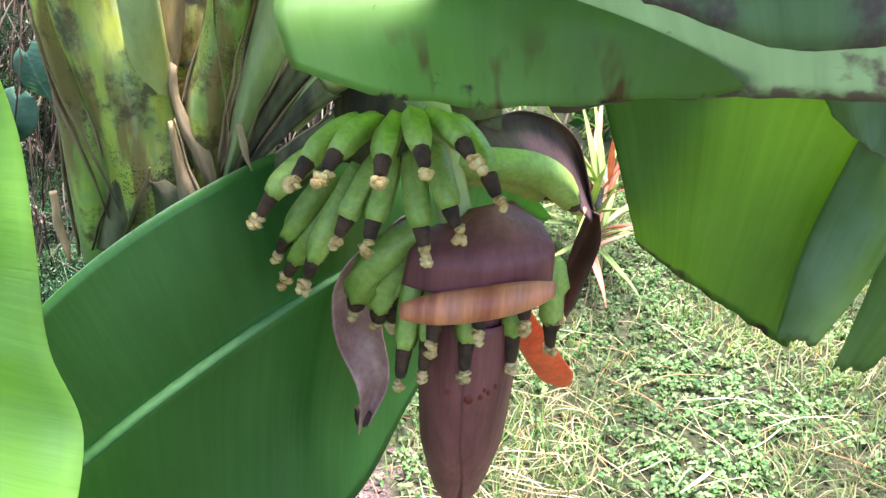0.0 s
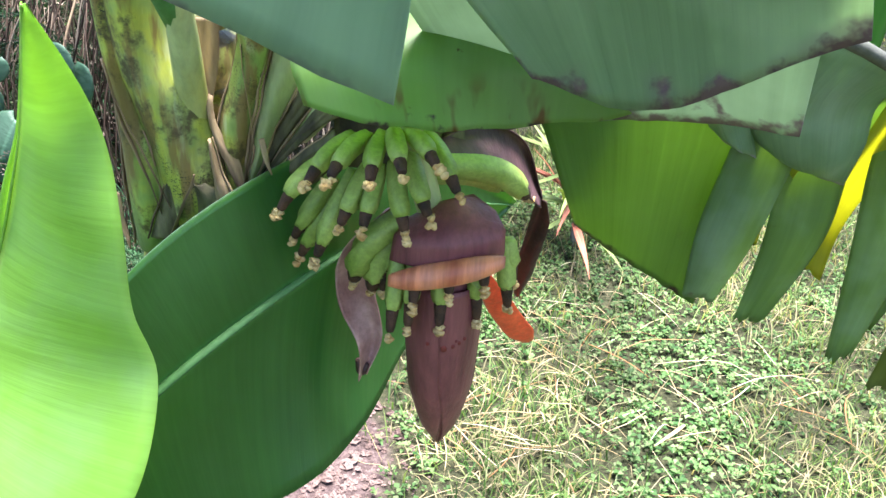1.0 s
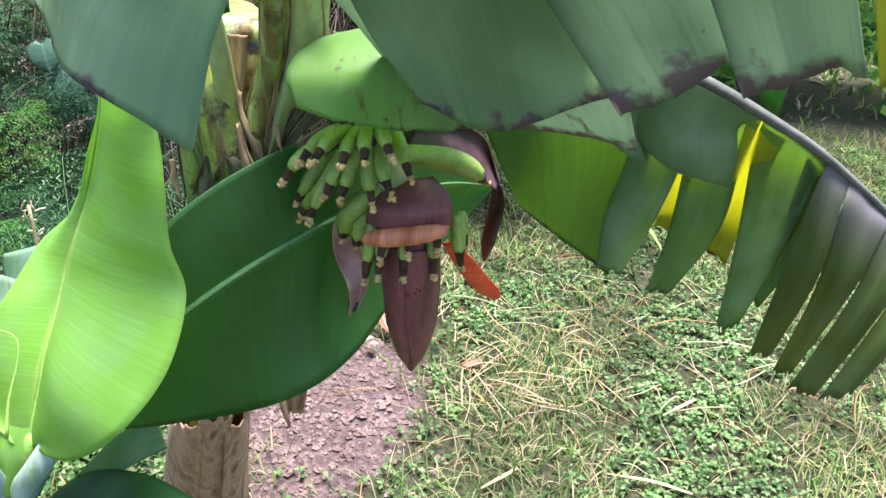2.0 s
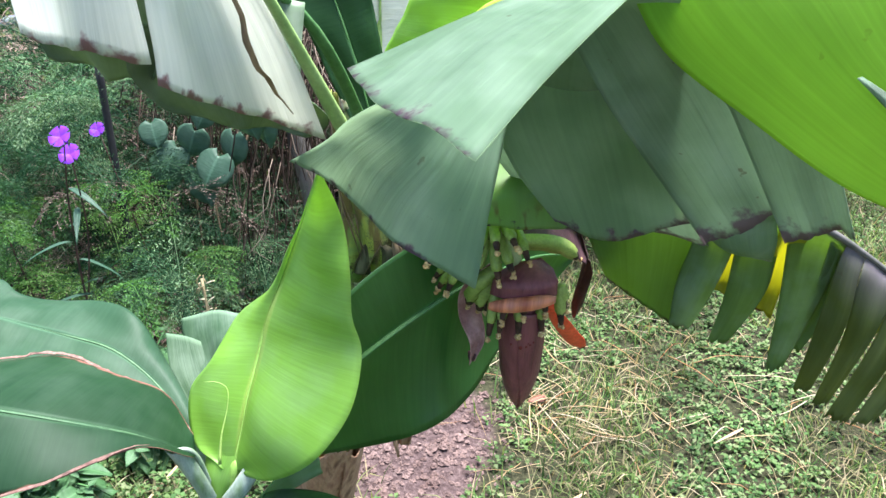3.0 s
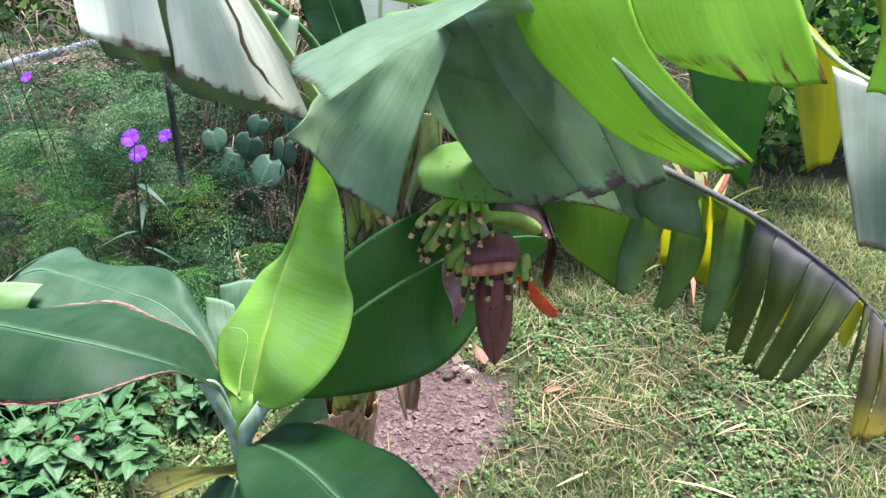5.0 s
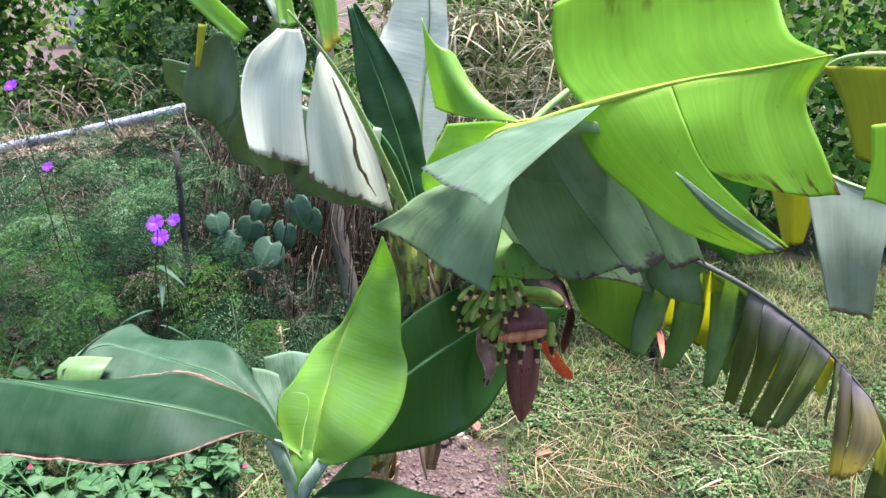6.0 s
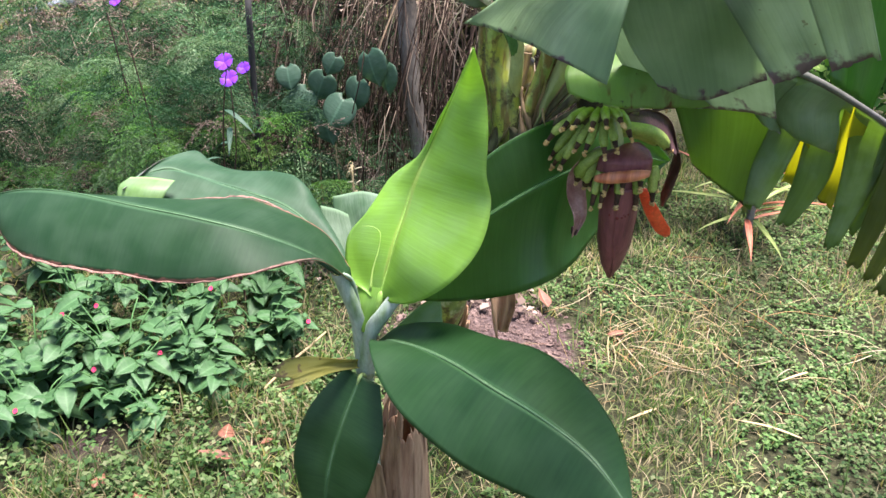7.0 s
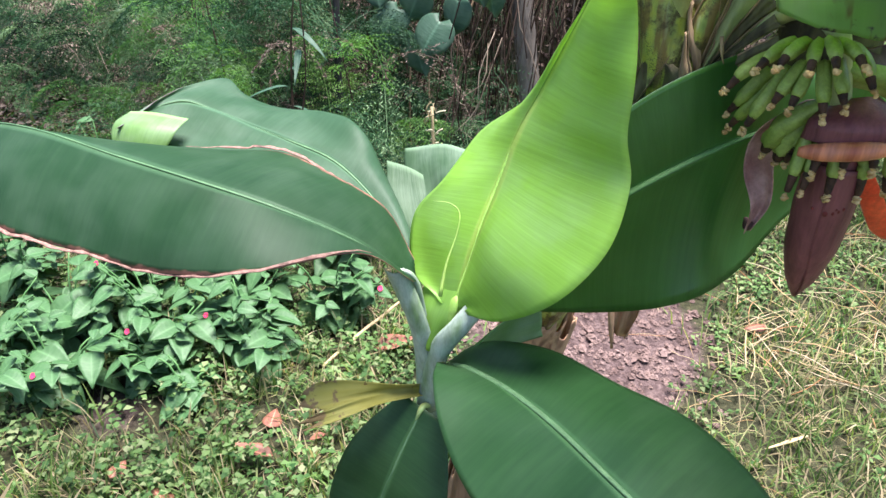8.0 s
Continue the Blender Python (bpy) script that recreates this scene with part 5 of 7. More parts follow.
# withered leaves round the foot
for k, rows in enumerate([
    [[(-0.446, 0.930, 0.607), (-0.335, 0.930, 0.638)], [(-0.429, 0.920, 0.531), (-0.328, 0.920, 0.561)], [(-0.397, 0.930, 0.454), (-0.338, 0.930, 0.463)]],
    [[(-0.273, 0.930, 0.655), (-0.210, 0.930, 0.672)], [(-0.259, 0.920, 0.551), (-0.198, 0.920, 0.569)], [(-0.253, 0.940, 0.435), (-0.224, 0.940, 0.454)]],
    [[(-0.44, 0.40, 0.42), (-0.36, 0.40, 0.42)], [(-0.45, 0.40, 0.22), (-0.34, 0.41, 0.22)], [(-0.47, 0.42, 0.02), (-0.33, 0.42, 0.02)]]]):
    owner = plant if k < 2 else sucker
    ob = torn_panel(owner, rows, [STUMP, STUMP], 50.0 + k * 2.3, 0.012, wave=0.03, ragged=0.12, nu=14, nv=22)
    ob.name = "withered_leaf"
# old dry sheaths round the foot of the young plant
for k in range(8):
    turn = 2 * math.pi * k / 8 + 0.5
    rows = []
    for h, wide in ((0.0, 0.088 + 0.012 * math.sin(k * 4.1)), (0.18, 0.074), (0.36, 0.058), (0.54 + 0.08 * math.sin(k * 2.7), 0.036 + 0.01 * math.cos(k * 3.3))):
        at = np.array([-0.365 + 0.03 * h, 0.545 - 0.08 * h, h])
        rows.append([at + np.array([math.cos(turn + q) * wide, math.sin(turn + q) * wide, 0]) for q in (-0.5, 0.05, 0.62)])
    blade_patch(sucker, rows, [STUMP, STUMP], 66.0 + k * 1.7, 0.010, 0.12, (math.cos(turn), math.sin(turn), 0.1), 10, 24, thick=0.002).name = "dry_sheath"
rel(sucker)
rel(plant)

# ---- the bunch and its flower bud ----
bunch = tagged(empty("banana_bunch", (0.04, 0.64, 1.24)), "bunch of small unripe bananas with a purple flower bud", "fruit bunch")
tube("fruit_stalk", [(-0.09, 0.68, 1.20), (-0.04, 0.66, 1.245), (0.01, 0.645, 1.235), (0.03, 0.64, 1.18), (0.05, 0.645, 1.10)], [0.012, 0.012, 0.013, 0.013, 0.012], STEM_GREEN, bunch, 12, 24)


def finger(base, tip, bend, r=0.0115, tube_len=0.022, seed=1):
    """One young banana: ridged peel, dark flower tube and a dried blossom at its end."""
    base, tip = np.array(base, float), np.array(tip, float)
    rng = random.Random(seed)
    axis = tip - base
    full = np.linalg.norm(axis)
    s = np.linspace(0, 1, 15)
    mid = (base + tip) / 2 + np.array(bend)
    path = spline([base, mid, tip], s)
    cut = max(0.5, 1 - (tube_len + 0.011) / full)
    body = spline([base, mid, tip], np.linspace(0, cut, 15))
    prof = r * np.interp(np.linspace(0, 1, 15), [0, 0.12, 0.45, 0.85, 1], [0.7, 0.88, 1.0, 0.96, 0.74])
    v, f = tube_arrays(body, prof, 10)
    n = 15 * 10
    ctr = np.repeat(body, 10, axis=0)
    ridge = 1 + 0.15 * np.cos(np.tile(np.linspace(0, 2 * math.pi, 10, endpoint=False) * 5, 15))
    v[:n] = ctr + (v[:n] - ctr) * ridge[:, None]
    ob = part_mesh("finger", raw_mesh("finger", v, f, [PEEL]), bunch)
    st = spline([base, mid, tip], np.linspace(cut - 0.01, 1 - 0.011 / full, 8))
    v, f = tube_arrays(st, r * np.array([0.66, 0.70, 0.68, 0.62, 0.58, 0.56, 0.52, 0.42]), 8)
    part_mesh("flower_tube", raw_mesh("flower_tube", v, f, [STYLE]), ob)
    chunks = []
    end = spline([base, mid, tip], np.array([1 - 0.010 / full, 1.0]))
    d = unit(end[1] - end[0])
    for j in range(9):
        off = np.array([rng.uniform(-1, 1), rng.uniform(-1, 1), rng.uniform(-1, 1)]) * 0.0036
        c = end[0] + d * rng.uniform(0.0, 0.009) + off * 0.7
        c2 = c + d * 0.002 + off * 0.35
        chunks.append(tube_arrays(spline([c - d * 0.0025, c, c2], np.linspace(0, 1, 6)), np.array([0.001, 0.0024, 0.0032, 0.0032, 0.0024, 0.0008]) * rng.uniform(0.8, 1.4), 7))
    v, f = join_arrays(chunks)
    part_mesh("blossom", raw_mesh("blossom", v, f, [BLOSSOM]), ob)


UPPER = [((-0.055, 0.63, 1.195), (-0.098, 0.60, 1.144)), ((-0.03, 0.63, 1.217), (-0.066, 0.57, 1.185)), ((-0.016, 0.62, 1.221), (-0.04, 0.545, 1.203)),
         ((-0.004, 0.62, 1.223), (-0.004, 0.54, 1.203)), ((0.006, 0.62, 1.227), (0.024, 0.54, 1.212)), ((0.018, 0.62, 1.226), (0.053, 0.55, 1.217)), ((0.034, 0.63, 1.222), (0.07, 0.57, 1.183))]
LOWER = [((-0.05, 0.64, 1.175), (-0.092, 0.63, 1.106)), ((-0.045, 0.64, 1.165), (-0.086, 0.63, 1.087)), ((-0.03, 0.63, 1.185), (-0.064, 0.60, 1.101)),
         ((-0.015, 0.62, 1.196), (-0.038, 0.58, 1.144)), ((-0.005, 0.62, 1.194), (-0.016, 0.575, 1.145)), ((0.008, 0.62, 1.20), (0.024, 0.575, 1.143)), ((0.021, 0.62, 1.206), (0.045, 0.58, 1.157))]
for k, (a, b) in enumerate(UPPER):
    finger(a, b, (0.0, -0.008, 0.009), 0.0080, 0.014, k)
for k, (a, b) in enumerate(LOWER):
    finger(a, b, (0.0, -0.012, 0.003), 0.0082, 0.014, 20 + k)
finger((0.03, 0.64, 1.191), (0.138, 0.725, 1.125), (0.012, 0.0, 0.014), 0.0125, 0.012, 40)
finger((0.03, 0.65, 1.18), (0.12, 0.745, 1.128), (0.0, 0.0, 0.01), 0.013, 0.012, 41)
finger((0.018, 0.64, 1.14), (-0.036, 0.645, 1.055), (-0.012, -0.012, 0.008), 0.0125, 0.012, 42)
finger((0.02, 0.65, 1.13), (-0.018, 0.645, 1.045), (-0.008, -0.008, 0.004), 0.013, 0.012, 43)
BOTTOM = [(0.006, 0.60, 1.024), (0.023, 0.60, 1.032), (0.053, 0.61, 1.028), (0.028, 0.588, 1.063), (0.061, 0.598, 1.070), (0.089, 0.63, 1.027), (0.095, 0.615, 1.072), (0.12, 0.655, 1.029), (0.124, 0.66, 1.057), (-0.006, 0.64, 1.048)]
for k, b in enumerate(BOTTOM):
    a = (0.058 + (b[0] - 0.058) * 0.85, 0.632 + (b[1] - 0.62) * 0.5, 1.115 - 0.2 * max(0, 1.04 - b[2]))
    finger(a, b, (0.0, -0.004, 0.0), 0.0088, 0.024, 60 + k)

# the closed bud: overlapping bracts round a tapering core
core = [(0.055, 0.648, 1.10), (0.054, 0.652, 1.04), (0.054, 0.660, 0.97), (0.0535, 0.672, 0.89), (0.053, 0.681, 0.838)]
tube("bud", core, [0.026, 0.0345, 0.034, 0.02, 0.001], BRACT, bunch, 24, 40, label="closed dark purple bud")
for k, turn in enumerate((-1.9, -0.55, 0.9, 2.4)):
    uu, vv = np.meshgrid(np.linspace(-1, 1, 16), np.linspace(0, 1, 26), indexing="ij")
    c = spline(core, 0.12 + 0.87 * vv)
    rad = np.interp(vv, [0, 0.3, 0.55, 0.8, 1], [0.034, 0.0365, 0.033, 0.018, 0.0015]) + 0.0006 * k
    ang = turn - math.pi / 2 + uu * np.interp(vv, [0, 0.5, 1], [0.95, 0.9, 0.4])
    pts = c + np.stack([np.cos(ang) * rad, np.sin(ang) * rad, 0 * rad], -1)
    part_mesh("bract", sheet_mesh("bract", pts, [BRACT, BRACT], 0.0009), bunch)


def bract(name, fn, mats, label, nu=26, nv=26):
    uu, vv = np.meshgrid(np.linspace(-1, 1, nu), np.linspace(0, 1, nv), indexing="ij")
    return part_mesh(name, sheet_mesh(name, fn(uu, vv), mats, 0.0012), bunch, label)


def lifted(u, v):
    """The lifted bract: a cupped hood whose lower edge rolls up."""
    w = np.interp(v, [0, 0.2, 0.45, 1], [0.018, 0.040, 0.050, 0.052])
    x = 0.060 + u * w - 0.003 * v
    y = 0.628 - 0.036 * np.sin(np.clip(v * 1.5, 0, 1) * math.pi / 2) + 0.022 * u ** 2
    z = 1.163 - 0.052 * v + 0.006 * u - 0.010 * u ** 2 * (1 - v)
    return np.stack([x, y, z], -1)


bract("bract", lifted, [BRACT_IN, BRACT], "lifted purple bract")


def rolled(u, v):
    """The rolled-up rim of the lifted bract, its inside turned out."""
    ang = v * 4.6 - 1.2
    r = 0.0105 * np.clip(1.15 - np.abs(u) ** 3 * 0.65, 0.1, 2)
    x = 0.058 + u * 0.052
    y = 0.586 + 0.006 * u ** 2 - np.cos(ang) * r
    z = 1.108 + 0.013 * u + np.sin(ang) * r
    return np.stack([x, y, z], -1)


bract("bract_roll", rolled, [BRACT_IN, BRACT_IN], "salmon-orange rolled bract rim")


def spread(u, v):
    """The old bract that spreads behind the upper hand."""
    low = spline([(0.045, 0.655, 1.195), (0.085, 0.672, 1.178), (0.12, 0.70, 1.148), (0.148, 0.728, 1.115)], v)
    top = spline([(0.048, 0.665, 1.208), (0.085, 0.70, 1.213), (0.128, 0.73, 1.185), (0.152, 0.74, 1.118)], v)
    f = ((u + 1) / 2)[..., None]
    out = np.stack([0 * u, 0.018 * (1 - u ** 2), 0.006 * (1 - u ** 2)], -1)
    return low * (1 - f) + top * f + out


bract("bract", spread, [BRACT_OLD, BRACT_OLD], "spread blackish-purple old bract")


def tail(u, v):
    p = spline([(0.149, 0.735, 1.12), (0.150, 0.75, 1.085), (0.142, 0.762, 1.035), (0.136, 0.775, 0.985)], v)
    w = np.interp(v, [0, 0.3, 0.8, 1], [0.006, 0.011, 0.010, 0.003])
    return p + np.stack([u * w, 0.006 * np.cos(u * 2 + v * 3), 0.25 * u * w], -1)


bract("withered_bract", tail, [BRACT_DRY, BRACT_DRY], "blackened withered bract")


def left_bract(u, v):
    p = spline([(0.004, 0.672, 1.135), (-0.03, 0.69, 1.085), (-0.037, 0.69, 1.03), (-0.022, 0.685, 0.975), (-0.03, 0.684, 0.928)], v)
    w = np.interp(v, [0, 0.35, 0.6, 0.9, 1], [0.012, 0.021, 0.018, 0.007, 0.004])
    return p + np.stack([u * w, -0.014 * u ** 2 + 0.006 * u, 0.1 * u * w], -1)


bract("bract", left_bract, [BRACT, BRACT_PINK], "faded bract curled open")
tube("bract_curl", [(-0.037, 0.682, 0.945), (-0.032, 0.679, 0.932), (-0.026, 0.682, 0.94)], [0.003, 0.006, 0.003], BRACT_DRY, bunch, 8, 12)


def red(u, v):
    p = spline([(0.092, 0.71, 1.04), (0.112, 0.74, 0.992), (0.134, 0.77, 0.945), (0.156, 0.80, 0.904)], v)
    w = np.interp(v, [0, 0.4, 0.85, 1], [0.008, 0.014, 0.0145, 0.006])
    return p + np.stack([u * w, 0.003 * u ** 2, 0.45 * u * w], -1)


bract("bract", red, [BRACT_RED, BRACT_RED], "bright orange-red bract", 14, 18)
# dark red flecks on the bud
for k, (dx, z, w) in enumerate([(0.004, 1.008, 0.0035), (0.013, 1.010, 0.0022), (0.019, 1.013, 0.002), (0.024, 1.017, 0.002), (-0.012, 1.012, 0.002), (0.016, 1.016, 0.0015)]):
    t = (1.10 - z) / 0.262
    c = spline(core, np.array([0.12 + 0.87 * (t - 0.1) / 0.9]))[0]
    rr = 0.0385
    ang = math.asin(max(-0.9, min(0.9, dx / rr)))
    bm = bmesh.new()
    bmesh.ops.create_uvsphere(bm, u_segments=8, v_segments=6, radius=1.0)
    for vert in bm.verts:
        vert.co = Vector((c[0] + math.sin(ang) * rr, c[1] - math.cos(ang) * rr, z)) + Vector((vert.co.x * w, vert.co.y * 0.0006, vert.co.z * w * 1.25))
    part("fleck", bm, FLECK, bunch, "dark red fleck on the bud")
rel(bunch)

# ---- lawn ----
def scatter(count, xr, yr, keep, seed):
    rng = np.random.RandomState(seed)
    x, y = rng.uniform(*xr, count), rng.uniform(*yr, count)
    k = np.array([rng.rand() < keep(a, b) for a, b in zip(x, y)])
    x, y = x[k], y[k]
    z = np.array([ground_z(a, b) for a, b in zip(x, y)])
    return rng, np.stack([x, y, z], -1)


def blades(name, pos, rng, length, width, lean, mat, label, category, curve=0.5):
    n = len(pos)
    az, ln = rng.uniform(0, 2 * math.pi, n), rng.uniform(*length, n)
    tilt = rng.uniform(*lean, n)
    dirv = np.stack([np.cos(az), np.sin(az), np.zeros(n)], -1)
    side = np.stack([-np.sin(az), np.cos(az), np.zeros(n)], -1) * (rng.uniform(*width, n) / 2)[:, None]
    up = np.array([0, 0, 1.0])
    m = pos + dirv * (ln * 0.5 * np.sin(tilt))[:, None] + up * (ln * 0.5 * np.cos(tilt))[:, None]
    t2 = tilt * (1 + curve) + 0.15
    e = m + dirv * (ln * 0.5 * np.sin(t2))[:, None] + up * (ln * 0.5 * np.cos(t2))[:, None]
    v = np.stack([pos - side, pos + side, m + side * 0.8, m - side * 0.8, e], 1).reshape(-1, 3)
    i = np.arange(n) * 5
    faces = np.concatenate([np.stack([i, i + 1, i + 2, i + 3], -1)], 0).tolist() + np.stack([i + 3, i + 2, i + 4], -1).tolist()
    ob = part_mesh(name, raw_mesh(name, v, faces, [mat]))
    return tagged(ob, label, category, kind="stuff")


def thick(x, y):
    if y > 2.3 and x < -0.4:
        return 0.12
    p = 0.42 + 1.0 * noise.noise(Vector((x * 2.1, y * 2.1, 5))) + 0.7 * noise.noise(Vector((x * 9, y * 9, 2)))
    return max(0.05, p) * (1 - sandy(x, y)) ** 2


rng, pos = scatter(110000, (-2.2, 2.8), (0.3, 4.4), thick, 11)
blades("grass", pos, rng, (0.03, 0.12), (0.002, 0.0055), (0.15, 1.15), GRASS, "green lawn grass in uneven tufts", "grass")
rng, pos = scatter(16000, (-6, 9), (4.0, 14), lambda x, y: 0.9, 12)
blades("grass", pos, rng, (0.05, 0.12), (0.012, 0.02), (0.2, 1.0), GRASS, "lawn grass further off", "grass")

rng, pos = scatter(170000, (-6.5, 7.5), (-5.0, 4.4), lambda x, y: 0.0 if -2.2 < x < 2.8 and y > 0.3 else 0.35 if y > 2.0 and x < 0 else 0.75 + 0.5 * noise.noise(Vector((x * 1.5, y * 1.5, 5))), 18)
blades("grass", pos, rng, (0.04, 0.13), (0.009, 0.02), (0.2, 1.1), GRASS, "lawn grass round the banana plants", "grass")


def rosettes(name, pos, rng, size, mat, label, category, leaves=5, rise=(0.01, 0.05)):
    n = len(pos)
    vs, fs = [], []
    for k in range(leaves):
        az = rng.uniform(0, 2 * math.pi, n)
        ln = rng.uniform(*size, n)
        h = rng.uniform(*rise, n)
        tilt = rng.uniform(-0.1, 0.6, n)
        d = np.stack([np.cos(az) * np.cos(tilt), np.sin(az) * np.cos(tilt), np.sin(tilt)], -1)
        s = np.stack([-np.sin(az), np.cos(az), 0 * az], -1) * (ln * rng.uniform(0.28, 0.42, n))[:, None]
        b = pos + np.stack([0 * h, 0 * h, h], -1) + d * (0.15 * ln)[:, None]
        tip = b + d * ln[:, None] - np.stack([0 * h, 0 * h, ln * 0.15], -1)
        m = b + d * (ln * 0.45)[:, None]
        vs.append(np.stack([b, m + s + (0, 0, 0.003), tip, m - s + (0, 0, 0.003), m], 1).reshape(-1, 3))
        i = np.arange(n) * 5 + k * n * 5
        fs += np.stack([i, i + 1, i + 4], -1).tolist() + np.stack([i + 1, i + 2, i + 4], -1).tolist() + np.stack([i + 2, i + 3, i + 4], -1).tolist() + np.stack([i + 3, i, i + 4], -1).tolist()
    ob = part_mesh(name, raw_mesh(name, np.concatenate(vs), fs, [mat]))
    return tagged(ob, label, category, kind="stuff")


rng, pos = scatter(36000, (-2.2, 2.8), (0.3, 4.2), lambda x, y: max(0.06, 0.48 - 1.1 * noise.noise(Vector((x * 2.1, y * 2.1, 5)))) * (1 - sandy(x, y)) ** 2 * (0.15 if y > 2.4 and x < -0.4 else 1), 13)
rosettes("weeds", pos, rng, (0.007, 0.024), WEED, "low leafy weeds among the grass", "weeds", 5, (0.004, 0.035))


def straws(name, pos, rng, length, radius, mat, label, category, rise=0.02):
    chunks = []
    for p in pos:
        az, ln = rng.uniform(0, 2 * math.pi), rng.uniform(*length)
        d = np.array([math.cos(az), math.sin(az), 0])
        s = np.array([-d[1], d[0], 0]) * rng.uniform(-0.12, 0.12) * ln
        h = rng.uniform(0.015, 0.035)
        path = spline([p + (0, 0, h), p + d * ln * 0.35 + s * 0.7 + (0, 0, h + rng.uniform(0, rise)), p + d * ln * 0.7 + s + (0, 0, h + rng.uniform(0, rise)), p + d * ln + (0, 0, h * 0.5)], np.linspace(0, 1, 7))
        w = rng.uniform(*radius)
        chunks.append(tube_arrays(path, np.array([0.5, 1, 1, 1, 0.9, 0.8, 0.3]) * w, 4, 0.3))
    v, f = join_arrays(chunks)
    return tagged(part_mesh(name, raw_mesh(name, v, f, [mat])), label, category, kind="stuff")


def strawy(x, y):
    near = math.exp(-(((x - 0.15) / 0.35) ** 2 + ((y - 1.75) / 0.45) ** 2)) + 0.7 * math.exp(-(((x - 0.6) / 0.8) ** 2 + ((y - 2.1) / 0.5) ** 2))
    return min(1, 0.06 + near) * (1 - 0.8 * sandy(x, y))


# taller weeds at the foot of the young plant
rng, pos = scatter(1700, (-2.0, -0.45), (0.35, 1.25), lambda x, y: (0.25 + 0.75 * max(0.0, noise.noise(Vector((x * 4, y * 4, 8))) + 0.4)) * (1 - 0.8 * sandy(x, y)), 14)
rosettes("weeds", pos, rng, (0.009, 0.028), WEED, "bright leafy weeds under the young plant", "weeds", 6, (0.01, 0.09))
rng, pos = scatter(9000, (-1.6, -0.35), (0.3, 1.3), lambda x, y: max(0.0, 0.25 + 1.1 * noise.noise(Vector((x * 5, y * 5, 12)))) * (1 - 0.9 * sandy(x, y)), 15)
blades("grass", pos, rng, (0.05, 0.15), (0.003, 0.007), (0.1, 0.9), GRASS, "taller grass tufts under the young plant", "grass")


rng, pos = scatter(1150, (-1.2, 2.4), (0.9, 3.6), strawy, 17)
straws("straw", pos, rng, (0.04, 0.22), (0.0007, 0.0018), STRAW, "dry straw scattered over the lawn", "straw", 0.012)
# bundles of longer fallen straw, each lying roughly one way
rng = np.random.RandomState(19)
chunks = []
for cx, cy, turn, count, spread in ((0.08, 1.78, 0.9, 9, 0.07), (0.06, 1.66, 2.0, 6, 0.05), (0.22, 1.72, 0.2, 7, 0.10), (0.42, 1.98, 0.15, 9, 0.18), (0.75, 2.05, 0.1, 8, 0.22), (0.05, 2.08, 2.6, 5, 0.12), (0.62, 1.62, 0.4, 3, 0.16), (1.0, 1.72, -0.5, 3, 0.14), (0.30, 2.28, 0.0, 7, 0.24), (-0.15, 1.95, 1.2, 4, 0.08), (1.25, 2.2, 0.2, 5, 0.25)):
    for k in range(count):
        a = turn + rng.normal(0, 0.45)
        d = np.array([math.cos(a), math.sin(a), 0])
        side = np.array([-d[1], d[0], 0])
        ln = rng.uniform(0.12, 0.34)
        x, y = cx + rng.normal(0, spread), cy + rng.normal(0, spread * 0.7)
        p = np.array([x, y, ground_z(x, y) + rng.uniform(0.012, 0.04)]) - d * ln / 2
        bow = rng.normal(0, 0.07) * ln
        path = spline([p, p + d * ln * 0.35 + side * bow + (0, 0, rng.uniform(0, 0.02)), p + d * ln * 0.7 + side * bow + (0, 0, rng.uniform(0, 0.015)), p + d * ln - (0, 0, 0.008)], np.linspace(0, 1, 8))
        chunks.append(tube_arrays(path, np.array([0.5, 0.9, 1, 1, 1, 0.9, 0.7, 0.3]) * rng.uniform(0.0010, 0.0026), 4, 0.3))
v, f = join_arrays(chunks)
tagged(part_mesh("straw", raw_mesh("straw", v, f, [STRAW])), "bundles of longer tan straw lying on the grass", "straw", kind="stuff")

# ---- back bank: litter, vines, ferns ----
rng, pos = scatter(15000, (-4.6, -0.3), (1.75, 4.0), lambda x, y: 0.85 if y > 2.3 or x < -1.4 else 0.2, 21)
rosettes("leaf_litter", pos, rng, (0.02, 0.06), LITTER, "brown dead leaves on the bank", "leaf litter", 2, (0.0, 0.05))
rng = np.random.RandomState(22)
chunks = []
for k in range(480):
    x, y = rng.uniform(-1.75, -0.3), rng.uniform(2.25, 2.75)
    top = rng.uniform(0.75, 1.35)
    ln = rng.uniform(0.3, 0.9)
    dx = rng.normal(0, 0.08)
    path = spline([(x, y + 0.15, top), (x + dx * 0.3 + rng.normal(0, 0.02), y, top - ln * 0.35), (x + dx + rng.normal(0, 0.02), y - 0.04, top - ln * 0.7), (x + dx * 1.4, y - 0.06, top - ln)], np.linspace(0, 1, 8))
    chunks.append(tube_arrays(path, rng.uniform(0.0008, 0.003), 4))
for k in range(26):
    x, y, top = rng.uniform(-1.62, -0.95), rng.uniform(2.05, 2.2), rng.uniform(0.45, 1.0)
    low = top - rng.uniform(0.3, 0.7)
    path = spline([(x, y + 0.1, top), (x + rng.normal(0, 0.02), y, top * 0.65 + low * 0.35), (x + rng.normal(0, 0.04), y - 0.02, top * 0.3 + low * 0.7), (x + rng.normal(0, 0.06), y - 0.04, max(0.02, low))], np.linspace(0, 1, 10))
    chunks.append(tube_arrays(path, rng.uniform(0.0015, 0.003), 4))
v, f = join_arrays(chunks)
tagged(part_mesh("dry_vines", raw_mesh("dry_vines", v, f, [VINE_DRY])), "tangle of dry hanging vines", "vines", kind="stuff")


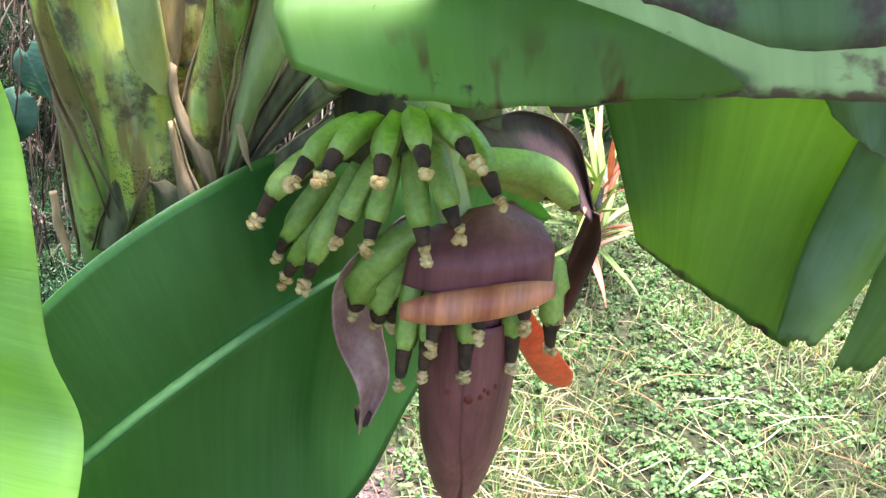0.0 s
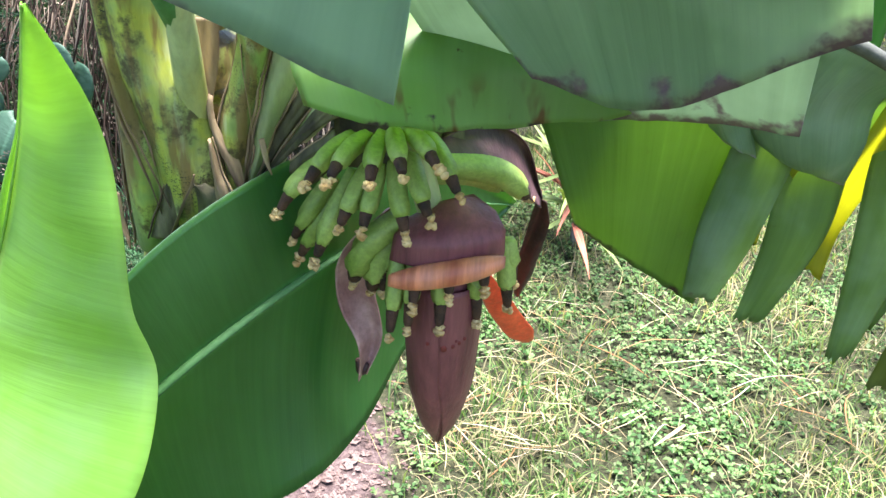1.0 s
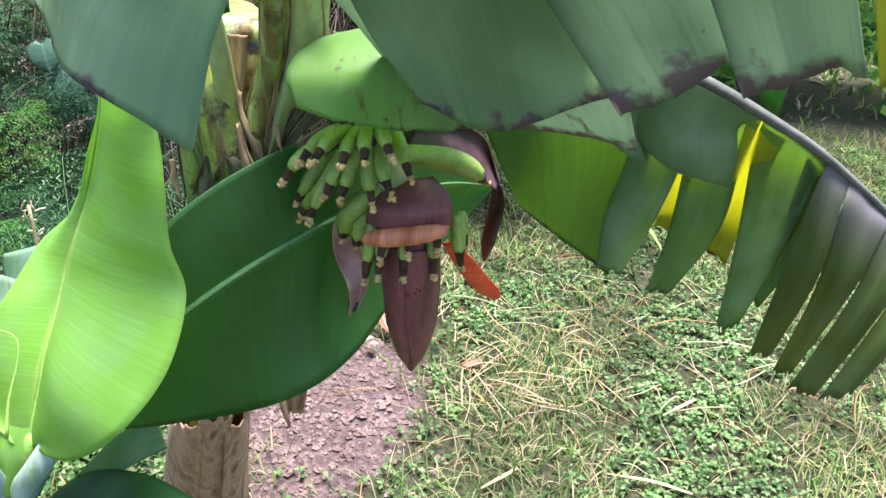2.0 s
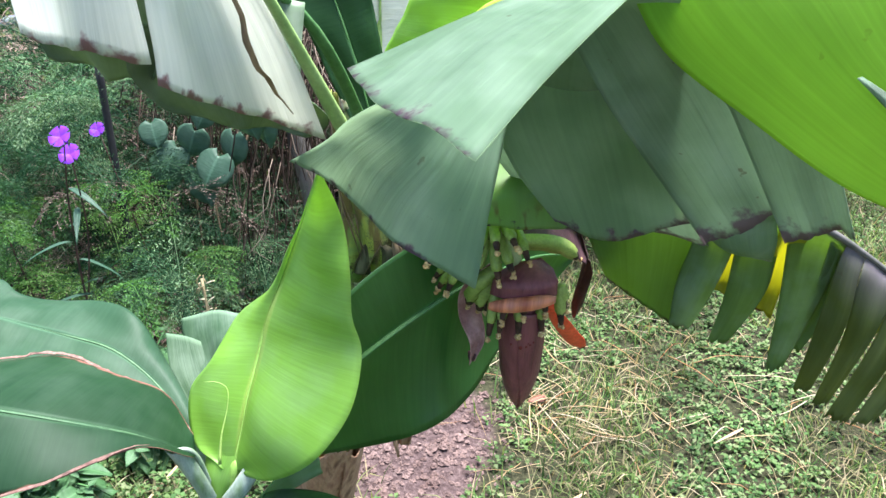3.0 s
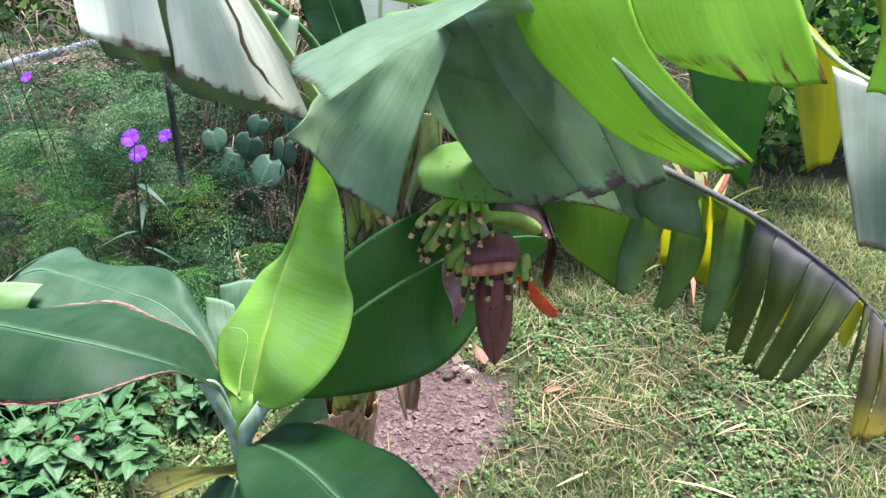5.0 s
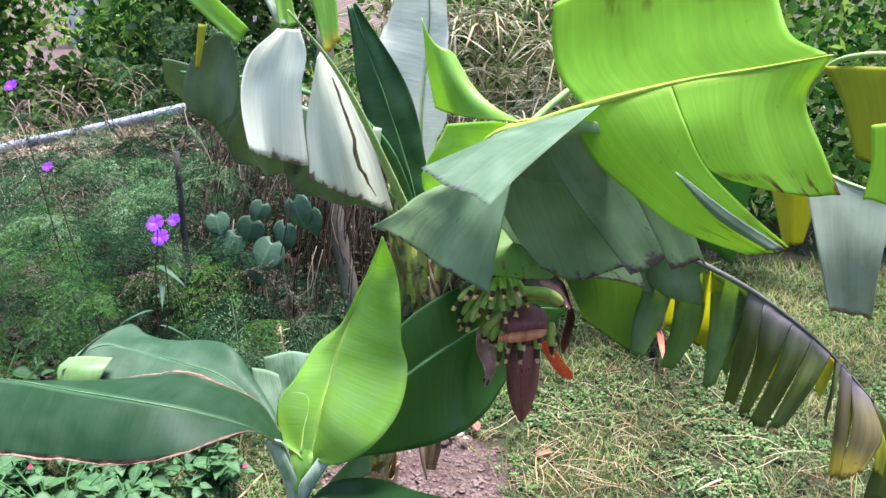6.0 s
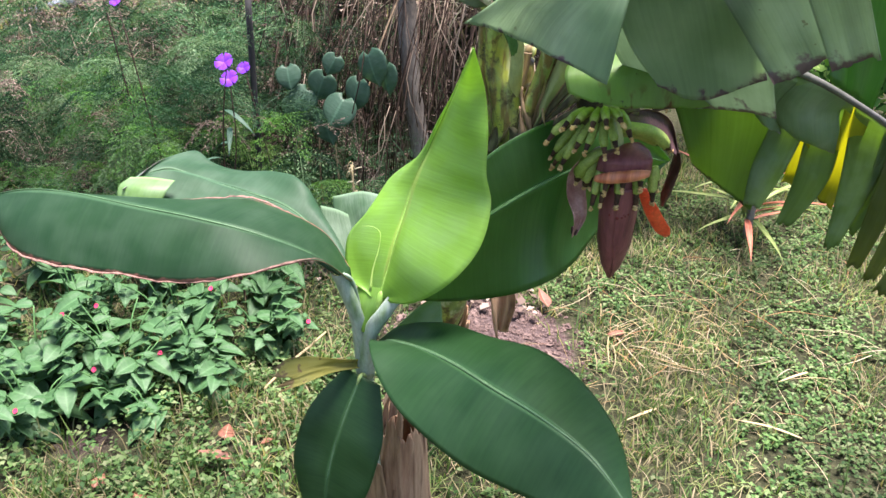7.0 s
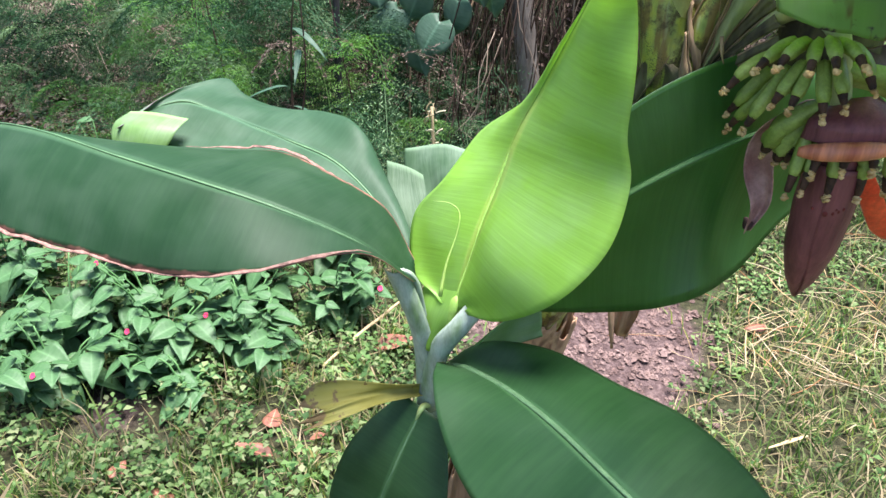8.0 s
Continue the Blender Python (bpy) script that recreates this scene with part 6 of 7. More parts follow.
def fronds(name, origins, rng, length, mat, label, category, leaflet=(0.009, 0.022), per=17, droop=0.6, needle=(0.0009, 0.0021), rise=(0.25, 1.0)):
    """Feathery fronds: an arching stalk, flat side sprays that shorten to the tip, and needle leaves along every spray."""
    vs, fs, off, tone = [], [], 0, []
    for o in origins:
        begin, own = off, rng.rand() ** 1.4
        az, ln = rng.uniform(0, 2 * math.pi), rng.uniform(*length)
        d = np.array([math.cos(az), math.sin(az), 0])
        lift = rng.uniform(*rise)
        c = spline([o, o + d * ln * 0.3 + (0, 0, ln * lift * 0.6), o + d * ln * 0.7 + (0, 0, ln * lift * 0.75), o + d * ln + (0, 0, ln * (lift * 0.75 - droop * 0.4))], np.linspace(0.15, 1, per))
        tv, tf = tube_arrays(c[::3], 0.0011, 3)
        vs.append(tv)
        fs += [tuple(i + off for i in q) for q in tf]
        off += len(tv)
        t = unit(np.gradient(c, axis=0))
        sd = unit(np.cross(t, (0, 0, 1.0)) + rng.normal(0, 0.08, (per, 3)))
        prof = np.interp(np.linspace(0, 1, per), [0, 0.25, 0.6, 1], [0.5, 1.0, 0.75, 0.12]) * ln * 0.34
        m = 9
        f = np.linspace(0.08, 1, m)
        for sgn in (-1, 1):
            dirs = unit(sd * sgn + t * 0.55 + rng.normal(0, 0.1, (per, 3)) + (0, 0, -0.08))
            base = c[:, None] + dirs[:, None] * (prof[:, None] * f[None])[..., None] - np.array([0, 0, 0.18])[None, None] * (prof[:, None] * f[None] ** 2)[..., None]
            a = np.repeat(base.reshape(-1, 3), 2, axis=0)
            dd = np.repeat(np.repeat(dirs[:, None], m, 1).reshape(-1, 3), 2, axis=0)
            tt = np.repeat(np.repeat(t[:, None], m, 1).reshape(-1, 3), 2, axis=0)
            flip = np.tile([1.0, -1.0], per * m)[:, None]
            n = len(a)
            dv = unit(dd * 0.75 + tt * flip + rng.normal(0, 0.25, (n, 3)))
            ll = rng.uniform(*leaflet, n) * np.repeat(np.tile(np.linspace(1.1, 0.6, m), per), 2)
            b = a + dv * ll[:, None]
            w = unit(np.cross(dv, rng.normal(0, 1, (n, 3)))) * rng.uniform(*needle, n)[:, None]
            vs.append(np.stack([a, (a + b) / 2 + w, b, (a + b) / 2 - w], 1).reshape(-1, 3))
            i = off + np.arange(n) * 4
            fs += np.stack([i, i + 1, i + 2, i + 3], -1).tolist()
            off += n * 4
        tone.append(np.full(off - begin, own))
    me = raw_mesh(name, np.concatenate(vs), fs, [mat], False)
    me.attributes.new("frond", "FLOAT", "POINT").data.foreach_set("value", np.concatenate(tone).astype(np.float32))
    ob = part_mesh(name, me)
    return tagged(ob, label, category, kind="stuff")


rng = np.random.RandomState(31)
org = np.stack([rng.uniform(-4.0, -1.3, 1350), rng.uniform(1.7, 2.9, 1350), np.zeros(1350)], -1)
org = org[(org[:, 0] > -1.75 - 0.5 * rng.rand(len(org)) ** 2) | (rng.rand(len(org)) < 0.6)]
org = org[(org[:, 0] < -1.42) | (rng.rand(len(org)) < 0.3)]
org[:, 2] = [ground_z(a, b) + rng.uniform(0, 0.85) * (0.30 if a > -1.47 else 1.0 if a > -2.5 else 0.6) for a, b, c in org]
fronds("asparagus_fern", org, rng, (0.22, 0.55), FERN, "feathery fern thicket with shade in its dark tones", "fern")
org = np.stack([rng.uniform(-1.5, -0.5, 60), rng.uniform(1.9, 2.35, 60), np.zeros(60)], -1)
org[:, 2] = [ground_z(a, b) + rng.uniform(0, 0.18) for a, b, c in org]
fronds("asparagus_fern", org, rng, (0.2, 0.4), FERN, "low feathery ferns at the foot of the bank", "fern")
org = np.stack([rng.uniform(-2.6, -1.22, 52), rng.uniform(1.55, 2.1, 52), np.zeros(52)], -1)
org[:, 2] = [ground_z(a, b) + rng.uniform(0.05, 0.6) for a, b, c in org]
fronds("fern", org, rng, (0.18, 0.40), FERN_LIGHT, "fern fronds with sunlight in their green in front of the bank", "fern", (0.009, 0.018), 18, 0.9, (0.0012, 0.0024))
org = np.stack([rng.uniform(-4.2, -1.3, 170), rng.uniform(1.7, 2.7, 170), np.zeros(170)], -1)
org[:, 2] = [ground_z(a, b) + rng.uniform(0, 0.6) for a, b, c in org]
fronds("dead_fern", org, rng, (0.2, 0.45), LITTER, "brown dead fronds among the living ferns", "fern", (0.007, 0.015), 14, 0.8)
tube("tree_trunk", [(-0.93, 2.42, 0.0), (-0.98, 2.38, 0.4), (-1.06, 2.40, 0.9), (-1.1, 2.5, 1.6)], [0.05, 0.042, 0.04, 0.035], TRUNK, None, 12, 24, label="", wobble=0.008)
tagged(bpy.data.objects["tree_trunk"], "thin grey tree trunk on the bank", "tree trunk")


def foliage_wall(name, boxes, rng, size, mat, label, category):
    vs, fs, off = [], [], 0
    for x0, x1, y0, y1, z0, z1, n in boxes:
        c = np.stack([rng.uniform(x0, x1, n), rng.uniform(y0, y1, n), rng.uniform(z0, z1, n)], -1)
        lump = np.array([noise.noise(Vector(p) * 0.9) for p in c])
        c = c[lump > -0.12]
        n = len(c)
        d = unit(rng.normal(0, 1, (n, 3)) + (0, -0.2, -0.35))
        w = unit(np.cross(d, rng.normal(0, 1, (n, 3))))
        ln = rng.uniform(*size, n)[:, None]
        q = np.stack([c, c + d * ln * 0.5 + w * ln * 0.27, c + d * ln, c + d * ln * 0.5 - w * ln * 0.27], 1).reshape(-1, 3)
        vs.append(q)
        i = off + np.arange(n) * 4
        fs += np.stack([i, i + 1, i + 2, i + 3], -1).tolist()
        off += len(q)
    return tagged(part_mesh(name, raw_mesh(name, np.concatenate(vs), fs, [mat], False)), label, category, kind="stuff")


rng = np.random.RandomState(41)
foliage_wall("hedge", [(-8, -1.0, 4.7, 5.3, 0.6, 2.6, 15000), (-9, -2.0, 5.0, 7.0, 0.0, 3.2, 26000), (-2.5, 7, 6.5, 8.5, 0.3, 3.0, 20000), (7, 10, 3, 8, 0.0, 3, 5000), (-3.2, 1.2, 3.9, 4.6, 0.5, 2.3, 15000), (0.6, 4.5, 4.6, 5.6, 0.0, 2.2, 15000), (-9, -2.4, 5.2, 6.0, 0.3, 3.2, 15000)], rng, (0.05, 0.13), FAR_LEAF, "far shrubs with broken shade in their leaf colours", "shrubs")
tube("pipe", [(-4.9, 3.3, 0.33), (-3.63, 3.3, 0.71), (-2.99, 3.3, 0.862), (-2.2, 3.3, 1.06)], 0.03, PIPE, None, 12, 12)
tagged(bpy.data.objects["pipe"], "grey plastic pipe lying on the slope", "pipe")
tube("fence_post", [(-1.56, 1.93, 0.0), (-1.55, 1.93, 0.5), (-1.545, 1.93, 1.12)], 0.013, POST, None, 10, 10)
tagged(bpy.data.objects["fence_post"], "thin dark wooden post among ferns", "post")

# clods on the bare soil
rng = np.random.RandomState(61)
chunks = []
while len(chunks) < 1500:
    x, y = rng.uniform(-0.95, 0.1), rng.uniform(0.95, 2.0)
    if rng.rand() > sandy(x, y):
        continue
    r = rng.uniform(0.003, 0.010) * (2.0 if rng.rand() < 0.08 else 1)
    p = np.array([x, y, ground_z(x, y) - 0.2 * r])
    vv, ff = tube_arrays([p, p + (0.2 * r, 0, r * 0.45), p + (0, 0.1 * r, r * 0.9), p + (0, 0, r * 1.15)], np.array([r * 0.9, r, r * 0.7, r * 0.2]), 6)
    chunks.append((vv + rng.normal(0, r * 0.14, vv.shape), ff))
v, f = join_arrays(chunks)
tagged(part_mesh("clods", raw_mesh("clods", v, f, [SOIL], False)), "small crumbs of pinkish sandy soil", "soil", kind="stuff")

# ---- broad-leaved bush beside the plants ----
def ovate(name, length, width, mats, fold=0.25, droop=0.25, heart=0.0):
    """A pointed oval leaf lying along +y, a little folded and drooping."""
    uu, vv = np.meshgrid(np.linspace(-1, 1, 7), np.linspace(0, 1, 8), indexing="ij")
    prof = np.sin(np.clip(vv, 0, 1) ** (0.42 if heart else 0.72) * math.pi) * (1 - 0.25 * vv) + 0.02
    x = uu * prof * width / 2
    y = vv * length - heart * length * (np.abs(uu) * (1 - vv) ** 2)
    z = np.abs(uu) * prof * width / 2 * fold - droop * length * vv ** 2 + 0.01 * length * np.sin(vv * 9) * np.abs(uu)
    me = sheet_mesh(name, np.stack([x, y, z], -1), mats, 0.0006, np.stack([vv, np.abs(uu) * 0.8], -1))
    return me


LEAF_SHAPES = [ovate("leaf", 0.09, 0.066, [BROAD, BROAD], 0.25, 0.2), ovate("leaf", 0.078, 0.058, [BROAD, BROAD], 0.1, 0.35), ovate("leaf", 0.06, 0.042, [BROAD, BROAD], 0.35, 0.1), ovate("leaf", 0.105, 0.075, [BROAD, BROAD], 0.2, 0.45)]


def small_flower(parent, at, size, mat, facing=(0, -0.6, 0.6), petals=5):
    d = Vector(facing).normalized()
    turn = d.to_track_quat("Z", "Y").to_matrix()
    bm = bmesh.new()
    for k in range(petals):
        a0 = 2 * math.pi * k / petals
        pts = [(0, 0, 0), (0.55, -0.38, 0.12), (0.95, -0.52, 0.16 + 0.02 * k), (1.08, 0.0, 0.12), (0.95, 0.52, 0.18), (0.55, 0.38, 0.13)]
        vs = []
        for px, py, pz in pts:
            c, s_ = math.cos(a0), math.sin(a0)
            p = Vector((px * c - py * s_, px * s_ + py * c, pz)) * size
            vs.append(bm.verts.new(Vector(at) + turn @ p))
        mid = bm.verts.new(Vector(at) + turn @ (Vector((math.cos(a0), math.sin(a0), 0.3)) * size * 0.6))
        for i in range(6):
            bm.faces.new((vs[i], vs[(i + 1) % 6], mid))
    v, f = tube_arrays([Vector(at) - d * size * 1.2, Vector(at) - d * size * 0.4, Vector(at)], np.array([0.12, 0.2, 0.3]) * size, 6)
    vs = [bm.verts.new(q) for q in v]
    for q in f:
        bm.faces.new([vs[i] for i in q])
    return part("flower", bm, mat, parent)


def bush(at, spread, height, stems, seed, flowers=0):
    rng = random.Random(seed)
    base = Vector((at[0], at[1], ground_z(*at)))
    ob = tagged(empty("leafy_bush", base), "low bush with pointed mid-green leaves", "bush", "leafy bushes")
    for k in range(stems):
        a = rng.uniform(0, 2 * math.pi)
        r = spread * math.sqrt(rng.random())
        top = base + Vector((math.cos(a) * r, math.sin(a) * r * 0.9, height * rng.uniform(0.55, 1.05)))
        st = tube("stem", [base + Vector((math.cos(a), math.sin(a), 0)) * r * 0.3, base.lerp(top, 0.55) + Vector((0, 0, 0.03)), top], [0.004, 0.003, 0.002], RIB_DARK, ob, 5, 8)
        for j in range(rng.choice((5, 6, 7))):
            f = 1 - 0.13 * j
            p = base.lerp(top, max(0.35, f))
            az = j * 1.57 + (math.pi if j % 2 else 0) + rng.uniform(-0.4, 0.4) + a
            lf = part_mesh("leaf", rng.choice(LEAF_SHAPES), ob)
            lf.matrix_world = Matrix.Translation(p) @ Euler((rng.uniform(-0.1, 0.5) - 0.09 * j, rng.uniform(-0.4, 0.4), az)).to_matrix().to_4x4() @ Matrix.Scale(rng.uniform(0.55, 1.35) * (0.6 if j < 2 else 1.0), 4)
        if k < flowers:
            small_flower(ob, top + Vector((0.01, -0.02, 0.012)), 0.008, PINK)
    for ch in ob.children:
        ch.matrix_parent_inverse = Matrix.Translation(base).inverted()


for k, (x, y, sp, h, n, fl) in enumerate([(-1.30, 1.02, 0.18, 0.20, 13, 1), (-1.52, 0.92, 0.2, 0.26, 14, 2), (-1.48, 1.22, 0.22, 0.30, 14, 1), (-1.16, 1.26, 0.16, 0.22, 11, 1), (-1.82, 1.10, 0.24, 0.34, 15, 1),
                                          (-1.74, 0.78, 0.18, 0.24, 12, 1), (-2.10, 0.90, 0.24, 0.34, 14, 1), (-1.70, 1.45, 0.26, 0.34, 13, 1), (-1.30, 1.50, 0.2, 0.24, 11, 0), (-2.15, 1.35, 0.26, 0.4, 12, 0),
                                          (-1.42, 0.80, 0.17, 0.22, 12, 1), (-1.62, 0.62, 0.17, 0.22, 12, 1), (-1.20, 0.98, 0.14, 0.17, 10, 0), (-1.85, 0.62, 0.18, 0.26, 12, 0), (-1.28, 0.76, 0.11, 0.13, 8, 0)]):
    bush((x, y), sp, h, n, 300 + k, fl)

# ---- violet-flowered weed ----
weed = tagged(empty("violet_flower_plant", (-1.36, 1.45, 0.0)), "slender plant with violet trumpet flowers", "flowering plant")
tube("stem", [(-1.36, 1.46, 0.0), (-1.40, 1.45, 0.4), (-1.37, 1.42, 0.75), (-1.31, 1.38, 0.98)], [0.005, 0.004, 0.003, 0.002], BRACT_DRY, weed, 6, 16)
tube("stem", [(-1.39, 1.45, 0.45), (-1.33, 1.43, 0.70), (-1.32, 1.41, 0.93)], [0.003, 0.0025, 0.002], BRACT_DRY, weed, 6, 12)
small_flower(weed, (-1.308, 1.368, 1.007), 0.030, VIOLET)
small_flower(weed, (-1.319, 1.407, 0.941), 0.030, VIOLET)
SLIM = ovate("leaf", 0.14, 0.022, [VINE_LEAF, VINE_LEAF], 0.2, 0.5)
rng7 = random.Random(7)
for k in range(11):
    lf = part_mesh("leaf", SLIM, weed)
    lf.matrix_world = Matrix.Translation((-1.38 + rng7.uniform(-0.03, 0.05), 1.44, 0.22 + 0.06 * k)) @ Euler((rng7.uniform(-0.2, 0.5), rng7.uniform(-0.3, 0.3), rng7.uniform(0, 6.3))).to_matrix().to_4x4()
rel(weed)
far_weed = tagged(empty("violet_flower_plant", (-2.3, 2.2, 0.1)), "violet flowers further back among the ferns", "flowering plant")
for p, wide in (((-1.544, 1.859, 0.849), 0.026), ((-1.891, 1.598, 1.114), 0.020), ((-2.062, 1.679, 1.401), 0.024)):
    small_flower(far_weed, p, wide, VIOLET)
    tube("stem", [(p[0] + 0.1, p[1] + 0.1, 0.1), (p[0] + 0.06, p[1] + 0.03, p[2] * 0.6), (p[0], p[1] + 0.01, p[2] - 0.02)], [0.004, 0.003, 0.002], BRACT_DRY, far_weed, 5, 10)
rel(far_weed)

# ---- heart-leaved vine on the bank ----
vine = tagged(empty("vine", (-1.35, 2.35, 0.4)), "climbing vine with heart-shaped dark leaves", "vine")
def heart_leaf(length, width):
    """A hanging heart-shaped leaf, its stalk end up and its tip down, the blade puckered between the veins."""
    uu, vv = np.meshgrid(np.linspace(-1, 1, 13), np.linspace(0, 1, 14), indexing="ij")
    half = np.interp(vv, [0, 0.06, 0.18, 0.34, 0.55, 0.75, 0.9, 1], [0.30, 0.66, 0.93, 1.0, 0.88, 0.58, 0.22, 0.01])
    x = uu * half * width / 2
    z = -vv * length + 0.16 * length * np.abs(uu) ** 1.5 * np.clip(1 - vv * 2.2, 0, 1)
    y = -0.05 * length * np.sin(vv * 3.0) + 0.10 * length * np.abs(uu) ** 1.4 + 0.012 * length * np.cos((vv - 0.5 * np.abs(uu)) * 34)
    return sheet_mesh("leaf", np.stack([x, y, z], -1), [VINE_LEAF, VINE_LEAF], 0.0006, np.stack([vv, np.abs(uu) * 0.8], -1))


HEART = heart_leaf(0.13, 0.145)
for k, (x, z, tw, sc) in enumerate([(-1.458, 0.655, 0.35, 0.95), (-1.325, 0.765, 0.1, 0.85), (-1.334, 0.625, -0.1, 1.1), (-1.23, 0.685, -0.25, 1.0), (-1.181, 0.755, -0.5, 0.9), (-1.128, 0.875, -0.3, 0.95), (-1.40, 0.70, 0.2, 0.8), (-1.484, 0.79, 0.6, 0.7), (-1.06, 0.83, -0.6, 0.8), (-1.27, 0.85, 0.3, 0.6)]):
    lf = part_mesh("leaf", HEART, vine)
    lf.matrix_world = Matrix.Translation((x + 0.01, 2.11 - 0.012 * (k % 4), z + 0.02)) @ Euler((0.25 * math.sin(k * 1.7) - 0.2, 0.5 * math.sin(k * 2.3), tw * 0.7)).to_matrix().to_4x4() @ Matrix.Scale(sc * 1.08, 4)
for pts in ([(-1.05, 2.40, 1.2), (-1.12, 2.25, 0.92), (-1.16, 2.17, 0.72), (-1.31, 2.16, 0.60), (-1.41, 2.16, 0.5)], [(-1.31, 2.16, 0.60), (-1.29, 2.16, 0.3), (-1.22, 2.12, 0.02)], [(-1.38, 2.16, 0.52), (-1.37, 2.14, 0.3), (-1.33, 2.1, 0.0)]):
    tube("stem", pts, 0.0035, SHEATH, vine, 6, 18)
rel(vine)

# ---- spiky coloured plant behind the bunch ----
spiky = tagged(empty("cordyline", (0.50, 2.95, 0.0)), "spiky plant with red-edged yellow-green leaves", "cordyline")
STRAP_A = leaf_mat("strap_leaf_green", (0.16, 0.26, 0.06), (0.36, 0.4, 0.14), (0.5, 0.6, 0.15), 0.35, 0.5, veins=6)
STRAP_B = leaf_mat("strap_leaf_red", (0.4, 0.10, 0.07), (0.6, 0.26, 0.16), (0.7, 0.3, 0.15), 0.35, 0.5, veins=6)
STRAPS = [ovate("leaf", 0.42, 0.032, [m, m], 0.3, 0.25) for m in (STRAP_A, STRAP_B)]
r9 = random.Random(9)
for k in range(46):
    lf = part_mesh("leaf", STRAPS[k % 3 == 0], spiky)
    lf.matrix_world = Matrix.Translation((0.50 + r9.uniform(-0.03, 0.03), 2.95 + r9.uniform(-0.03, 0.03), 0.08 + 0.006 * k)) @ Euler((r9.uniform(0.1, 1.3), 0, r9.uniform(0, 6.3))).to_matrix().to_4x4() @ Matrix.Scale(r9.uniform(0.7, 1.1), 4)
tube("stem", [(0.50, 2.95, -0.02), (0.50, 2.95, 0.2), (0.505, 2.95, 0.38)], [0.02, 0.018, 0.012], TRUNK, spiky, 8, 8)
rel(spiky)

# ---- far white house behind the shrubs ----
house = tagged(empty("house", (-7.7, 12.5, 0.0)), "small far white house with a grey roof", "house")


def slab(name, lo, hi, mat, parent):
    bm = bmesh.new()
    bmesh.ops.create_cube(bm, size=1.0)
    for vert in bm.verts:
        vert.co = Vector([lo[i] + (vert.co[i] + 0.5) * (hi[i] - lo[i]) for i in range(3)])
    bmesh.ops.bevel(bm, geom=bm.edges[:], offset=0.01, segments=1, affect="EDGES")
    return part(name, bm, mat, parent)


PLASTER = surface("white_plaster", (0.62, 0.62, 0.60), (0.75, 0.75, 0.74), 1.5, 0.8, 30, 0.2)
slab("wall", (-9.6, 12.0, 0.0), (-6.4, 14.0, 2.3), PLASTER, house)
slab("roof", (-9.8, 11.8, 2.3), (-6.2, 14.2, 2.5), PIPE, house)
slab("window", (-8.6, 11.97, 0.9), (-7.6, 12.0, 1.9), PIPE, house)
rel(house)

# ---- dry clump on the bank ----
rngd = np.random.RandomState(51)
chunks = []
for k in range(900):
    p = np.array([rngd.uniform(-1.05, 0.15), rngd.uniform(2.9, 3.6), rngd.uniform(0.75, 1.62)])
    az, up = rngd.uniform(0, 6.3), rngd.uniform(-0.3, 0.9)
    d = np.array([math.cos(az), math.sin(az) * 0.6 - 0.3, up])
    ln = rngd.uniform(0.25, 0.6)
    path = spline([p, p + d * ln * 0.5 + (0, 0, 0.04), p + d * ln - (0, 0, 0.10)], np.linspace(0, 1, 6))
    chunks.append(tube_arrays(path, np.array([1, 1, 1, 0.9, 0.7, 0.2]) * rngd.uniform(0.003, 0.009), 4, 0.25))
v, f = join_arrays(chunks)
tagged(part_mesh("dry_clump", raw_mesh("dry_clump", v, f, [PALE_STRAW])), "heap of dry strap leaves on the bank", "dry grass", kind="stuff")

rngd = np.random.RandomState(53)
chunks = []
for k in range(700):
    p = np.array([rngd.uniform(-3.5, -2.35), rngd.uniform(2.35, 3.3), 0.0])
    p[2] = ground_z(p[0], p[1]) + rngd.uniform(0.0, 0.55)
    az = rngd.uniform(0, 6.3)
    d = np.array([math.cos(az), math.sin(az) * 0.6 - 0.2, rngd.uniform(-0.2, 0.8)])
    ln = rngd.uniform(0.15, 0.45)
    path = spline([p, p + d * ln * 0.5 + (0, 0, 0.03), p + d * ln - (0, 0, 0.08)], np.linspace(0, 1, 6))
    chunks.append(tube_arrays(path, np.array([1, 1, 1, 0.9, 0.7, 0.2]) * rngd.uniform(0.0015, 0.004), 4, 0.3))
v, f = join_arrays(chunks)
tagged(part_mesh("dry_clump", raw_mesh("dry_clump", v, f, [PINK_STRAW])), "pinkish tan dead grass at the end of the bank", "dry grass", kind="stuff")

# ---- more of the fruiting plant: far leaf with yellow ribbons ----
TIPPED = leaf_mat("yellow_tipped_leaf", (0.10, 0.24, 0.03), (0.16, 0.34, 0.05), (0.7, 0.9, 0.15), 0.5, 0.45, edge=BROWN, edge_at=1.0, yellow=0.35)
far_leaf = tube("leaf", [(-0.12, 0.72, 1.36), (0.15, 0.88, 1.62), (0.42, 0.88, 1.62), (0.62, 0.80, 1.47), (0.78, 0.74, 1.42)], [0.012, 0.01, 0.008, 0.006, 0.003], RIB, plant, 8, 40, 0.8, "ageing leaf with yellow and pale ribbons")
torn_panel(far_leaf, [[(0.60, 0.79, 1.47), (0.78, 0.74, 1.42)], [(0.64, 0.72, 1.32), (0.76, 0.70, 1.30)], [(0.685, 0.70, 1.18), (0.765, 0.70, 1.17)]], [GREYED, GREYED], 61.0, 0.01)
torn_panel(far_leaf, [[(0.50, 0.86, 1.58), (0.62, 0.80, 1.47)], [(0.55, 0.82, 1.42), (0.64, 0.80, 1.38)], [(0.60, 0.80, 1.27), (0.63, 0.80, 1.29)]], [YELLOWED, YELLOWED], 62.0, 0.01)
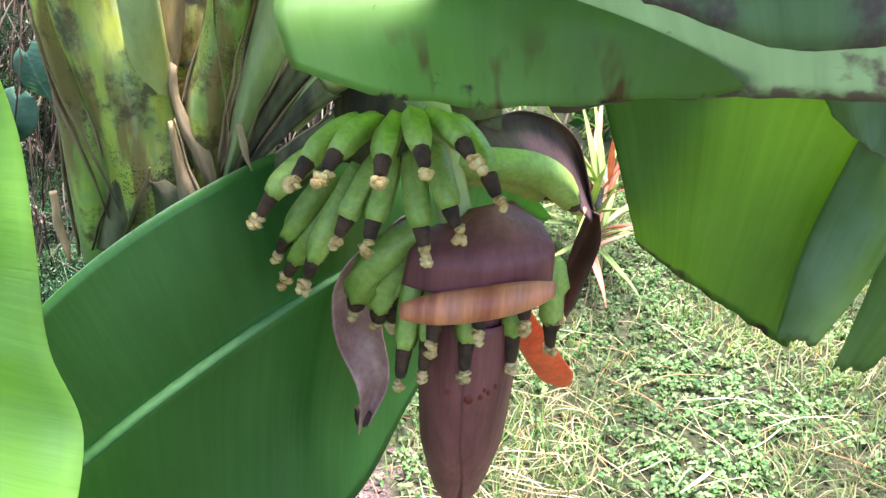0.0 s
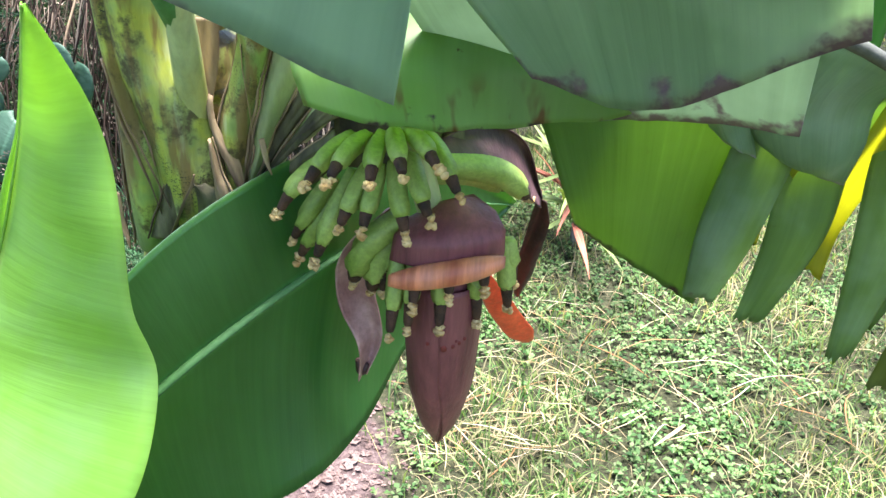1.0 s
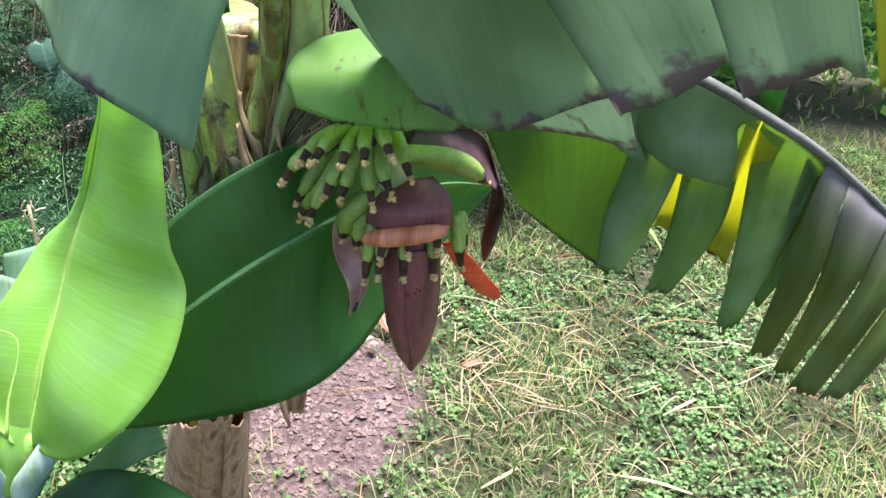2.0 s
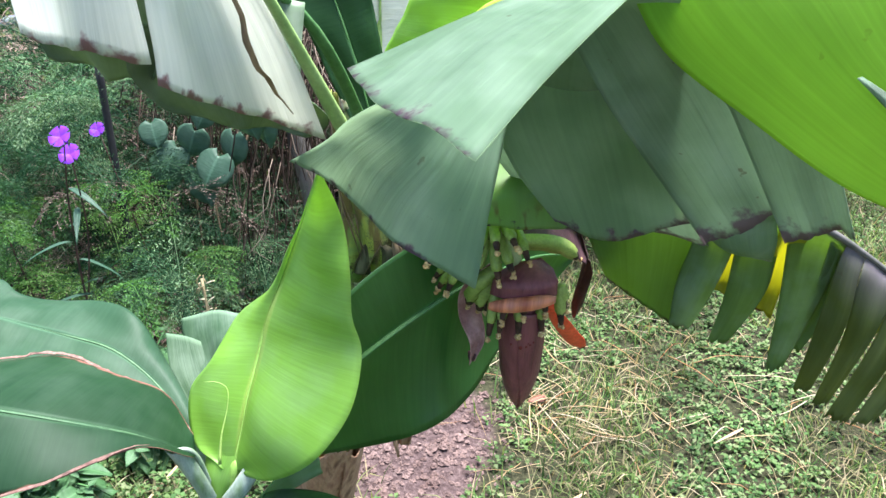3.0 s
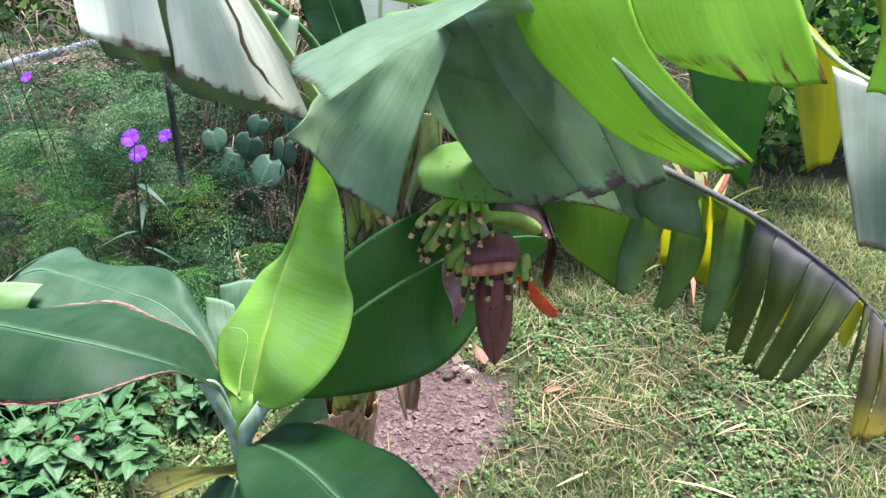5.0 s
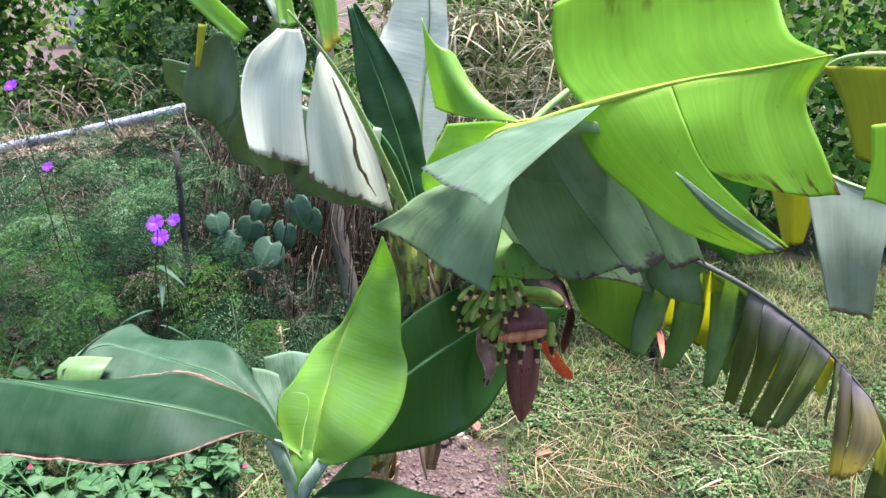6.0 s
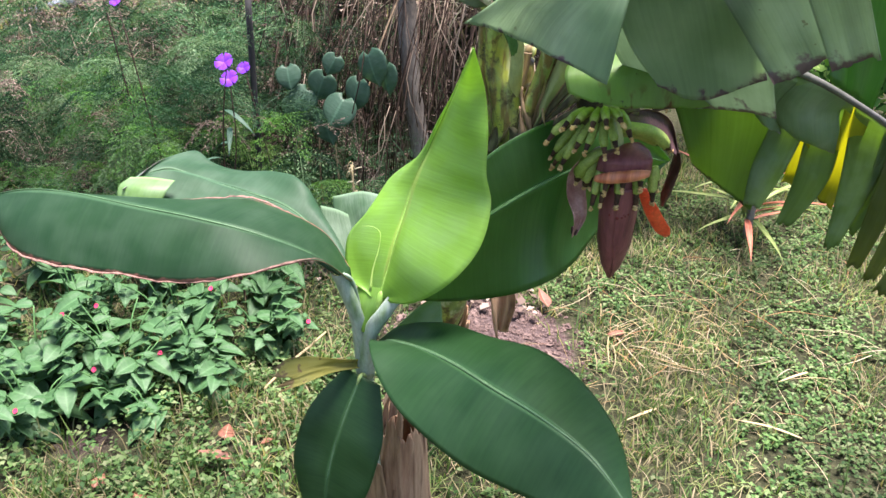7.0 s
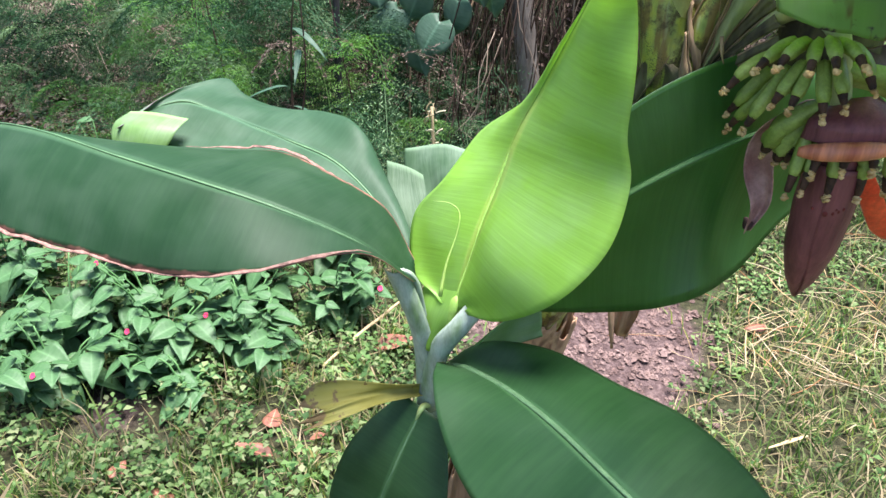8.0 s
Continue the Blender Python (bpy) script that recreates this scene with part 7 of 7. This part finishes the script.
torn_panel(far_leaf, [[(0.30, 0.89, 1.64), (0.50, 0.86, 1.58)], [(0.36, 0.90, 1.45), (0.52, 0.86, 1.42)], [(0.42, 0.88, 1.25), (0.50, 0.86, 1.2)]], [DARK_TOP, DARK_TOP], 63.0, 0.01)
pale_side = tube("leaf", [(0.50, 0.62, 1.45), (0.52, 0.42, 1.68), (0.57, 0.30, 1.745), (0.70, 0.15, 1.74)], [0.008, 0.006, 0.005, 0.003], RIB, plant, 8, 24, 0.8, "greyish leaf beyond the great leaf")
torn_panel(pale_side, [[(0.52, 0.36, 1.72), (0.70, 0.15, 1.745)], [(0.55, 0.33, 1.67), (0.68, 0.16, 1.66)], [(0.575, 0.30, 1.59), (0.66, 0.18, 1.57)]], [GREYED, YELLOWED], 64.0, 0.012)
yellow_bits = [((-0.417, 0.19, 1.77), (-0.401, 0.19, 1.77), (-0.424, 0.18, 1.703), (-0.417, 0.18, 1.702), YELLOWED), ((-0.305, 0.22, 1.83), (-0.274, 0.22, 1.83), (-0.285, 0.20, 1.762), (-0.262, 0.20, 1.772), YOUNG), ((-0.445, 0.20, 1.81), (-0.415, 0.20, 1.835), (-0.35, 0.18, 1.742), (-0.328, 0.18, 1.765), YOUNG),
               ((-0.258, 0.24, 1.835), (-0.21, 0.24, 1.835), (-0.215, 0.20, 1.728), (-0.194, 0.20, 1.75), TIPPED), ((-0.34, 0.24, 1.83), (-0.30, 0.24, 1.83), (-0.29, 0.20, 1.77), (-0.25, 0.20, 1.77), DULL)]
for k, (a, b, c, d, m) in enumerate(yellow_bits):
    torn_panel(pale, [[a, b], [tuple((np.array(a) + c) / 2), tuple((np.array(b) + d) / 2)], [c, d]], [m, m], 70.0 + k, 0.004, nu=8, nv=14)
rel(plant)

# ---- the young plant's withered and stunted leaves ----
WITHERED = leaf_mat("withered_leaf", (0.16, 0.17, 0.035), (0.40, 0.36, 0.06), (0.5, 0.45, 0.08), 0.25, 0.7, veins=5, vein_bump=0.8, spots=0.9, edge=(0.20, 0.135, 0.055), edge_at=0.62, wax=0.1, rim_noise=0.6)
blade_patch(sucker, [[(-0.628, 0.745, 0.893), (-0.565, 0.765, 0.908), (-0.505, 0.760, 0.912)], [(-0.615, 0.715, 0.872), (-0.540, 0.715, 0.890), (-0.470, 0.700, 0.905)], [(-0.560, 0.660, 0.830), (-0.500, 0.640, 0.845), (-0.450, 0.620, 0.870)], [(-0.470, 0.520, 0.780), (-0.450, 0.510, 0.785), (-0.430, 0.500, 0.790)]], [STUNTED, STUNTED], 80.0, 0.02, 0.08).name = "stunted_leaf"
blade_patch(sucker, [[(-0.640, 0.700, 0.885), (-0.600, 0.705, 0.880), (-0.560, 0.710, 0.865)], [(-0.600, 0.640, 0.835), (-0.555, 0.645, 0.830), (-0.510, 0.650, 0.825)], [(-0.520, 0.580, 0.770), (-0.490, 0.580, 0.770), (-0.460, 0.575, 0.775)]], [STUNTED, STUNTED], 80.6, 0.01).name = "stunted_leaf"
torn_panel(sucker, [[(-0.405, 0.41, 0.668), (-0.407, 0.42, 0.682)], [(-0.445, 0.325, 0.698), (-0.453, 0.342, 0.722)], [(-0.487, 0.250, 0.700), (-0.503, 0.272, 0.740)], [(-0.535, 0.190, 0.695), (-0.550, 0.210, 0.742)]], [WITHERED, WITHERED], 81.0, -0.012, wave=0.022, ragged=0.25).name = "withered_leaf"
torn_panel(sucker, [[(-0.37, 0.44, 0.70), (-0.36, 0.43, 0.74)], [(-0.325, 0.52, 0.71), (-0.315, 0.50, 0.79)], [(-0.285, 0.58, 0.71), (-0.28, 0.56, 0.80)]], [DARK_TOP, DARK_UNDER], 82.0, 0.01).name = "lower_leaf"
rs = np.random.RandomState(5)
chunks = []
for k in range(16):
    p = np.array([-0.592 + rs.uniform(-0.014, 0.014), 0.78 + rs.uniform(-0.01, 0.01), 0.88 + rs.uniform(0, 0.08)])
    d = np.array([rs.uniform(-0.5, 0.5), rs.uniform(-0.3, 0.3), rs.uniform(0.1, 1)])
    chunks.append(tube_arrays(spline([p, p + d * 0.018, p + d * 0.03 + (0.004, 0, 0)], np.linspace(0, 1, 5)), 0.0014, 4))
chunks.append(tube_arrays(spline([(-0.565, 0.74, 0.80), (-0.580, 0.765, 0.88), (-0.596, 0.785, 0.965)], np.linspace(0, 1, 8)), 0.003, 5))
v, f = join_arrays(chunks)
part_mesh("dry_sprig", raw_mesh("dry_sprig", v, f, [PALE_STRAW]), sucker, "straw-coloured dry sprig")
rel(sucker)

# ---- fallen leaves and sticks on the ground ----
FALLEN = leaf_mat("fallen_leaf", (0.13, 0.045, 0.028), (0.30, 0.125, 0.075), (0.4, 0.2, 0.1), 0.15, 0.6, veins=12, vein_bump=0.8)
FALLEN_SHAPE = [ovate("fallen_leaf", 0.11, 0.06, [FALLEN, FALLEN], 0.5, -0.25), ovate("fallen_leaf", 0.09, 0.065, [FALLEN, FALLEN], -0.3, 0.2)]
for k, (x, y, az, sc) in enumerate([(-0.945, 1.145, 5.2, 1.1), (-1.013, 0.741, 0.4, 0.85), (-0.944, 0.663, 2.0, 0.85), (-1.061, 0.434, 1.3, 1.0), (-0.875, 0.786, 3.0, 0.5), (-1.237, 0.432, 0.2, 0.7), (-0.25, 1.84, 0.7, 0.9), (0.05, 1.80, 2.2, 0.8)]):
    lf = tagged(part_mesh("fallen_leaf", FALLEN_SHAPE[k % 2]), "reddish-brown fallen leaf lying on the lawn", "fallen leaf", "fallen leaves")
    lf.matrix_world = Matrix.Translation((x, y, ground_z(x, y) + 0.04)) @ Euler((0.1, 0.15, az)).to_matrix().to_4x4() @ Matrix.Scale(sc, 4)
tagged(tube("stick", [(-1.04, 1.02, 0.02), (-1.01, 1.19, 0.04), (-0.976, 1.36, 0.055)], [0.005, 0.005, 0.004], STRAW, None, 8, 10, wobble=0.002), "pale dry stick lying in the weeds", "stick")
for k, (a, b) in enumerate([((0.70, 1.775), (0.60, 1.68)), ((0.21, 1.36), (0.12, 1.265)), ((0.66, 1.38), (0.44, 1.40))]):
    za, zb = ground_z(*a) + 0.035, ground_z(*b) + 0.03
    tagged(tube("dry_blade", [(*a, za), ((a[0] + b[0]) / 2 + 0.01, (a[1] + b[1]) / 2, (za + zb) / 2 + 0.01), (*b, zb)], [0.004, 0.006, 0.002], STRAW, None, 6, 10, 0.3), "broad bleached dry grass blade on the lawn", "dry leaf")
